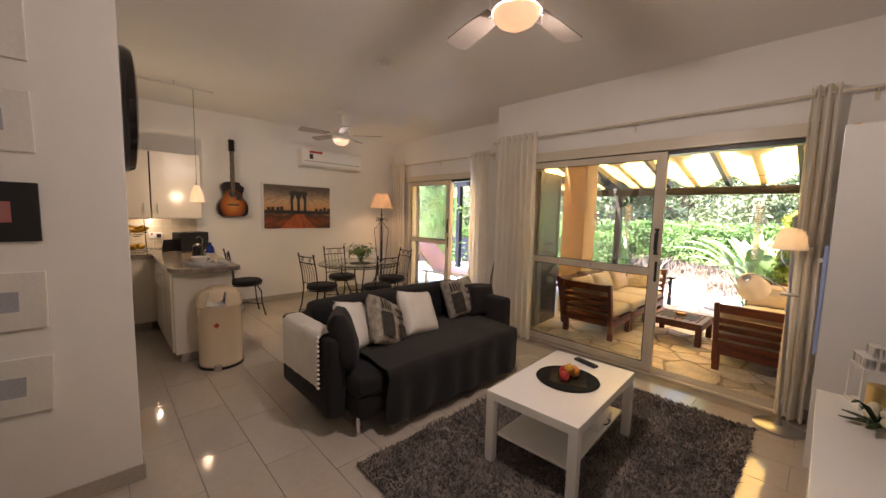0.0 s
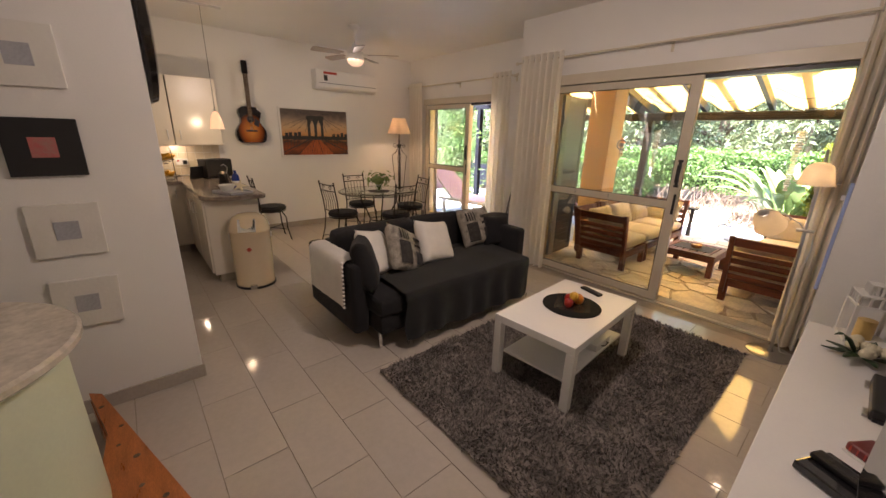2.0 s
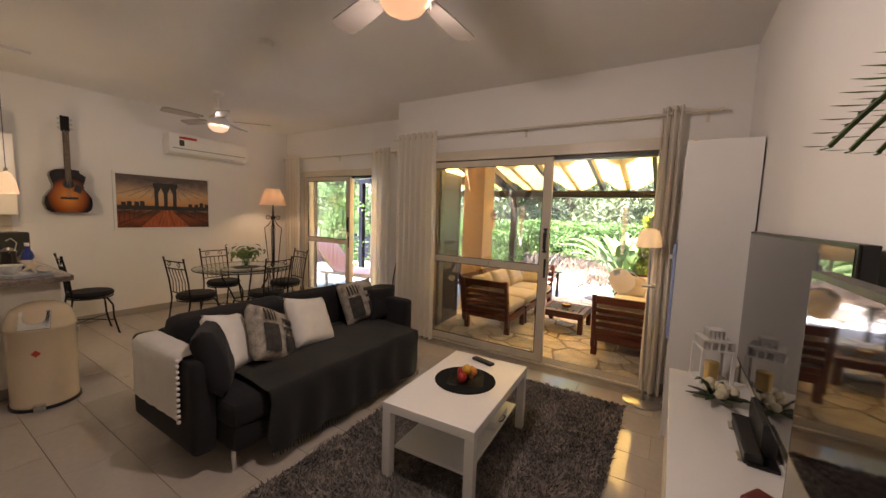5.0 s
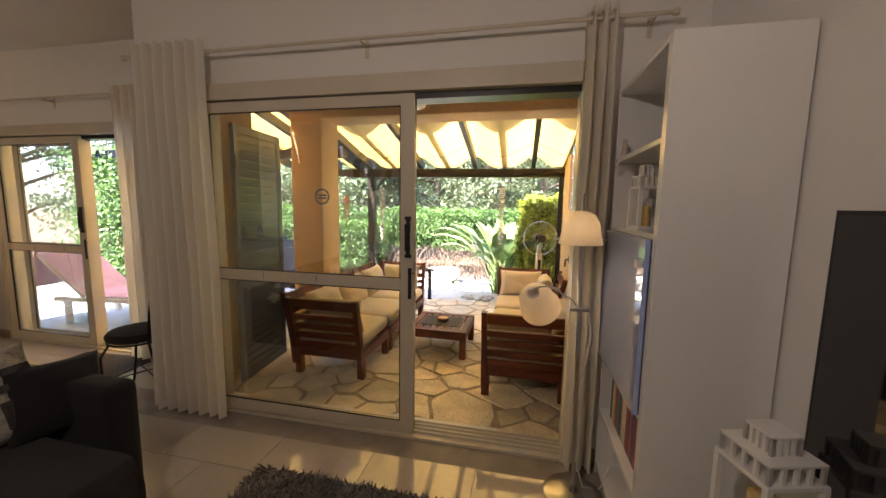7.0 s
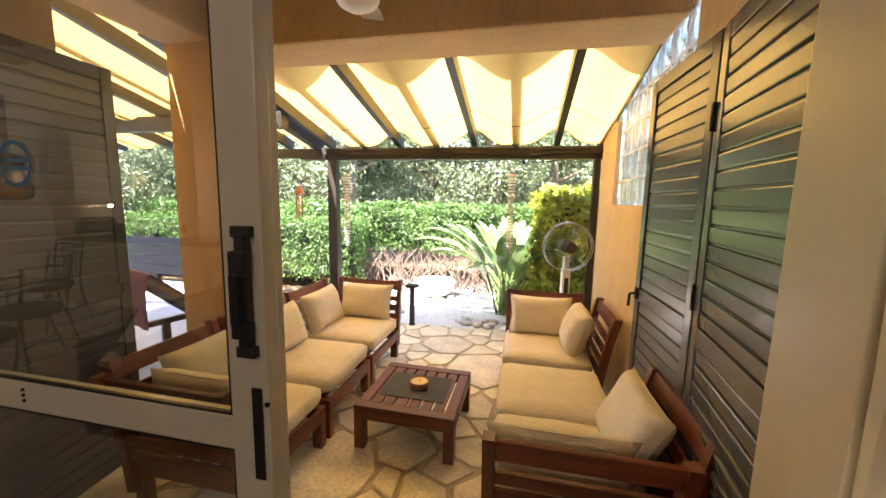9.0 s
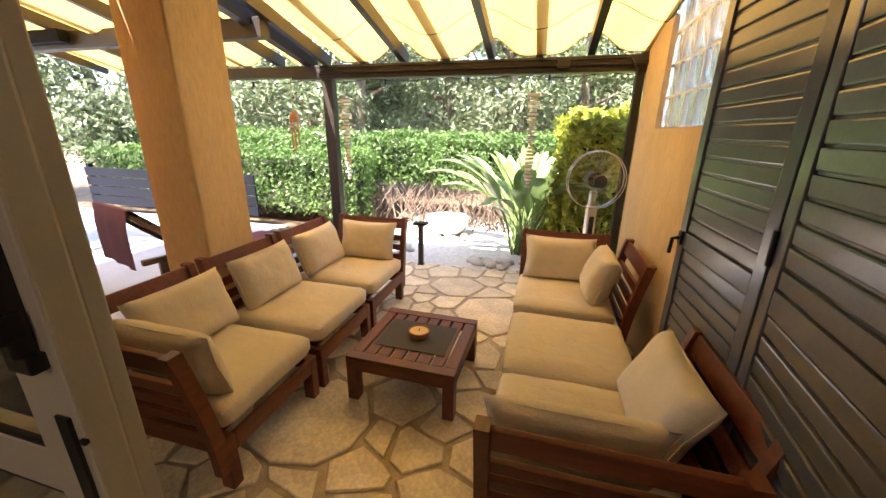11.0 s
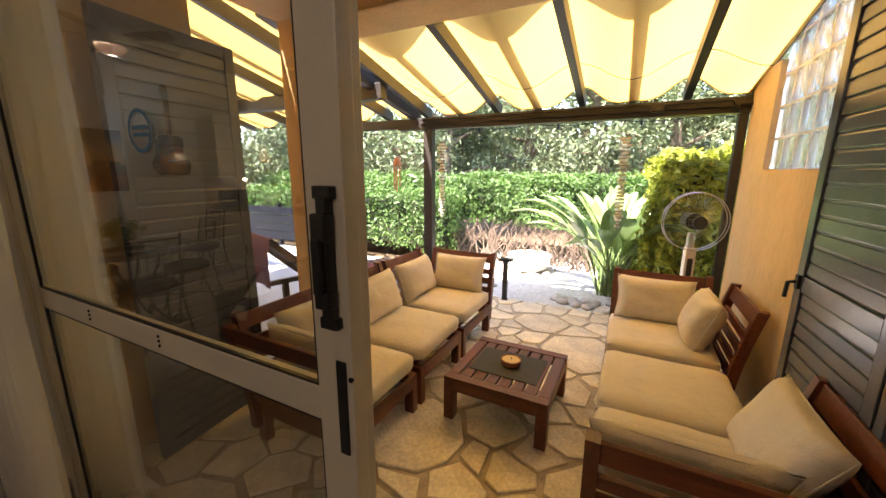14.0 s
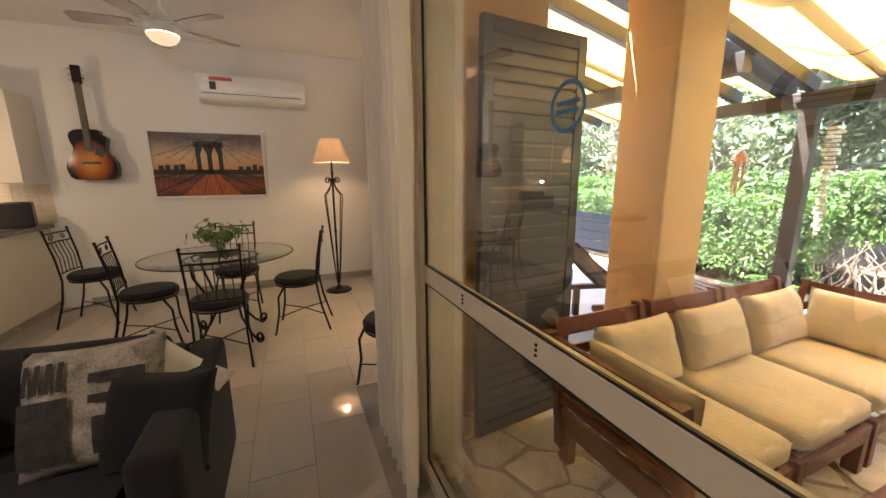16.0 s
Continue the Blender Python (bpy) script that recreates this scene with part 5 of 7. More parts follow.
def guitar():
    g = thing("guitar", (XW + 0.06, -2.33, 1.36), label="sunburst acoustic guitar hanging on the wall", category="guitar")
    prof = [(0.0, 0.145), (0.03, 0.185), (0.10, 0.205), (0.17, 0.195), (0.23, 0.160), (0.275, 0.128), (0.32, 0.125), (0.37, 0.140), (0.42, 0.150), (0.46, 0.138), (0.488, 0.095), (0.495, 0.03)]
    outline = [(-w, z) for z, w in prof] + [(min(w, 0.095 if z > 0.44 else 0.2), z) for z, w in reversed(prof)]
    bm = bmesh.new()
    lo = [bm.verts.new((0, y, z)) for y, z in outline]
    hi = [bm.verts.new((0.10, y, z)) for y, z in outline]
    n = len(outline)
    for k in range(n):
        bm.faces.new((lo[k], lo[(k + 1) % n], hi[(k + 1) % n], hi[k]))
    bm.faces.new(lo); bm.faces.new(hi)
    part("body", bm, "g_black", g)
    m = bpy.data.materials.new("sunburst")
    m.use_nodes = True
    nt = m.node_tree
    b = nt.nodes["Principled BSDF"]
    b.inputs["Roughness"].default_value = 0.12
    tc = nt.nodes.new("ShaderNodeTexCoord")
    mp = nt.nodes.new("ShaderNodeMapping")
    mp.inputs["Location"].default_value = (0, 0, -0.17 * 4.2)
    mp.inputs["Scale"].default_value = (0.1, 5.4, 4.2)
    nt.links.new(tc.outputs["Object"], mp.inputs[0])
    gr = nt.nodes.new("ShaderNodeTexGradient"); gr.gradient_type = 'SPHERICAL'
    nt.links.new(mp.outputs[0], gr.inputs[0])
    rp = nt.nodes.new("ShaderNodeValToRGB")
    e = rp.color_ramp.elements
    e[0].position, e[0].color = 0.03, (0.010, 0.006, 0.005, 1)
    e[1].position, e[1].color = 0.8, (0.62, 0.24, 0.04, 1)
    x = e.new(0.32); x.color = (0.30, 0.075, 0.012, 1)
    nt.links.new(gr.outputs[0], rp.inputs[0])
    nt.links.new(rp.outputs[0], b.inputs["Base Color"])
    bm = bmesh.new()
    cz = 0.25
    bm.faces.new([bm.verts.new((0.1015, y * 0.97, cz + (z - cz) * 0.98)) for y, z in outline])
    part("soundboard", bm, m, g)
    # Black disc laid on the soundboard as the shade within the hole.
    part("soundhole_shade", cyl(bmesh.new(), (0.1018, 0, 0.325), (0.1025, 0, 0.325), 0.05, seg=24), "black", g)
    part("bridge", B(0.102, -0.075, 0.155, 0.112, 0.075, 0.178, bevel=0.002), "black", g)
    part("pickguard", prism(bmesh.new(), [(0.035, 0.25), (0.10, 0.22), (0.115, 0.30), (0.06, 0.345), (0.05, 0.30)], 0, 0.0015), "black", g, at=Matrix(((0, 0, 1, 0.1022), (1, 0, 0, 0), (0, 1, 0, 0), (0, 0, 0, 1))))
    part("neck", B(0.085, -0.026, 0.36, 0.115, 0.026, 0.92, bevel=0.004), "bark", g)
    part("headstock", B(0.08, -0.038, 0.92, 0.10, 0.038, 1.09, bevel=0.006), "g_black", g)
    for k in range(3):
        for s in (-1, 1):
            part("tuner", B(0.085, min(s * 0.038, s * 0.062), 0.94 + 0.05 * k, 0.10, max(s * 0.038, s * 0.062), 0.962 + 0.05 * k, bevel=0.003), "steel", g)
    bm = bmesh.new()
    for k in range(6):
        y = -0.018 + 0.0072 * k
        cyl(bm, (0.116, y, 0.17), (0.118, y, 0.93), 0.0008, seg=4)
    part("strings", bm, "steel", g)
    part("wall_hook", tube(bmesh.new(), [(-0.06, 0, 1.0), (0.06, 0, 1.0), (0.075, 0.03, 1.02)], 0.007, 6), "iron", g)


guitar()


def air_conditioner():
    a = thing("air_conditioner", (XW, -0.79, 2.19), label="white wall-mounted split air conditioner with a red sticker", category="air conditioner")
    bm = bmesh.new()
    prof = [(0, 0.0), (0.13, 0.0), (0.185, 0.035), (0.20, 0.09), (0.205, 0.20), (0.19, 0.275), (0.17, 0.285), (0, 0.285)]
    L = [bm.verts.new((x, -0.54, z)) for x, z in prof]
    R = [bm.verts.new((x, 0.54, z)) for x, z in prof]
    n = len(prof)
    for k in range(n):
        bm.faces.new((L[k], L[(k + 1) % n], R[(k + 1) % n], R[k]))
    bm.faces.new(L); bm.faces.new(R)
    bmesh.ops.bevel(bm, geom=bm.edges[:], offset=0.006, segments=2, affect='EDGES')
    part("housing", bm, "white", a, smooth=True)
    part("louvre", B(0.11, -0.50, -0.004, 0.19, 0.50, 0.006, bevel=0.002, m=pose(0, 0, 0.012, 0, -28, 0) @ Matrix.Translation((0, 0, 0.085))), "shaded_w", a)
    # No gap is cut; a black bar paints the slot's shade.
    part("slot", B(0.196, -0.50, 0.082, 0.207, 0.50, 0.088), "black", a)
    part("sticker", B(0.205, -0.42, 0.215, 0.2075, -0.20, 0.25), "red", a, "red energy sticker")
    part("sticker", B(0.205, -0.42, 0.12, 0.2075, -0.36, 0.20), "slate", a)


air_conditioner()
clock = thing("wall_mirror", (-1.78, -3.648, 2.02), label="round black rimmed mirror on the partition end", category="mirror")
bm = bmesh.new()
lathe(bm, [(0.24, 0), (0.34, 0), (0.345, 0.02), (0.33, 0.05), (0.29, 0.06), (0.25, 0.04), (0.24, 0.02)], 40, m=Matrix.Rotation(radians(-90), 4, 'X'))
part("rim", bm, "g_black", clock, smooth=True)
part("mirror_glass", cyl(bmesh.new(), (0, 0.004, 0), (0, 0.012, 0), 0.245, seg=40), "chrome", clock)

# ---- dining corner ----
def dining_table():
    t = thing("dining_table", (-3.50, -1.08, 0), label="round glass dining table on scrolled black iron legs", category="dining table")
    g = part("tabletop", lathe(bmesh.new(), [(0, 0), (0.552, 0), (0.56, 0.004), (0.56, 0.008), (0.552, 0.012), (0, 0.012)], 48, (0, 0, 0.73)), "clear", t, "round clear glass top", smooth=True)
    g.visible_shadow = False
    part("glass_edge", tube(bmesh.new(), [(0.558 * math.cos(a), 0.558 * math.sin(a), 0.736) for a in np.linspace(0, 2 * math.pi, 49)[:-1]], 0.005, 5, closed=True), "slate", t)
    part("ring", tube(bmesh.new(), [(0.27 * math.cos(a), 0.27 * math.sin(a), 0.715) for a in np.linspace(0, 2 * math.pi, 33)[:-1]], 0.008, 6, closed=True), "iron", t, smooth=True)
    part("ring", tube(bmesh.new(), [(0.13 * math.cos(a), 0.13 * math.sin(a), 0.33) for a in np.linspace(0, 2 * math.pi, 25)[:-1]], 0.007, 6, closed=True), "iron", t, smooth=True)
    for k in range(4):
        a = math.pi / 4 + k * math.pi / 2
        d = Vector((math.cos(a), math.sin(a), 0))
        pts = [d * 0.27 + Vector((0, 0, 0.715)), d * 0.26 + Vector((0, 0, 0.60)), d * 0.18 + Vector((0, 0, 0.45)), d * 0.13 + Vector((0, 0, 0.33)), d * 0.16 + Vector((0, 0, 0.20)), d * 0.25 + Vector((0, 0, 0.08)), d * 0.33 + Vector((0, 0, 0.012))]
        for q in range(12):
            th = -math.pi / 2 + q / 11 * 2.4 * math.pi
            rr = 0.045 * (1 - 0.6 * q / 11)
            pts.append(d * (0.345 + rr * math.cos(th)) + Vector((0, 0, 0.057 + rr * math.sin(th))))
        part("leg", tube(bmesh.new(), pts, 0.010, 7), "iron", t, smooth=True)


dining_table()


def iron_chair(at, rz, label="black iron dining chair with a dark round seat", stool=False):
    c = thing("dining_chair", at, rz, label, "chair", "iron chairs")
    seat = [(0, 0.435), (0.17, 0.435), (0.195, 0.45), (0.20, 0.475), (0.18, 0.50), (0.10, 0.508), (0, 0.51)]
    part("seat", lathe(bmesh.new(), seat, 28), "sofa", c, "dark upholstered round seat", smooth=True)
    part("seat_ring", tube(bmesh.new(), [(0.185 * math.cos(a), 0.185 * math.sin(a), 0.43) for a in np.linspace(0, 2 * math.pi, 25)[:-1]], 0.008, 6, closed=True), "iron", c, smooth=True)
    for sx in (-1, 1):
        part("leg", tube(bmesh.new(), [(sx * 0.16, 0.10, 0.43), (sx * 0.175, 0.15, 0.34), (sx * 0.165, 0.155, 0.20), (sx * 0.18, 0.19, 0.02), (sx * 0.18, 0.20, 0.0)], 0.009, 6), "iron", c, smooth=True)
        part("back_leg", tube(bmesh.new(), [(sx * 0.18, -0.27, 0.0), (sx * 0.165, -0.20, 0.25), (sx * 0.165, -0.17, 0.45), (sx * 0.17, -0.19, 0.66), (sx * 0.175, -0.235, 0.90)], 0.009, 6), "iron", c, smooth=True)
        part("finial", lathe(bmesh.new(), [(0, -0.014), (0.012, -0.006), (0.012, 0.006), (0, 0.014)], 10, (sx * 0.175, -0.237, 0.91)), "iron", c, smooth=True)
    for z, y in ((0.88, -0.232), (0.80, -0.217)):
        part("back_rail", tube(bmesh.new(), [(-0.175, y, z), (0, y - 0.02, z), (0.175, y, z)], 0.007, 6), "iron", c, smooth=True)
    part("low_rail", tube(bmesh.new(), [(-0.165, -0.172, 0.52), (0, -0.185, 0.52), (0.165, -0.172, 0.52)], 0.006, 6), "iron", c, smooth=True)
    for k in range(5):
        x = -0.11 + 0.055 * k
        part("back_bar", tube(bmesh.new(), [(x, -0.182, 0.52), (x, -0.185, 0.65), (x, -0.225, 0.80)], 0.004, 5), "iron", c, smooth=True)
    bm = bmesh.new()
    for sx in (-1, 1):
        pts = []
        for q in range(14):
            th = q / 13 * 2.2 * math.pi
            rr = 0.032 * (1 - 0.65 * q / 13)
            pts.append((sx * (0.085 - rr * math.cos(th)), -0.232, 0.84 + rr * math.sin(th)))
        tube(bm, pts, 0.004, 5)
    part("scroll", bm, "iron", c, smooth=True)
    part("stretcher", tube(bmesh.new(), [(-0.17, 0.16, 0.16), (0, -0.03, 0.17), (0.17, -0.22, 0.16)], 0.005, 5), "iron", c, smooth=True)
    part("stretcher", tube(bmesh.new(), [(0.17, 0.16, 0.16), (0, -0.03, 0.176), (-0.17, -0.22, 0.16)], 0.005, 5), "iron", c, smooth=True)
    return c


for x, y, rz in ((-3.52, -0.50, 172), (-3.08, -1.06, 95), (-3.55, -1.62, 8), (-4.08, -1.05, -88)):
    iron_chair((x, y, 0), rz)
iron_chair((-4.46, -2.30, 0), -4, "black iron chair with a dark round seat beside the peninsula")
iron_chair((-2.16, 0.04, 0), 108, "black iron chair with a dark round seat near the small door")


def leaf_mesh(name, centres, normals, size, material, parent, seed=0, ratio=0.5, label="", bend=0.15):
    """Many small pointed leaves as one mesh."""
    rng = np.random.default_rng(seed)
    c, nrm = np.asarray(centres, float), np.asarray(normals, float)
    k = len(c)
    nrm = nrm + rng.normal(0, 0.55, (k, 3))
    nrm /= np.linalg.norm(nrm, axis=1, keepdims=True) + 1e-9
    u = np.cross(nrm, rng.normal(0, 1, (k, 3)))
    u /= np.linalg.norm(u, axis=1, keepdims=True) + 1e-9
    v = np.cross(nrm, u)
    s = size * rng.uniform(0.65, 1.35, (k, 1))
    a, b = u * s, v * s * ratio
    verts = np.stack([c - a, c + b * 0.9 - a * 0.1 + nrm * s * bend, c + a, c - b * 0.9 - a * 0.1 + nrm * s * bend], 1).reshape(-1, 3)
    idx = np.arange(k)[:, None] * 4
    faces = np.concatenate([np.concatenate([idx, idx + 1, idx + 2], 1), np.concatenate([idx, idx + 2, idx + 3], 1)], 0)
    me = bpy.data.meshes.new("leaves")
    me.from_pydata(verts.tolist(), [], faces.tolist())
    me.materials.append(M[material])
    ob = new(name, me)
    if parent is not None:
        ob.parent = parent
    if label:
        ob["label"] = label
    return ob


# ---- garden ----
def hedge(name, x0, x1, y0, y1, z0, z1, n, material, label, seed, size=0.035, core="bark"):
    h = thing(name, ((x0 + x1) / 2, (y0 + y1) / 2, 0), label=label, category="hedge")
    ox, oy = (x0 + x1) / 2, (y0 + y1) / 2
    rng = np.random.default_rng(seed)
    w, d = x1 - x0, y1 - y0
    area = np.array([w * d, w * (z1 - z0), w * (z1 - z0) * 0.2, d * (z1 - z0), d * (z1 - z0)])
    which = rng.choice(5, n, p=area / area.sum())
    p = rng.uniform(0, 1, (n, 3))
    q = np.empty((n, 3)); nr = np.zeros((n, 3))
    q[:, 0], q[:, 1], q[:, 2] = x0 + p[:, 0] * w, y0 + p[:, 1] * d, z0 + p[:, 2] ** 0.8 * (z1 - z0)
    q[which == 0, 2] = z1; nr[which == 0, 2] = 1
    q[which == 1, 1] = y0; nr[which == 1, 1] = -1
    q[which == 2, 1] = y1; nr[which == 2, 1] = 1
    q[which == 3, 0] = x0; nr[which == 3, 0] = -1
    q[which == 4, 0] = x1; nr[which == 4, 0] = 1
    bump = np.array([noise.noise(Vector((a * 1.7, b * 1.7, c * 1.7 + seed))) + 0.6 * noise.noise(Vector((a * 5, b * 5, c * 5))) for a, b, c in q])
    q += nr * (bump[:, None] * 0.13 + rng.normal(0, 0.04, (n, 1)))
    q -= (ox, oy, 0)
    leaf_mesh("foliage", q, nr, size, material, h, seed)["kind"] = "stuff"
    # Added solid box, coloured like inner shade, stops views through the leaves.
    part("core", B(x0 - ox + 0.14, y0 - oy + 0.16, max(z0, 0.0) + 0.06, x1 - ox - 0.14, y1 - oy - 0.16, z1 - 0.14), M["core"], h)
    return h


# Shade deep in the foliage, held in the core's dark green.
M["core"] = mat("hedge_inner_shade", (0.035, 0.045, 0.018), 0.95, var=0.4, scale=9, fine=50, bump=0.6)
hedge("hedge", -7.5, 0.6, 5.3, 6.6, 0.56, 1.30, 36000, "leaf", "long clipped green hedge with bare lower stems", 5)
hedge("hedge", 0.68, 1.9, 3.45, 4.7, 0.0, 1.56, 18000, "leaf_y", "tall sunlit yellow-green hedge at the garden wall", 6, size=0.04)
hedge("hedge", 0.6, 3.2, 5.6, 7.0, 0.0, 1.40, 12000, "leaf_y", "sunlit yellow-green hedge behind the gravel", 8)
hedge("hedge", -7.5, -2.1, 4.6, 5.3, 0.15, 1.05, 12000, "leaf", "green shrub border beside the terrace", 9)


def stems():
    s = thing("hedge_stems", (-2.5, 5.3, 0), label="tangle of bare brown stems under the hedge", category="branches", kind="stuff")
    rng = random.Random(4)
    bm = bmesh.new()
    for k in range(300):
        x, y = rng.uniform(-2.2, 3.0), rng.uniform(-0.35, 0.1)
        p = [Vector((x, y, -0.05))]
        for q in range(4):
            p.append(p[-1] + Vector((rng.uniform(-0.16, 0.16), rng.uniform(-0.07, 0.07), rng.uniform(0.08, 0.22))))
        tube(bm, p, [0.013, 0.011, 0.009, 0.006, 0.004], 4)
    part("stem", bm, "twig", s)


stems()


def tree(at, height, spread, trunk_r, seed, leaves=5200, label="tall garden tree with loose grey-green foliage", leaf=0.11, low=0.22):
    t = thing("tree", at, label=label, category="tree", group="garden trees")
    rng = random.Random(seed)
    trunk = [Vector((0, 0, -0.1))]
    for k in range(7):
        trunk.append(trunk[-1] + Vector((rng.uniform(-0.15, 0.15), rng.uniform(-0.15, 0.15), height / 7.5)))
    part("trunk", tube(bmesh.new(), trunk, [trunk_r * (1 - 0.11 * k) for k in range(8)], 9), "bark", t, smooth=True)
    tips = []
    bm = bmesh.new()
    for k in range(22):
        a0 = rng.uniform(low, 0.97)
        i = min(int(a0 * 7), 6)
        b = trunk[i].lerp(trunk[i + 1], a0 * 7 - i)
        ang = rng.uniform(0, 2 * math.pi)
        r = spread * (1.05 - 0.55 * a0) * rng.uniform(0.6, 1.1)
        e = b + Vector((math.cos(ang) * r, math.sin(ang) * r, rng.uniform(0.0, 0.35) * height * 0.3))
        mid = b.lerp(e, 0.5) + Vector((0, 0, rng.uniform(0.0, 0.3)))
        tube(bm, [b, mid, e], [trunk_r * 0.35, trunk_r * 0.22, 0.012], 5)
        tips += [(mid.lerp(e, q), 0.30 + 0.25 * q) for q in (0.1, 0.45, 0.75, 1.0)]
    part("limb", bm, "bark", t)
    nr = np.random.default_rng(seed)
    c = np.array([tuple(p) for p, _ in tips]); rad = np.array([r for _, r in tips])
    w = nr.integers(0, len(tips), leaves)
    off = nr.normal(0, 1, (leaves, 3)) * rad[w][:, None] * np.array((1, 1, 0.6)) * 0.75 * (spread / 2.0) ** 0.5
    leaf_mesh("crown", c[w] + off, off + np.array((0, 0, 0.3)), leaf, "leaf_t", t, seed, ratio=0.42)
    return t


rngT = random.Random(21)
for k, (x, y, h, s) in enumerate(((-7.2, 7.2, 6.0, 2.2), (-5.2, 8.4, 7.0, 2.4), (-3.4, 7.4, 5.5, 1.9), (-1.9, 9.6, 6.5, 2.3), (-0.2, 8.8, 5.0, 1.9),
                                  (1.6, 10.2, 6.0, 2.3), (3.6, 8.6, 5.6, 2.1), (5.6, 10.5, 7.0, 2.5), (-4.2, 11.8, 8.0, 2.8), (-9.5, 10.5, 8.0, 2.8), (0.6, 13.5, 8.0, 3.0),
                                  (3.9, 14.5, 8.5, 3.0), (-1.6, 15.5, 9.0, 3.2), (8.5, 13.5, 8.0, 3.0), (-6.5, 15.0, 9.0, 3.2), (-12.5, 13.0, 9.0, 3.2), (-8.8, 5.6, 5.0, 1.9), (-10.8, 4.2, 5.0, 2.0))):
    tree((x, y, -0.06), h, s, 0.10 + 0.012 * h, 40 + k, leaves=10500 if y < 11 else 7500, leaf=0.062 if y < 11 else 0.11)
woods = thing("far_woods", (0, 26, -0.06), label="dense far belt of green woods behind the garden", category="woods", kind="stuff")
rs = np.random.default_rng(3)
k = 26000
cx = rs.uniform(-34, 34, k)
top = 5.2 + 1.8 * np.sin(cx * 0.5) + 1.2 * np.sin(cx * 1.3 + 1) + 0.8 * np.sin(cx * 2.9)
cz = rs.uniform(0, 1, k) * top
leaf_mesh("foliage", np.stack([cx, rs.uniform(-2, 2, k), cz], 1), np.tile((0, -1, 0.4), (k, 1)), 0.30, "leaf_t", woods, 3, ratio=0.6)


def strelitzia(at, seed):
    s = thing("bird_of_paradise", at, label="large bird of paradise plant with long upright leaves", category="plant")
    rng = random.Random(seed)
    for k in range(84):
        ang = rng.uniform(0, 2 * math.pi)
        lean = rng.uniform(0.12, 1.05)
        L = rng.uniform(0.9, 1.5)
        d = Vector((math.cos(ang), math.sin(ang), 0))
        base = Vector((rng.uniform(-0.12, 0.12), rng.uniform(-0.12, 0.12), 0))
        side = Vector((-d.y, d.x, 0))
        bm = bmesh.new()
        stem = [base, base + d * lean * 0.18 * L + Vector((0, 0, 0.30 * L)), base + d * lean * 0.42 * L + Vector((0, 0, 0.55 * L))]
        tube(bm, stem, [0.012, 0.010, 0.007], 5)
        rows = []
        for q in range(8):
            t = q / 7
            p = stem[2] + d * lean * L * 0.55 * t + Vector((0, 0, L * (0.42 * t - 0.28 * lean * t * t)))
            w = 0.075 * math.sin(math.pi * (0.06 + 0.92 * t)) ** 0.8
            rows.append([bm.verts.new(p - side * w + Vector((0, 0, w * 0.35))), bm.verts.new(p), bm.verts.new(p + side * w + Vector((0, 0, w * 0.35)))])
        for A, C in zip(rows, rows[1:]):
            for j in range(2):
                bm.faces.new((A[j], A[j + 1], C[j + 1], C[j]))
        part("leaf", bm, "blade", s, smooth=True)


strelitzia((0.30, 4.15, -0.02), 7)


def cycad(at, seed, scale=1.0):
    s = thing("cycad", at, label="small dark green fern palm in the border", category="plant")
    rng = random.Random(seed)
    for k in range(22):
        ang = 2 * math.pi * k / 22 + rng.uniform(-0.1, 0.1)
        d = Vector((math.cos(ang), math.sin(ang), 0))
        side = Vector((-d.y, d.x, 0))
        bm = bmesh.new()
        up = rng.uniform(0.25, 0.75)
        pts = [d * 0.42 * t * scale + Vector((0, 0, scale * (0.05 + up * 0.75 * t - 0.5 * up * t * t))) for t in np.linspace(0, 1, 12)]
        tube(bm, pts, 0.004, 4)
        for p in pts[1:]:
            for sg in (-1, 1):
                w = 0.10 * scale
                q = p + side * sg * w + d * 0.05 + Vector((0, 0, -0.01))
                bm.faces.new([bm.verts.new(v) for v in (p + d * 0.012, p - d * 0.012, q)])
        part("frond", bm, "leaf", s)


cycad((-2.02, 4.0, 0.0), 3, 1.1)
# potted edge, bollard, stones, planter
bo = thing("garden_bollard", (-0.74, 3.36, -0.01), label="short dark metal garden light post", category="garden light")
part("post", B(-0.025, -0.025, 0, 0.025, 0.025, 0.46, bevel=0.004), "pergola", bo)
part("cap", B(-0.075, -0.05, 0.46, 0.075, 0.05, 0.485, bevel=0.004), "iron", bo)
part("foot", B(-0.04, -0.04, 0, 0.04, 0.04, 0.012, bevel=0.002), "iron", bo)
pl = thing("garden_bowl", (-0.80, 4.75, -0.01), label="wide pale stone garden bowl on the gravel", category="planter")
part("bowl", lathe(bmesh.new(), [(0, 0), (0.15, 0), (0.25, 0.06), (0.30, 0.17), (0.31, 0.235), (0.325, 0.25), (0.30, 0.255), (0.285, 0.22), (0.20, 0.12), (0, 0.10)], 32), "marble", pl, smooth=True)


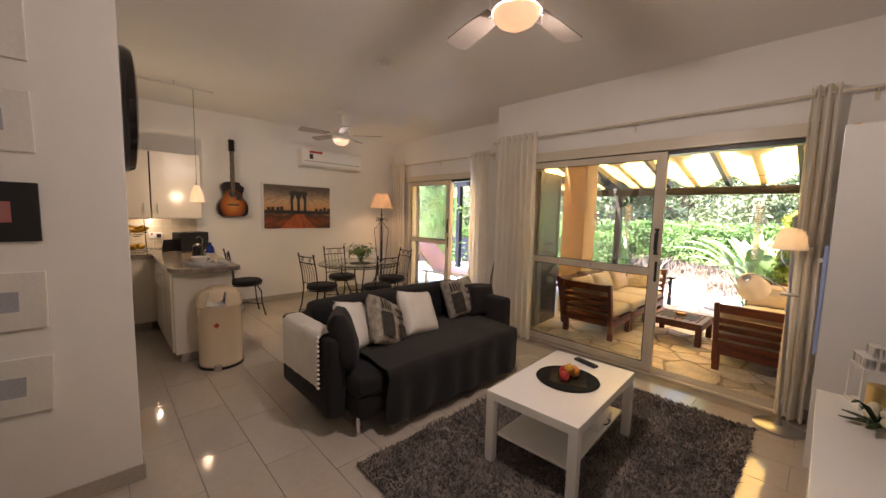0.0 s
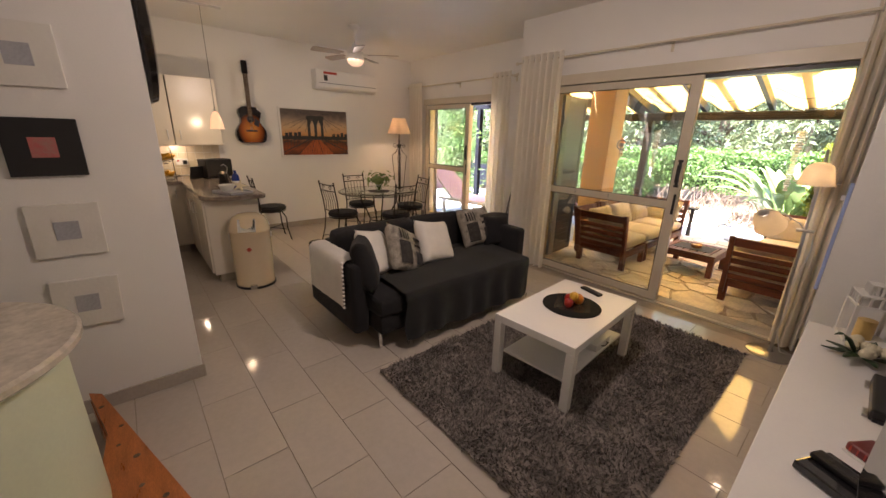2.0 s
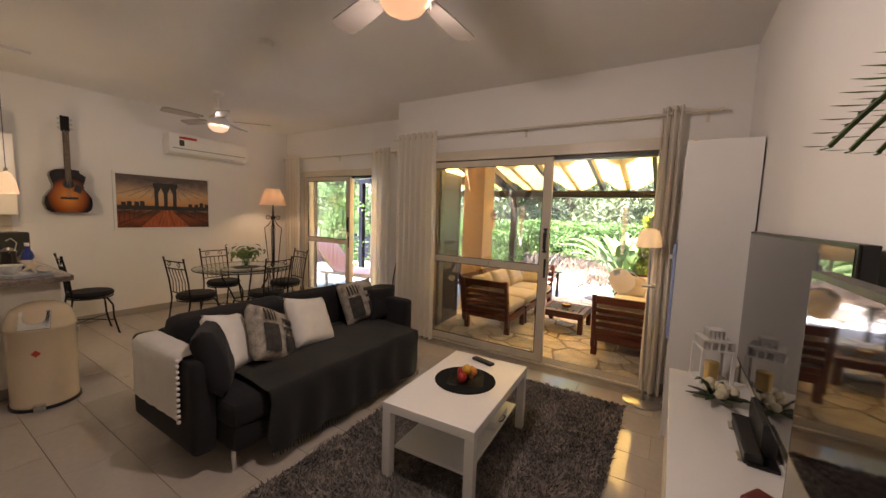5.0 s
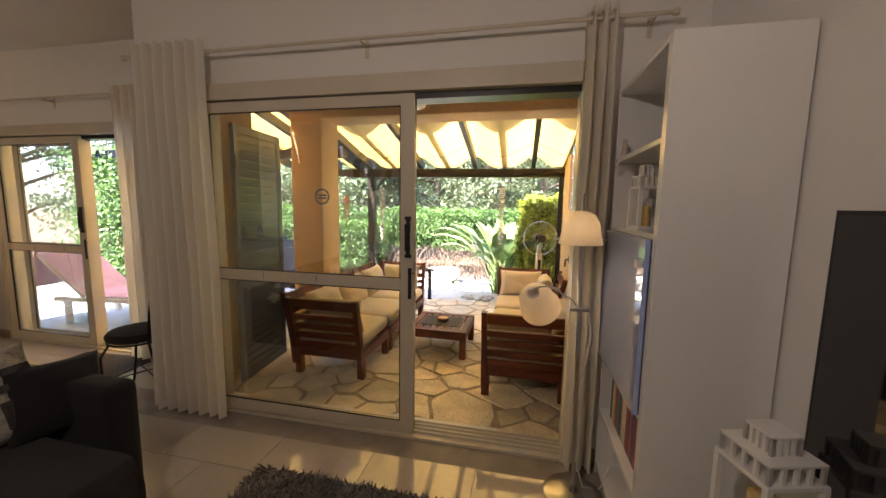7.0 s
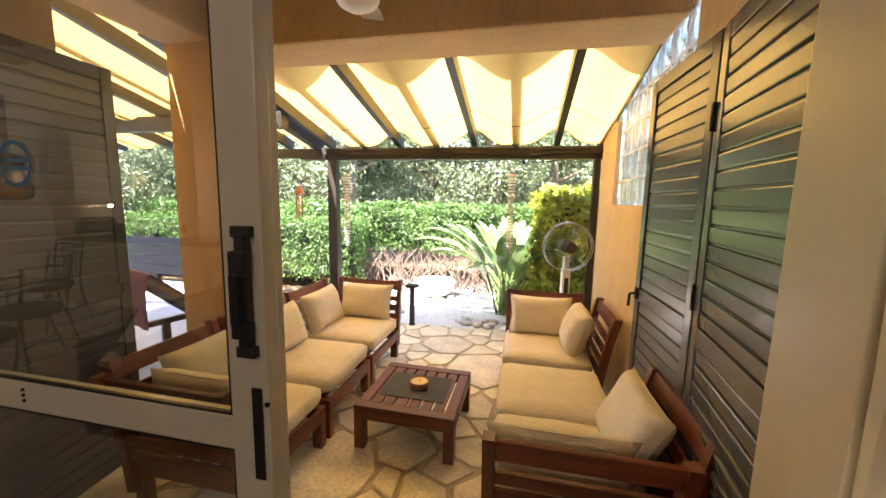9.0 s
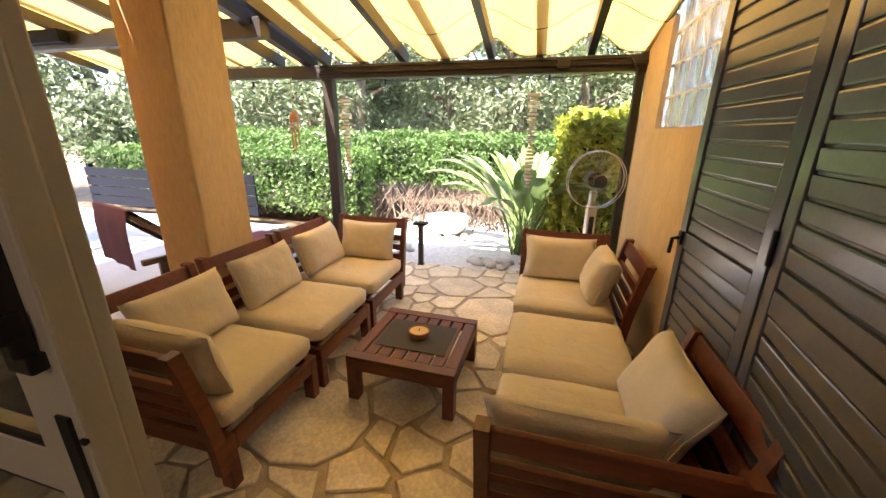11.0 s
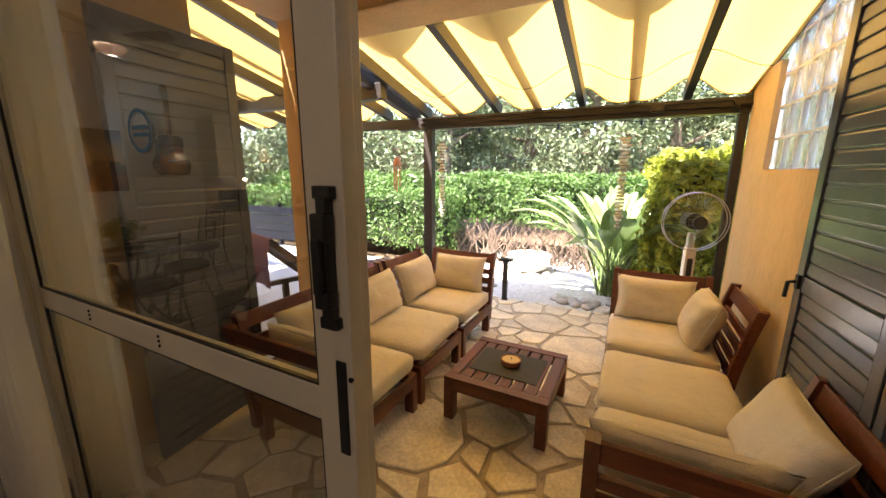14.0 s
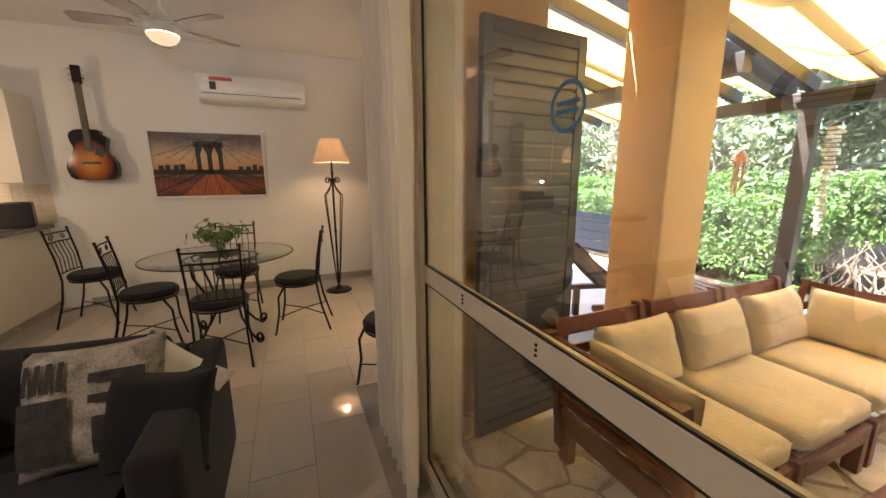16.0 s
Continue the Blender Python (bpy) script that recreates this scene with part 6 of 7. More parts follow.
def rocks(x0, x1, y0, y1, n, seed, r=(0.02, 0.06)):
    rng = random.Random(seed)
    base = []
    for v in range(4):
        bm = bmesh.new()
        bmesh.ops.create_icosphere(bm, subdivisions=2, radius=1)
        for q in bm.verts:
            q.co *= 1 + 0.28 * noise.noise(q.co * 1.3 + Vector((v * 9, seed, 0)))
        base.append(mesh_of(bm, "pebble", True, 180))
    for k in range(n):
        o = tagged(new("stone", rng.choice(base)), "smooth rounded grey garden stone on the gravel", "stone", "garden stones")
        s = rng.uniform(*r)
        o.matrix_world = pose(rng.uniform(x0, x1), rng.uniform(y0, y1), s * 0.3 - 0.012, 0, 0, rng.uniform(0, 360)) @ Matrix.Diagonal((s * 1.3, s, s * 0.65, 1))


rocks(-0.25, 0.65, 3.46, 3.75, 34, 3)
rocks(-1.15, -0.45, 4.40, 4.62, 16, 4, (0.03, 0.07))
rocks(-1.6, -1.0, 3.5, 5.0, 14, 5, (0.03, 0.09))


def lounger(at, rz, towel, label):
    l = thing("sun_lounger", at, rz, label, "sun lounger")
    for sx in (-1, 1):
        part("rail", B(sx * 0.30 - 0.025, -0.95, 0.27, sx * 0.30 + 0.025, 0.55, 0.32, bevel=0.008), "frame_w" if towel == "pink" else "twig", l)
        for y in (-0.8, 0.4):
            part("leg", B(sx * 0.30 - 0.025, y - 0.03, 0, sx * 0.30 + 0.025, y + 0.03, 0.28, bevel=0.006), "frame_w" if towel == "pink" else "twig", l)
    for k in range(11):
        part("slat", B(-0.30, -0.92 + 0.10 * k, 0.32, 0.30, -0.84 + 0.10 * k, 0.335, bevel=0.003), "frame_w" if towel == "pink" else "twig", l)
    m = pose(0, 0.20, 0.335, 43, 0, 0)
    for k in range(7):
        part("back_slat", B(-0.30, 0.0 + 0.10 * k, 0, 0.30, 0.08 + 0.10 * k, 0.015, bevel=0.003, m=m), "frame_w" if towel == "pink" else "twig", l)
    for sx in (-1, 1):
        part("back_rail", B(sx * 0.28 - 0.02, 0, -0.03, sx * 0.28 + 0.02, 0.72, 0.0, bevel=0.004, m=m), "frame_w" if towel == "pink" else "twig", l)
    t = thing("towel", at, rz, "folded %s towel draped over the sun lounger" % ("pink" if towel == "pink" else "plum"), "towel")
    bm = bmesh.new()
    rows = []
    for q in range(22):
        s = q / 21 * 1.5
        row = []
        for j in range(9):
            x = -0.31 + 0.62 * j / 8
            if s < 0.74:
                p = m @ Vector((x, 0.74 - s, 0.022))
            else:
                p = Vector((x, 0.20 - (s - 0.74), 0.345))
            row.append(bm.verts.new(p + Vector((0, 0, 0.008 * noise.noise(Vector((x * 8, s * 6, 2)))))))
        rows.append(row)
    # part that hangs behind the backrest
    top = [m @ Vector((-0.31 + 0.62 * j / 8, 0.755, 0.0)) for j in range(9)]
    back = [[bm.verts.new(p) for p in top]] + [[bm.verts.new(p + Vector((0, 0.02 + 0.01 * math.sin(j * 2), -0.14 * k))) for j, p in enumerate(top)] for k in (1, 2, 3)]
    allrows = list(reversed(back)) + rows
    for A, C in zip(allrows, allrows[1:]):
        for j in range(8):
            bm.faces.new((A[j], A[j + 1], C[j + 1], C[j]))
    part("cloth", bm, towel, t, smooth=True, angle=180)


lounger((-2.30, 2.34, 0), 163, "purple", "wooden slatted sun lounger on the terrace")
lounger((-4.20, 1.45, 0), 98, "pink", "white slatted sun lounger on the terrace")
fe = thing("terrace_fence", (-4.6, 4.35, 0), label="dark horizontal board fence along the terrace", category="fence")
for k in range(4):
    part("board", B(-2.6, -0.012, 0.12 + 0.16 * k, 0.9, 0.012, 0.265 + 0.16 * k, bevel=0.003), "fence", fe)
for x in (-2.55, -1.0, 0.6):
    part("post", B(x - 0.035, 0.012, -0.02, x + 0.035, 0.08, 0.80, bevel=0.004), "fence", fe)
po = thing("terrace_post", (-4.87, 2.35, 0), label="dark blue terrace post holding a climber", category="post")
part("post", B(-0.05, -0.05, -0.02, 0.05, 0.05, 2.10, bevel=0.005), "fence", po)
part("arm", B(-1.2, -0.04, 2.10, 1.2, 0.04, 2.20, bevel=0.005), "fence", po)
cl = thing("climber", (-5.65, 2.45, 0), label="leafy green climber beside the small door", category="plant")
rc = np.random.default_rng(12)
k = 5200
q = np.stack([rc.normal(0, 0.33, k), rc.normal(0, 0.14, k), rc.uniform(0.15, 2.25, k)], 1)
q[:, 0] += 0.12 * np.sin(q[:, 2] * 5)
leaf_mesh("foliage", q, np.tile((0, -1, 0.3), (k, 1)), 0.04, "leaf", cl, 12)
bm = bmesh.new()
for x in (-0.15, 0.05, 0.2):
    tube(bm, [(x, 0, -0.02), (x + 0.06, 0.02, 0.7), (x - 0.05, 0, 1.4), (x + 0.05, 0, 2.1)], [0.02, 0.016, 0.012, 0.006], 6)
part("stem", bm, "twig", cl)


def pedestal_fan(at, rz):
    f = thing("pedestal_fan", at, rz, "grey pedestal fan standing on the patio", "fan")
    part("base", lathe(bmesh.new(), [(0, 0), (0.19, 0), (0.19, 0.02), (0.05, 0.04), (0.02, 0.08), (0, 0.08)], 28), "black", f, smooth=True)
    part("pole", cyl(bmesh.new(), (0, 0, 0.05), (0, 0, 0.74), 0.014), "white", f, smooth=True)
    part("control_box", B(-0.035, -0.045, 0.58, 0.035, 0.02, 0.86, bevel=0.008), "white", f)
    part("control_panel", B(-0.018, -0.048, 0.62, 0.018, -0.0455, 0.78), "slate", f)
    part("neck", cyl(bmesh.new(), (0, 0, 0.84), (0, 0, 0.97), 0.03, 0.025), "steel", f, smooth=True)
    R = Matrix.Translation((0, -0.05, 1.06)) @ Matrix.Rotation(radians(90), 4, 'X')
    part("motor", cyl(bmesh.new(), (0, 0.10, 1.06), (0, -0.03, 1.06), 0.055, 0.06), "black", f, smooth=True)
    part("hub", cyl(bmesh.new(), (0, -0.12, 1.06), (0, -0.135, 1.06), 0.05, 0.046, seg=24), "slate", f, smooth=True)
    for d in (-0.055, -0.01):
        part("guard_ring", tube(bmesh.new(), [(0.215 * math.cos(a), d, 1.06 + 0.215 * math.sin(a)) for a in np.linspace(0, 2 * math.pi, 41)[:-1]], 0.0035, 5, closed=True), "steel", f, smooth=True)
    bm = bmesh.new()
    for k in range(56):
        a = 2 * math.pi * k / 56
        c, s = math.cos(a), math.sin(a)
        tube(bm, [(0.045 * c, -0.125, 1.06 + 0.045 * s), (0.12 * c, -0.118, 1.06 + 0.12 * s), (0.19 * c, -0.085, 1.06 + 0.19 * s), (0.215 * c, -0.055, 1.06 + 0.215 * s)], 0.0007, 3)
    part("guard_wire", bm, "steel", f)
    for k in range(5):
        bm = prism(bmesh.new(), [(0.03, -0.02), (0.12, -0.075), (0.185, -0.06), (0.19, 0.02), (0.10, 0.045), (0.03, 0.02)], -0.002, 0.002)
        bmesh.ops.transform(bm, matrix=R @ Matrix.Rotation(2 * math.pi * k / 5, 4, 'Z') @ Matrix.Rotation(radians(14), 4, 'X'), verts=bm.verts)
        part("blade", bm, "clear", f)


pedestal_fan((0.86, 2.80, 0), 12)


def shell_chime(at, seed, n=26):
    c = thing("shell_chime", at, label="hanging string of stacked driftwood and shell pieces", category="wind chime")
    part("string", cyl(bmesh.new(), (0, 0, 0), (0, 0, -0.98), 0.002, seg=5), "twig", c)
    rng = random.Random(seed)
    for k in range(n):
        z = -0.16 - 0.031 * k
        s = rng.uniform(0.028, 0.05) * (1.15 - 0.5 * k / n)
        part("piece", B(-s, -s * 0.5, z - 0.011, s, s * 0.5, z + 0.011, bevel=0.004, m=Matrix.Rotation(rng.uniform(0, 3.1), 4, 'Z')), "marble", c)


shell_chime((-1.46, 3.20, 1.865), 1)
shell_chime((0.34, 3.20, 1.865), 2)
wc = thing("wind_chime", (-2.05, 3.2, 1.885), label="wooden wind chime with copper coloured tubes", category="wind chime")
part("string", cyl(bmesh.new(), (0, 0, 0), (0, 0, -0.32), 0.002, seg=5), "twig", wc)
part("crown", lathe(bmesh.new(), [(0, -0.30), (0.02, -0.31), (0.05, -0.37), (0.055, -0.40), (0, -0.40)], 16), "terracotta", wc, smooth=True)
for k in range(5):
    a = 2 * math.pi * k / 5
    part("chime_tube", cyl(bmesh.new(), (0.035 * math.cos(a), 0.035 * math.sin(a), -0.40), (0.035 * math.cos(a), 0.035 * math.sin(a), -0.62 - 0.02 * k), 0.008, seg=8), "terracotta", wc, smooth=True)
fl = thing("festoon_lights", (0, 3.26, 1.865), label="festoon cord with clear hanging light bulbs", category="string lights")
part("cord", tube(bmesh.new(), [(x, 0, 0.01 - 0.03 * math.sin(math.pi * ((x + 2.6) % 0.7) / 0.7)) for x in np.linspace(-2.6, 1.1, 54)], 0.004, 5), "black", fl)
for x in (-2.55, -1.05, -0.25, 0.45):
    bb = part("bulb", lathe(bmesh.new(), [(0, -0.115), (0.018, -0.105), (0.027, -0.085), (0.022, -0.06), (0.012, -0.045), (0, -0.045)], 14, (x, 0, 0)), "clear", fl, smooth=True)
    part("socket", cyl(bmesh.new(), (x, 0, -0.045), (x, 0, 0.0), 0.012, seg=10), "black", fl)

# candle and runner on the patio table
ru = thing("table_runner", (-0.14, 1.51, 0.268), -1, "dark woven place mat on the patio table", "place mat")
part("mat", B(-0.20, -0.15, 0.0005, 0.20, 0.15, 0.004, bevel=0.001), "slate", ru)
ca = thing("candle_bowl", (-0.13, 1.51, 0.272), label="terracotta bowl candle with yellow wax", category="candle")
part("bowl", lathe(bmesh.new(), [(0, 0), (0.05, 0), (0.058, 0.012), (0.06, 0.038), (0.055, 0.040), (0.052, 0.030), (0, 0.030)], 28), "terracotta", ca, smooth=True)
part("wax", lathe(bmesh.new(), [(0, 0.0345), (0.0525, 0.0345), (0.0525, 0.031), (0, 0.031)], 28), "wax", ca)
part("wick", cyl(bmesh.new(), (0, 0, 0.034), (0.002, 0, 0.048), 0.002, seg=6), "black", ca)

# ---- sofa dressing ----
def sofa_throw():
    t = thing("sofa_throw", (-1.26, -1.72, 0.395), label="black fringed throw spread over the sofa seat", category="throw")
    bm = bmesh.new()
    rows = []
    for i in range(40):
        y = -0.74 + 1.42 * i / 39
        row = []
        for j in range(26):
            s = j / 25 * 1.02
            if s < 0.62:
                x, z = -0.20 + s, 0.062 + 0.02 * math.sin(math.pi * s / 0.62)
            else:
                q = s - 0.62
                x, z = 0.42 + 0.035 * math.sin(min(q / 0.08, 1) * math.pi / 2), 0.062 - max(q - 0.03, 0)
            n1 = noise.noise(Vector((s * 4, y * 4, 1)))
            fold = 0.016 * math.sin(y * 26 + 2 * n1) * max(s - 0.60, 0) / 0.4
            row.append(bm.verts.new((x + fold, y + 0.02 * n1, z + 0.010 * n1 - 0.02 * (y + 0.2) * max(s - 0.7, 0))))
        rows.append(row)
    for A, C in zip(rows, rows[1:]):
        for k in range(25):
            bm.faces.new((A[k], A[k + 1], C[k + 1], C[k]))
    part("cloth", bm, "throw", t, smooth=True, angle=180)
    bm = bmesh.new()
    rng = random.Random(2)
    for i in range(60):
        y = -0.74 + 1.42 * i / 59
        z0 = 0.062 - 0.37 - 0.02 * (y + 0.2) * 0.32
        tube(bm, [(0.455, y, z0 + 0.01), (0.457 + rng.uniform(-0.006, 0.006), y + rng.uniform(-0.006, 0.006), z0 - 0.03)], 0.0022, 4)
    o = part("fringe", bm, "throw", t)
    o["kind"] = "stuff"


sofa_throw()


def arm_blanket():
    b = thing("white_blanket", (-1.44, -2.70, 0.67), label="white cotton blanket with tassels over the sofa arm", category="blanket")
    bm = bmesh.new()
    rows = []
    path = [(-0.085, -0.36), (-0.083, -0.27), (-0.082, -0.18), (-0.08, -0.09), (-0.075, -0.02), (-0.045, 0.008), (0.0, 0.012), (0.05, 0.008), (0.078, -0.02), (0.082, -0.07), (0.083, -0.12)]
    for i in range(15):
        x = -0.30 + 0.60 * i / 14
        row = []
        for k, (y, z) in enumerate(path):
            w = 0.006 * math.sin(x * 24 + k * 0.6) + 0.006 * noise.noise(Vector((x * 7, k * 0.4, 4)))
            row.append(bm.verts.new((x, y - abs(w) if y < 0 else y + abs(w), z + (0.03 * (x + 0.3) if k < 3 else 0))))
        rows.append(row)
    for A, C in zip(rows, rows[1:]):
        for k in range(len(path) - 1):
            bm.faces.new((A[k], A[k + 1], C[k + 1], C[k]))
    part("cloth", bm, "white_cloth", b, smooth=True, angle=180)
    for k in range(12):
        t = k / 11
        y, z = -0.088, -0.34 + 0.34 * t
        bm = bmesh.new()
        bmesh.ops.create_icosphere(bm, subdivisions=1, radius=0.012, matrix=Matrix.Translation((0.312, y, z)))
        part("tassel", bm, "white_cloth", b, smooth=True, angle=180)


arm_blanket()


def scatter(at, rot, w, material, label, seed, print_bars=False):
    c = tagged(new("scatter_cushion"), label, "cushion", "sofa cushions")
    c.matrix_world = pose(*at, *rot)
    cov = part("cover", pillow(bmesh.new(), w, w, 0.15, None, seed, n=14, pinch=0.08), material, c, smooth=True, angle=180)
    if print_bars:
        rng = random.Random(seed)
        bm = bmesh.new()
        def patch(x0, z0, x1, z1, n=5):
            g = []
            for i in range(n + 1):
                col = []
                for j in range(n + 1):
                    x, z = x0 + (x1 - x0) * i / n, z0 + (z1 - z0) * j / n
                    u, v = 2 * x / w, 2 * z / w - 1
                    k = max((1 - u ** 4) * (1 - v ** 4), 0) ** 0.5
                    col.append(bm.verts.new((x, -0.075 * k * 1.14 - 0.009, z)))
                g.append(col)
            for A, C in zip(g, g[1:]):
                for k in range(n):
                    bm.faces.new((A[k], A[k + 1], C[k + 1], C[k]))
        patch(-0.17 * w / 0.42, 0.05, -0.03, 0.24)
        for k in range(4):
            patch(-0.15 + 0.03 * k, 0.26, -0.135 + 0.03 * k, 0.35, 3)
        patch(0.02, 0.27, 0.17 * w / 0.42, 0.30, 4)
        patch(0.02, 0.21, 0.13, 0.235, 4)
        patch(0.03, 0.06, 0.15, 0.17)
        part("print_block", bm, "ink", c)


scatter((-1.24, -2.37, 0.45), (-30, 14, 122), 0.40, "white_cloth", "plain white scatter cushion on the sofa", 1)
scatter((-1.16, -2.20, 0.45), (-30, 26, 108), 0.41, "print", "beige scatter cushion printed with dark city motifs", 2, True)
scatter((-1.22, -1.82, 0.45), (-30, 10, 96), 0.40, "white_cloth", "plain white scatter cushion propped on the sofa", 3)
scatter((-1.48, -1.12, 0.47), (-22, 42, 88), 0.34, "white_cloth", "white scatter cushion standing on its corner", 4)
scatter((-1.36, -1.15, 0.46), (-24, -3, 86), 0.40, "print", "printed city scatter cushion at the sofa end", 5, True)
scatter((-1.28, -0.98, 0.45), (-20, 2, 74), 0.32, "sofa", "charcoal scatter cushion by the sofa arm", 6)
scatter((-1.12, -2.55, 0.45), (-16, 4, 150), 0.38, "sofa", "charcoal scatter cushion beside the blanket", 7)

# ---- coffee table dressing ----
TT = 0.456
M["mat_black"] = mat("black_felt", (0.008, 0.008, 0.008), 0.85, var=0.2, fine=180, spec=0.2)
pm = thing("round_placemat", (0.0, -1.66, TT), label="round black placemat on the coffee table", category="place mat")
part("mat", lathe(bmesh.new(), [(0, 0.0005), (0.19, 0.0005), (0.192, 0.003), (0.19, 0.005), (0, 0.005)], 40), "mat_black", pm)
gd = thing("glass_dish", (0.01, -1.67, TT + 0.006), 25, "square clear glass dish holding fruit", "dish")
bm = bmesh.new()
g = [[bm.verts.new((0.028 * i, 0.028 * j, 0.002 + 0.00045 * (i * i + j * j))) for j in range(-4, 5)] for i in range(-4, 5)]
for A, C in zip(g, g[1:]):
    for k in range(8):
        bm.faces.new((A[k], A[k + 1], C[k + 1], C[k]))
part("dish", bm, "clear", gd, smooth=True)
for dx, dy, r, m, lab in ((-0.03, 0.015, 0.036, "fruit_r", "red apple in the glass dish"), (0.01, 0.055, 0.036, "fruit_o", "orange fruit in the glass dish"), (0.045, -0.01, 0.026, "clear", "clear blue glass ball in the dish"), (-0.005, -0.04, 0.030, "fruit_r", "dark red apple in the glass dish"), (0.0, 0.01, 0.030, "fruit_y", "yellow fruit in the glass dish")):
    f = thing("fruit", (0.01 + dx, -1.67 + dy, TT + 0.008 + (0.035 if m == "fruit_y" else 0)), label=lab, category="fruit")
    part("flesh", lathe(bmesh.new(), [(0, 0.1 * r), (0.5 * r, 0.0), (0.9 * r, 0.45 * r), (r, r), (0.85 * r, 1.55 * r), (0.4 * r, 1.88 * r), (0, 1.78 * r)], 18), m, f, smooth=True)
    if m != "clear":
        part("stalk", cyl(bmesh.new(), (0, 0, 1.75 * r), (0.003, 0, 2.1 * r), 0.0015, seg=5), "twig", f)


def remote(at, rz, label):
    r = thing("remote_control", at, rz, label, "remote control")
    part("case", B(-0.024, -0.085, 0.0, 0.024, 0.085, 0.018, bevel=0.006), "black", r)
    for i in range(3):
        for j in range(6):
            part("button", B(-0.016 + 0.012 * i, -0.06 + 0.02 * j, 0.018, -0.008 + 0.012 * i, -0.05 + 0.02 * j, 0.0195), "slate", r)


remote((-0.03, -1.34, TT), 75, "black remote control on the coffee table")
remote((1.30, -2.345, 0.604), 62, "black remote control on the receiver box")
bx = thing("receiver_box", (1.31, -2.36, 0.572), -28, "flat glossy black receiver box on the television bench", "receiver")
part("case", B(-0.10, -0.075, 0.004, 0.10, 0.075, 0.031, bevel=0.005), "screen", bx)
for x in (-0.08, 0.08):
    part("rubber_foot", cyl(bmesh.new(), (x, 0.0, 0), (x, 0.0, 0.006), 0.012, seg=10), "black", bx)
M["maroon"] = mat("maroon_plastic", (0.16, 0.022, 0.02), 0.3, var=0.08)
rt = thing("maroon_router", (1.385, -2.16, 0.572), -35, "maroon fluted plastic router on a white base", "router")
part("shell", B(-0.085, -0.05, 0.008, 0.085, 0.05, 0.042, bevel=0.012, seg=3), "maroon", rt, smooth=True)
part("base", B(-0.087, -0.052, 0, 0.087, 0.052, 0.009, bevel=0.003), "white", rt)
for k in range(5):
    part("rib", B(-0.07 + 0.02 * k, -0.0515, 0.014, -0.066 + 0.02 * k, -0.049, 0.036), "red", rt)
tr = thing("shelf_tray", (0.13, -1.55, 0.192), 3.5, "small white box with a handle on the table shelf", "box")
part("box", B(-0.08, -0.11, 0, 0.08, 0.11, 0.05, bevel=0.004), "lacquer", tr)
part("handle", tube(bmesh.new(), [(0.081, -0.04, 0.025), (0.098, -0.03, 0.028), (0.098, 0.03, 0.028), (0.081, 0.04, 0.025)], 0.004, 6), "iron", tr)
mg = thing("magazine_stack", (-0.08, -1.62, 0.192), 12, "short stack of magazines on the table shelf", "magazine")
for k in range(3):
    part("magazine", B(-0.105, -0.14, 0.008 * k, 0.105, 0.14, 0.008 * k + 0.007, m=Matrix.Rotation(0.06 * k, 4, 'Z')), ("slate", "grey_print", "ink")[k], mg)

# ---- television side ----
def screen(name, at, w, h, label, stand=True):
    t = thing(name, at, label=label, category="television")
    part("back_case", B(0.0, -w / 2, 0, 0.035, w / 2, h, bevel=0.004), "black", t)
    part("bezel", B(-0.004, -w / 2, 0, 0.0, w / 2, h), "black", t)
    part("glass_screen", B(-0.006, -w / 2 + 0.012, 0.016, -0.0042, w / 2 - 0.012, h - 0.012), "screen", t)
    if stand:
        part("stand", B(-0.02, -0.14, -0.13, 0.03, 0.14, 0.0, bevel=0.004), "black", t)
        part("stand_foot", B(-0.07, -0.22, -0.142, 0.03, 0.22, -0.13, bevel=0.003), "black", t)


screen("television", (1.415, -1.66, 0.716), 1.42, 0.74, "large flat black television above the white bench")
screen("small_screen", (1.30, -2.82, 0.74), 0.56, 0.66, "black framed screen standing on the television bench")
sb = thing("soundbar", (1.365, -1.70, 0.572), label="short black speaker bar on the television bench", category="speaker")
part("case", B(-0.03, -0.17, 0, 0.03, 0.17, 0.045, bevel=0.008), "black", sb)
part("foot", B(-0.045, -0.16, 0, -0.03, -0.10, 0.012, bevel=0.003), "steel", sb)
part("foot", B(-0.045, 0.10, 0, -0.03, 0.16, 0.012, bevel=0.003), "steel", sb)


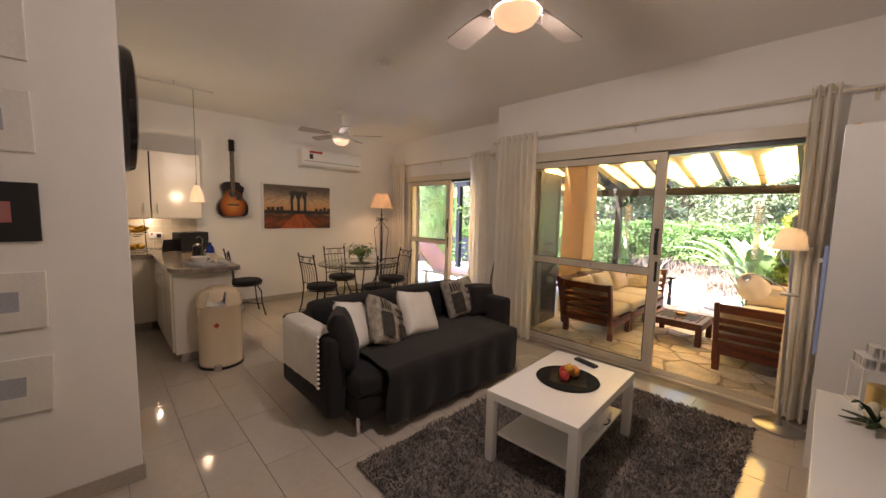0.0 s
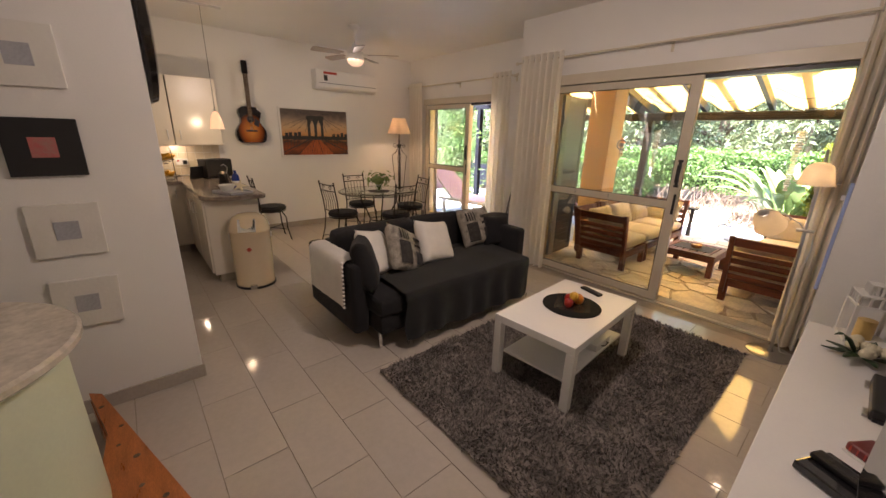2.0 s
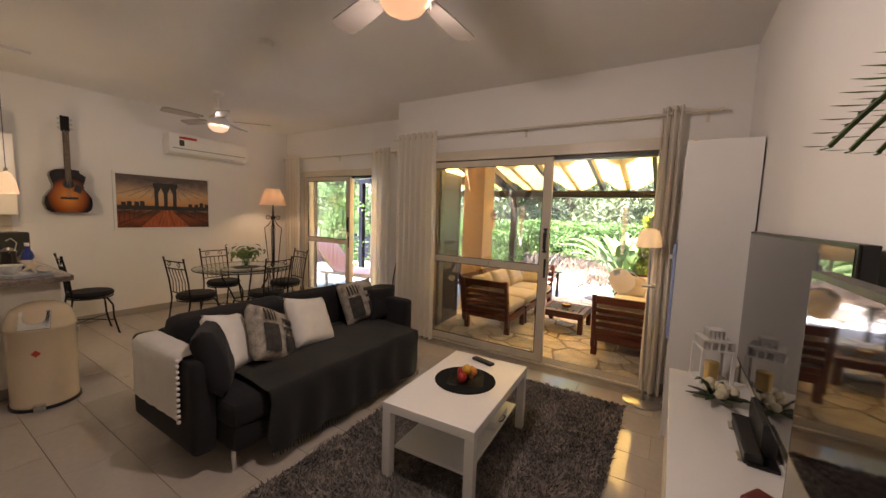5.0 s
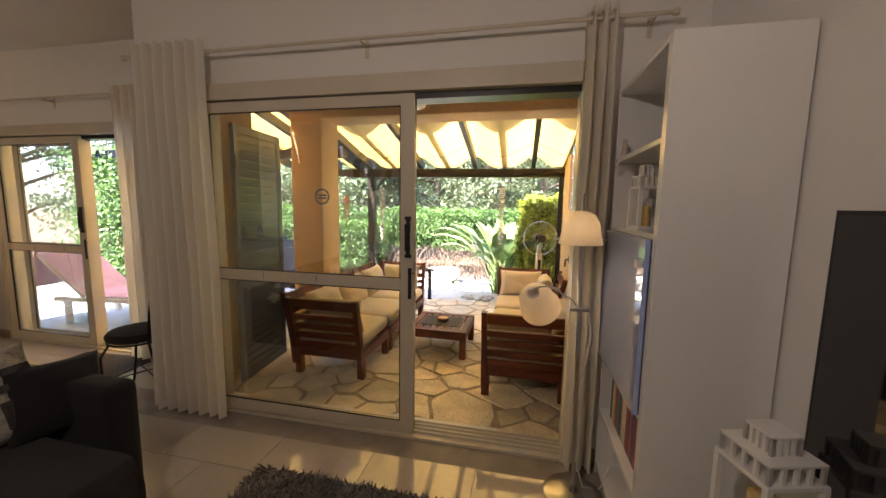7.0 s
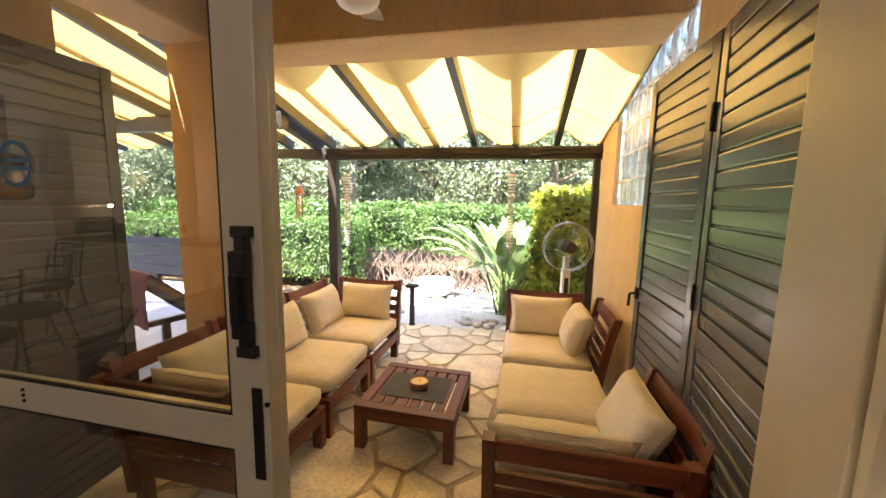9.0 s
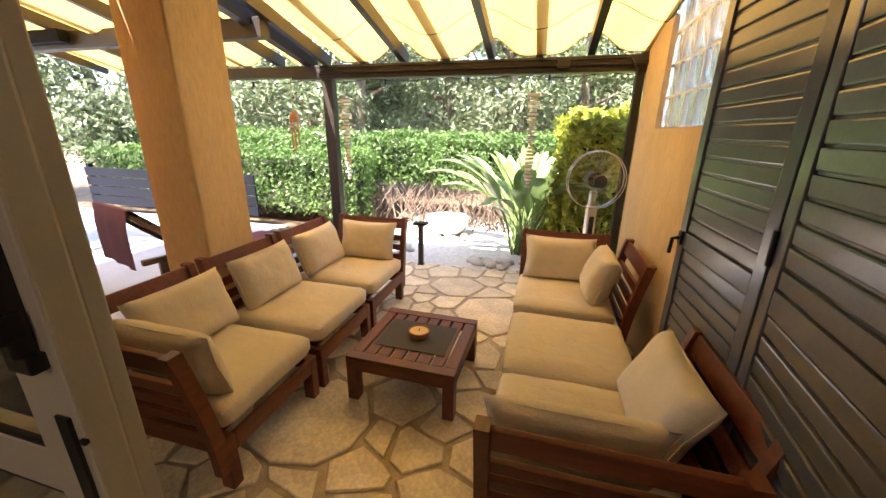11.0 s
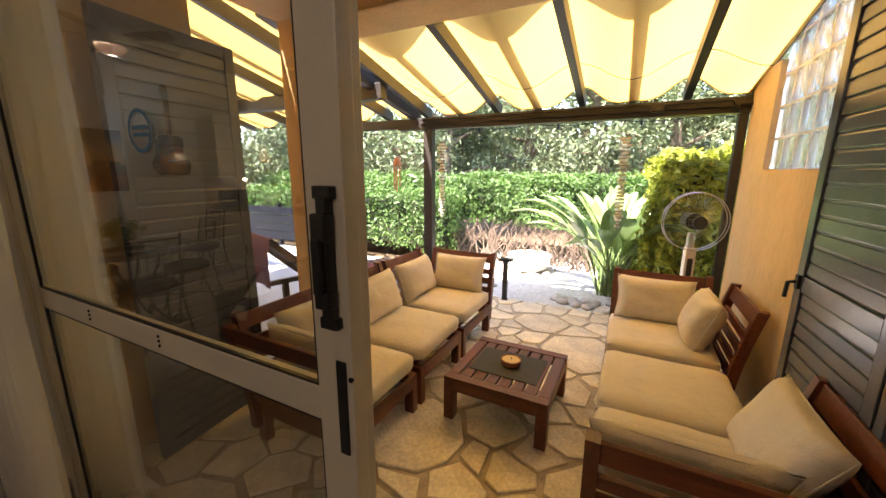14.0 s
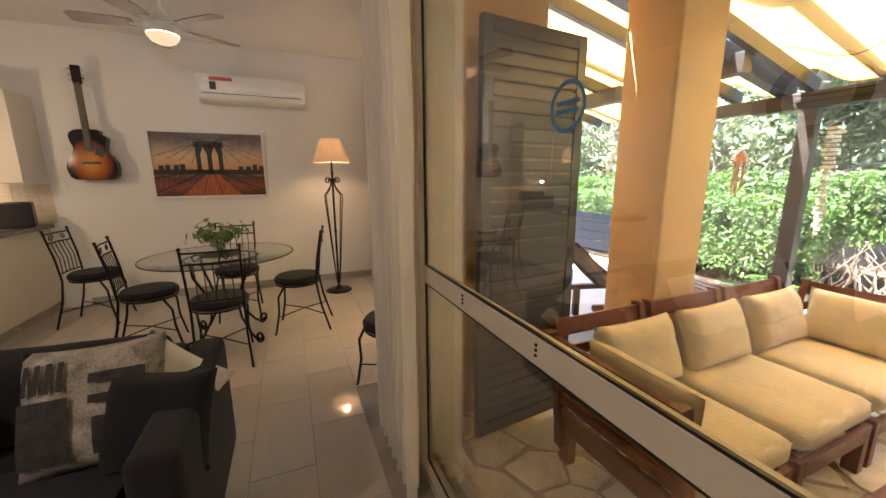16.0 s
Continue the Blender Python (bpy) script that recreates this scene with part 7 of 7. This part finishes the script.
def lantern(at, rz, s, label, slim=1.0):
    l = thing("lantern", at, rz, label, "lantern")
    w, h = 0.065 * s * slim, 0.17 * s
    part("base", B(-w * 1.15, -w * 1.15, 0, w * 1.15, w * 1.15, 0.012 * s, bevel=0.002), "white", l)
    for x in (-1, 1):
        for y in (-1, 1):
            part("corner_post", B(x * w - 0.007 * s, y * w - 0.007 * s, 0.012 * s, x * w + 0.007 * s, y * w + 0.007 * s, h, bevel=0.001), "white", l)
    part("top_plate", B(-w * 1.1, -w * 1.1, h, w * 1.1, w * 1.1, h + 0.01 * s, bevel=0.002), "white", l)
    for a, b, z in ((0.95, 0.95, h + 0.01 * s), (0.5, 0.5, h + 0.055 * s)):
        hh = 0.04 * s
        for k in range(5):
            t = -1 + 2 * k / 4
            for px, py in ((t, -1), (t, 1), (-1, t), (1, t)):
                part("crown_slat", B(px * w * a - 0.004 * s, py * w * b - 0.004 * s, z, px * w * a + 0.004 * s, py * w * b + 0.004 * s, z + hh), "white", l)
        part("crown_cap", B(-w * a * 1.08, -w * a * 1.08, z + hh, w * a * 1.08, w * a * 1.08, z + hh + 0.006 * s, bevel=0.001), "white", l)
    part("candle", cyl(bmesh.new(), (0, 0, 0.012 * s), (0, 0, 0.10 * s), 0.032 * s * slim, seg=20), "wax", l, smooth=True)


lantern((1.29, -1.02, 0.572), 15, 1.15, "white wooden lantern on the television bench")
lantern((1.135, -0.36, 1.366), 10, 1.0, "white wooden lantern with a candle on the bookcase", slim=0.66)


def flowers(at, seed, label):
    f = thing("flower_garland", at, 0, label, "flowers")
    rng = random.Random(seed)
    for k in range(20):
        a = rng.uniform(0, 6.28)
        d = Vector((math.cos(a), math.sin(a), 0)); s = Vector((-d.y, d.x, 0))
        L, up = rng.uniform(0.08, 0.14), rng.uniform(0.0, 0.03) if k else 0.11
        bm = bmesh.new()
        rows = []
        for q in range(5):
            t = q / 4
            p = d * (0.03 + L * t) + Vector((0, 0, 0.02 + up * math.sin(t * 2)))
            w = 0.022 * math.sin(math.pi * (0.1 + 0.88 * t))
            rows.append([bm.verts.new(p - s * w), bm.verts.new(p + Vector((0, 0, 0.004))), bm.verts.new(p + s * w)])
        for A, C in zip(rows, rows[1:]):
            for j in range(2):
                bm.faces.new((A[j], A[j + 1], C[j + 1], C[j]))
        part("leaf", bm, "dark_leaf", f, smooth=True)
    for k in range(9):
        a = rng.uniform(0, 6.28); r = 0.02 + 0.007 * k
        part("tulip", lathe(bmesh.new(), [(0, 0), (0.018, 0.004), (0.025, 0.024), (0.020, 0.042), (0.007, 0.052), (0, 0.048)], 10, m=pose(r * math.cos(a), r * math.sin(a), 0.045, rng.uniform(-50, 50), rng.uniform(-50, 50), 0)), "petal", f, smooth=True)


M["dark_leaf"] = mat("dark_green_leaf", (0.02, 0.05, 0.018), 0.35, var=0.3, scale=8)
M["petal"] = mat("white_petal", (0.72, 0.66, 0.48), 0.6, var=0.08, scale=14)
flowers((1.30, -1.29, 0.572), 5, "white tulips with dark leaves lying on the bench")


M["fern"] = mat("fern_green", (0.12, 0.20, 0.05), 0.5, var=0.25, scale=9, trans=0.3)


def hanging_fern():
    p = thing("hanging_fern", (1.385, -3.29, 1.49), label="green fern with feathery fronds in a wall pot", category="plant")
    part("pot", lathe(bmesh.new(), [(0, 0), (0.05, 0), (0.075, 0.12), (0.08, 0.13), (0.07, 0.13), (0, 0.11)], 20), "white", p, smooth=True)
    part("wall_bracket", B(0.03, -0.02, -0.01, 0.09, 0.02, 0.06, bevel=0.004), "white", p)
    for k in range(9):
        a = math.pi / 2 + 0.25 + (k - 4) * 0.16
        d = Vector((math.cos(a) * 0.75 - 0.28, math.sin(a) * 0.9, 0))
        if d.x > 0.06:
            d.x = 0.06
        sd = Vector((-d.y, d.x, 0)).normalized()
        bm = bmesh.new()
        pts = [d * (0.27 * t) + Vector((0, 0, 0.12 + 0.30 * t - 0.34 * t * t)) for t in np.linspace(0, 1, 34)]
        tube(bm, pts, 0.0025, 4)
        for i, q in enumerate(pts[3:]):
            for sg in (-1, 1):
                L = 0.05 * math.sin(math.pi * (0.2 + 0.75 * i / 31)) + 0.01
                e = q + sd * sg * L * 0.9 + d.normalized() * L * 0.6
                e.x = min(e.x, 0.085)
                w = d.normalized() * 0.0036
                bm.faces.new([bm.verts.new(v) for v in (q - w, q.lerp(e, 0.5) - w, e, q.lerp(e, 0.5) + w)])
        part("frond", bm, "fern", p)


hanging_fern()

# ---- bookcase contents ----
rng_b = random.Random(31)
y = -0.70
cols = [(0.05, 0.09, 0.22), (0.35, 0.06, 0.05), (0.62, 0.58, 0.5), (0.03, 0.03, 0.035), (0.10, 0.22, 0.20), (0.5, 0.33, 0.08)]
for i, c in enumerate(cols):
    M["book%d" % i] = mat("book_cover_%d" % i, c, 0.5, var=0.08, scale=20)
while y < -0.16:
    w, h, d = rng_b.uniform(0.015, 0.035), rng_b.uniform(0.19, 0.26), rng_b.uniform(0.13, 0.19)
    bk = thing("book", (1.11, y + w / 2, 0.381), label="upright paperback book on the bookcase shelf", category="book", group="shelf books")
    part("cover", B(0, -w / 2, 0, d, w / 2, h, bevel=0.001), "book%d" % rng_b.randrange(6), bk)
    part("pages", B(0.004, -w / 2 + 0.002, h - 0.001, d - 0.002, w / 2 - 0.002, h + 0.0005), "white_cloth", bk)
    y += w + 0.002
for at, s, lab in (((1.20, -0.52, 1.696), 1.0, "tall cobalt blue glass vase on the bookcase"), ((1.20, -0.53, 1.366), 0.95, "cobalt blue glass bottle behind the lantern")):
    v = thing("blue_vase", at, label=lab, category="vase")
    part("glass_body", lathe(bmesh.new(), [(0, 0), (0.045 * s, 0), (0.055 * s, 0.06 * s), (0.045 * s, 0.16 * s), (0.02 * s, 0.21 * s), (0.018 * s, 0.27 * s), (0.026 * s, 0.29 * s), (0.02 * s, 0.29 * s), (0.012 * s, 0.2 * s), (0, 0.1 * s)], 24), "blue", v, smooth=True)
fg = thing("shelf_figurine", (1.085, -0.17, 1.696), label="small pale sitting figurine at the shelf edge", category="figurine")
bm = bmesh.new()
lathe(bm, [(0, 0), (0.012, 0), (0.015, 0.02), (0.011, 0.045), (0.007, 0.055), (0.011, 0.066), (0.008, 0.08), (0, 0.083)], 14)
cyl(bm, (-0.01, -0.008, 0.01), (-0.035, -0.008, -0.05), 0.004, seg=8)
cyl(bm, (-0.01, 0.008, 0.01), (-0.035, 0.008, -0.05), 0.004, seg=8)
ob = part("figurine_body", bm, "marble", None, smooth=True)
ob.parent = fg
tb = thing("toy_blocks", (1.12, -0.45, 2.02), label="small coloured wooden ornament on top of the bookcase", category="ornament")
for k, m_ in enumerate(("fruit_y", "fruit_o", "leaf_y")):
    part("block", B(-0.015, -0.06 + 0.04 * k, 0, 0.015, -0.025 + 0.04 * k, 0.045, bevel=0.004), m_, tb)

# ---- entrance: round counter, pine step ----
rcn = thing("round_counter", (-0.477, -4.48, 0), label="pale green counter end with a round marble top", category="counter")
part("panel", lathe(bmesh.new(), [(0, 0), (0.40, 0), (0.40, 0.865), (0, 0.865)], 44), "mint", rcn, smooth=True)
part("marble_top", lathe(bmesh.new(), [(0, 0.866), (0.445, 0.866), (0.455, 0.875), (0.455, 0.893), (0.445, 0.903), (0, 0.903)], 56), "marble", rcn, smooth=True)
part("counter_run", B(-0.60, -0.75, 0, 0.05, -0.30, 0.865), "mint", rcn)
st = thing("pine_step", (-0.80, -4.05, 0), label="lacquered knotty pine step beside the counter", category="step")
part("tread", prism(bmesh.new(), [(-0.52, -0.13), (-0.475, -0.077), (0.52, 0.205), (0.66, 0.22), (0.60, -0.05), (0.34, -0.08), (-0.10, -0.05)], 0.135, 0.17, inset=0.004), "pine", st)
part("riser", prism(bmesh.new(), [(-0.50, -0.13), (-0.46, -0.09), (0.52, 0.185), (0.62, 0.19), (0.57, -0.05), (0.34, -0.08), (-0.10, -0.06)], 0.0, 0.135), "pine", st)
for kx, ky, kr in ((-0.34, -0.075, 0.012), (-0.12, 0.0, 0.010), (0.02, -0.01, 0.009), (0.14, 0.05, 0.013), (0.33, 0.06, 0.010), (0.44, 0.13, 0.012)):
    part("knot", cyl(bmesh.new(), (kx, ky, 0.1702), (kx, ky, 0.1712), kr, kr * 0.9, seg=12), "bark", st)

# ---- kitchen counter things ----
KZ = 0.92
ty = thing("serving_tray", (-3.12, -3.02, KZ), 20, "pale blue serving tray on the peninsula", "tray")
part("tray", B(-0.16, -0.12, 0, 0.16, 0.12, 0.008, bevel=0.003), "deck", ty)
for a, b, c, d in ((-0.16, -0.12, 0.16, -0.11), (-0.16, 0.11, 0.16, 0.12), (-0.16, -0.11, -0.15, 0.11), (0.15, -0.11, 0.16, 0.11)):
    part("tray_edge", B(a, b, 0.008, c, d, 0.022, bevel=0.002), "deck", ty)
bw = thing("white_bowl", (-3.16, -3.06, KZ + 0.008), label="white porcelain bowl on the serving tray", category="bowl")
part("bowl", lathe(bmesh.new(), [(0, 0), (0.035, 0), (0.06, 0.03), (0.075, 0.07), (0.072, 0.07), (0.055, 0.03), (0, 0.012)], 24), "white", bw, smooth=True)
sf = thing("starfish", (-3.07, -2.96, KZ + 0.009), 15, "white starfish ornament leaning on the tray", "ornament")
bm = bmesh.new()
poly = [((0.075 if k % 2 == 0 else 0.026) * math.cos(math.pi * k / 5), (0.075 if k % 2 == 0 else 0.026) * math.sin(math.pi * k / 5)) for k in range(10)]
prism(bm, poly, -0.008, 0.010, inset=0.006)
bmesh.ops.transform(bm, matrix=pose(0, 0, 0.062, 70, 0, 70), verts=bm.verts)
part("star", bm, "petal", sf)
bt = thing("blue_bottle", (-3.36, -2.93, KZ), label="blue bottle with a white cap on the worktop", category="bottle")
part("glass_body", lathe(bmesh.new(), [(0, 0), (0.036, 0), (0.038, 0.12), (0.03, 0.15), (0.014, 0.175), (0.014, 0.20), (0, 0.20)], 20), "blue", bt, smooth=True)
part("bottle_cap", cyl(bmesh.new(), (0, 0, 0.20), (0, 0, 0.225), 0.015, seg=14), "white", bt)
part("bottle_label", lathe(bmesh.new(), [(0.039, 0.04), (0.039, 0.09)], 20), "white", bt)
tp = thing("black_tablet", (-4.55, -3.12, KZ), -55, "black tablet with a lit clock screen leaning back", "tablet")
part("case", B(-0.12, -0.01, 0.0, 0.12, 0.004, 0.16, bevel=0.004, m=pose(0, 0, 0.002, -14, 0, 0)), "black", tp)
part("display", B(-0.105, -0.0125, 0.02, 0.105, -0.0105, 0.14, m=pose(0, 0, 0.002, -14, 0, 0)), "screen", tp)
mw = thing("black_toaster", (-4.62, -2.90, KZ), -70, "black kitchen appliance against the splashback", "toaster")
part("body", B(-0.17, -0.10, 0.008, 0.17, 0.10, 0.24, bevel=0.014), "black", mw)
part("front_panel", B(-0.15, -0.106, 0.03, 0.10, -0.1005, 0.21, bevel=0.002), "screen", mw)
for x in (-0.12, 0.12):
    for yy in (-0.07, 0.07):
        part("rubber_foot", cyl(bmesh.new(), (x, yy, 0), (x, yy, 0.01), 0.012, seg=10), "slate", mw)
cp = thing("black_coffee_pot", (-3.72, -2.98, KZ), label="small black coffee maker on the peninsula", category="coffee maker")
part("body", lathe(bmesh.new(), [(0, 0), (0.05, 0), (0.055, 0.02), (0.045, 0.10), (0.05, 0.13), (0.02, 0.16), (0, 0.165)], 18), "black", cp, smooth=True)
part("handle", tube(bmesh.new(), [(0.045, 0, 0.12), (0.09, 0, 0.12), (0.09, 0, 0.04), (0.05, 0, 0.03)], 0.007, 6), "black", cp)
part("spout_tube", tube(bmesh.new(), [(0, 0.03, 0.1), (0.0, 0.05, 0.2), (0, 0.02, 0.24), (0, -0.01, 0.22)], 0.004, 6), "steel", cp)


def fruit_stand():
    f = thing("fruit_stand", (-4.30, -3.46, KZ), label="two tier wire fruit stand full of bananas", category="fruit stand")
    part("pole", cyl(bmesh.new(), (0.10, 0.08, 0), (0.08, 0.07, 0.40), 0.004, seg=6), "iron", f)
    for z, r in ((0.07, 0.13), (0.26, 0.10)):
        for q in range(3):
            part("wire_ring", tube(bmesh.new(), [((r - 0.03 * q) * math.cos(a), (r - 0.03 * q) * math.sin(a), z - 0.022 * q) for a in np.linspace(0, 6.283, 25)[:-1]], 0.0025, 4, closed=True), "iron", f)
        rng = random.Random(int(z * 100))
        for k in range(7):
            a, tilt = rng.uniform(0, 6.28), rng.uniform(0.01, 0.05)
            c = Vector((rng.uniform(-0.05, 0.05), rng.uniform(-0.05, 0.05), z + 0.01 + rng.uniform(0, 0.05)))
            d = Vector((math.cos(a), math.sin(a), 0))
            part("banana", tube(bmesh.new(), [c - d * 0.08 + Vector((0, 0, 0.03)), c - d * 0.045 + Vector((0, 0, 0.006)), c, c + d * 0.045 + Vector((0, 0, 0.006)), c + d * 0.08 + Vector((0, 0, 0.03))], [0.006, 0.017, 0.020, 0.017, 0.006], 8), "fruit_y", f, smooth=True)


fruit_stand()
sk = thing("wall_socket", (XW, -2.66, 1.30), label="white plastic switch plate beside the guitar", category="switch")
part("plate", B(0, -0.04, -0.06, 0.009, 0.04, 0.06, bevel=0.003), "white", sk)
part("rocker", B(0.009, -0.018, -0.03, 0.013, 0.018, 0.03, bevel=0.002), "white", sk)
so = thing("double_socket", (XW + 0.008, -3.22, 1.10), label="double white socket on the splashback", category="socket")
part("plate", B(0, -0.07, -0.04, 0.008, 0.07, 0.04, bevel=0.003), "white", so)
part("red_switch", B(0.008, -0.05, 0.005, 0.012, -0.03, 0.025), "red", so)
part("plug", B(0.008, 0.01, -0.03, 0.045, 0.055, 0.02, bevel=0.005), "black", so)

# ---- dining table plant, door mat ----
tpn = thing("table_plant", (-3.48, -1.08, 0.743), label="small green plant with white flowers in a glass", category="plant")
vs = part("glass_pot", lathe(bmesh.new(), [(0, 0), (0.04, 0), (0.05, 0.10), (0.047, 0.10), (0.038, 0.006), (0, 0.006)], 20), "clear", tpn, smooth=True)
rp = np.random.default_rng(5)
q = rp.normal(0, 1, (170, 3)) * (0.09, 0.09, 0.045) + (0, 0, 0.17)
leaf_mesh("leaves", q, q - np.array((0, 0, 0.1)), 0.035, "blade", tpn, 5)
bm = bmesh.new()
for k in range(14):
    a = 2 * math.pi * k / 14
    tube(bm, [(0.01 * math.cos(a), 0.01 * math.sin(a), 0.02), (0.05 * math.cos(a), 0.05 * math.sin(a), 0.14), (0.10 * math.cos(a), 0.10 * math.sin(a), 0.18)], 0.002, 4)
part("stalk", bm, "leaf", tpn)
for k in range(4):
    a = 1.3 * k
    part("blossom", lathe(bmesh.new(), [(0, 0), (0.022, 0.004), (0.026, 0.018), (0.008, 0.012), (0, 0.014)], 12, (0.09 * math.cos(a), 0.09 * math.sin(a), 0.20)), "petal", tpn, smooth=True)
dmt = thing("table_mat", (-3.48, -1.08, 0.7422), label="dark placemat under the plant on the glass table", category="place mat")
part("mat", lathe(bmesh.new(), [(0, 0.0), (0.15, 0.0), (0.15, 0.0008), (0, 0.0008)], 32), "slate", dmt)
dm = thing("door_mat", (-3.0, 0.30, 0), 4, "dark coir door mat inside the small door", "door mat")
part("mat", B(-0.38, -0.22, 0, 0.38, 0.22, 0.014, bevel=0.004), "slate", dm)
part("mat_border", B(-0.34, -0.18, 0.0145, 0.34, 0.18, 0.017, bevel=0.001), "ink", dm)

# ---- pieces of floors and paving ----
setting("floor", box(B(XW - 0.2, YB - 0.2, -0.12, XE + 0.2, 0.02, -0.004), XW - 0.2, 0.02, -0.12, -1.80, 0.82, -0.004), "grout", "glossy beige porcelain tile floor with thin joints", "floor")
floor = bpy.data.objects["floor"]
TX, TY = 0.598, 0.293
tile_mesh = mesh_of(B(0.0015, 0.0015, -0.006, TX - 0.0015, TY - 0.0015, 0.0, bevel=0.001, seg=1), "tile")
far = bmesh.new()
count = 0
for j in range(-10, 16):
    y = -3.43 + TY * j
    if y > 0.55 or y < YB:
        continue
    for i in range(-8, 7):
        x = -1.37 + TX * i + (0.299 if j % 2 else 0.0)
        if x < XW - 0.3 or x > XE:
            continue
        if y + TY > 0.03 and x + TX > -1.78:
            continue
        near = -2.9 < x < 1.2 and y > -4.6 and y < 0.0
        if near and count < 290:
            share("tile", tile_mesh, floor, Matrix.Translation((x, y, 0)))
            count += 1
        else:
            box(far, x + 0.0015, y + 0.0015, -0.006, x + TX - 0.0015, y + TY - 0.0015, 0.0)
rest = part("outer_tiles", far, "tile", floor)
rest["kind"] = "stuff"


def clip(poly, p, n):
    out = []
    for k in range(len(poly)):
        a, b = poly[k], poly[(k + 1) % len(poly)]
        da, db = (a[0] - p[0]) * n[0] + (a[1] - p[1]) * n[1], (b[0] - p[0]) * n[0] + (b[1] - p[1]) * n[1]
        if da <= 0:
            out.append(a)
        if da * db < 0:
            t = da / (da - db)
            out.append((a[0] + t * (b[0] - a[0]), a[1] + t * (b[1] - a[1])))
    return out


def paving():
    x0, x1, y0, y1 = -1.74, 1.17, 0.03, 3.42
    pav = setting("pavement", B(x0, y0, -0.1, x1, y1, -0.012), "mortar", "crazy paving of irregular honey coloured flagstones", "pavement")
    rng = random.Random(17)
    pts = []
    for tries in range(6000):
        p = (rng.uniform(x0 - 0.2, x1 + 0.2), rng.uniform(y0 - 0.2, y1 + 0.2), rng.choice((0.12, 0.18, 0.24, 0.30)) if tries < 2500 else 0.10)
        if all((p[0] - q[0]) ** 2 + (p[1] - q[1]) ** 2 > (p[2] + q[2]) ** 2 * 0.72 for q in pts):
            pts.append(p)
    for k, p in enumerate(pts):
        poly = [(x0, y0), (x1, y0), (x1, y1), (x0, y1)]
        for q in pts:
            if q is p:
                continue
            d = math.hypot(q[0] - p[0], q[1] - p[1])
            if d > 1.2:
                continue
            n = ((q[0] - p[0]) / d, (q[1] - p[1]) / d)
            g = 0.012
            t = 0.5 + (p[2] ** 2 - q[2] ** 2) / (2 * d * d)
            turn = 0.36 * math.sin((p[0] + q[0]) * 37.0 + (p[1] + q[1]) * 53.0)
            n = (n[0] * math.cos(turn) - n[1] * math.sin(turn), n[0] * math.sin(turn) + n[1] * math.cos(turn))
            poly = clip(poly, (p[0] + (q[0] - p[0]) * t - n[0] * g, p[1] + (q[1] - p[1]) * t - n[1] * g), n)
            if len(poly) < 3:
                break
        if len(poly) < 3:
            continue
        # roughen the outline
        fine = []
        for i in range(len(poly)):
            a, b = poly[i], poly[(i + 1) % len(poly)]
            L = math.hypot(b[0] - a[0], b[1] - a[1])
            m = max(int(L / 0.09), 1)
            for s in range(m):
                t = (s + (0.12 if s == 0 and m > 1 else 0)) / m
                j = 0.006
                fine.append((a[0] + t * (b[0] - a[0]) + rng.uniform(-j, j), a[1] + t * (b[1] - a[1]) + rng.uniform(-j, j)))
        cx, cy = sum(v[0] for v in fine) / len(fine), sum(v[1] for v in fine) / len(fine)
        if len(fine) < 3:
            continue
        bm = prism(bmesh.new(), [(a - cx, b - cy) for a, b in fine], -0.03, rng.uniform(-0.003, 0.003), inset=0.005)
        part("flagstone", bm, "stone", pav, at=(cx, cy, 0))


paving()


def pile():
    """Shaggy tufts of the rug, one mesh."""
    rng = np.random.default_rng(8)
    n = 30000
    x, y = rng.uniform(-0.765, 0.775, n), rng.uniform(-1.135, 1.145, n)
    h = rng.uniform(0.012, 0.030, n)
    a = rng.uniform(0, 2 * math.pi, n)
    w = 0.0075
    lean = np.array([[noise.noise(Vector((u * 6, v * 6, 0))), noise.noise(Vector((u * 6, v * 6, 9)))] for u, v in zip(x, y)]) * 0.035 + rng.normal(0, 0.014, (n, 2))
    dx, dy = np.cos(a) * w, np.sin(a) * w
    base = np.stack([x, y, np.full(n, 0.014)], 1)
    p0 = base + np.stack([dx, dy, 0 * dx], 1)
    p1 = base + np.stack([-dx * 0.5 - dy * 0.8, -dy * 0.5 + dx * 0.8, 0 * dx], 1)
    p2 = base + np.stack([-dx * 0.5 + dy * 0.8, -dy * 0.5 - dx * 0.8, 0 * dx], 1)
    tip = base + np.stack([lean[:, 0], lean[:, 1], h], 1)
    verts = np.stack([p0, p1, p2, tip], 1).reshape(-1, 3)
    i = np.arange(n)[:, None] * 4
    f = np.concatenate([np.concatenate([i, i + 1, i + 3], 1), np.concatenate([i + 1, i + 2, i + 3], 1), np.concatenate([i + 2, i, i + 3], 1)], 0)
    me = bpy.data.meshes.new("pile")
    me.from_pydata(verts.tolist(), [], f.tolist())
    me.materials.append(M["rug"])
    o = new("pile", me)
    o.parent = rug
    o["kind"] = "stuff"


pile()
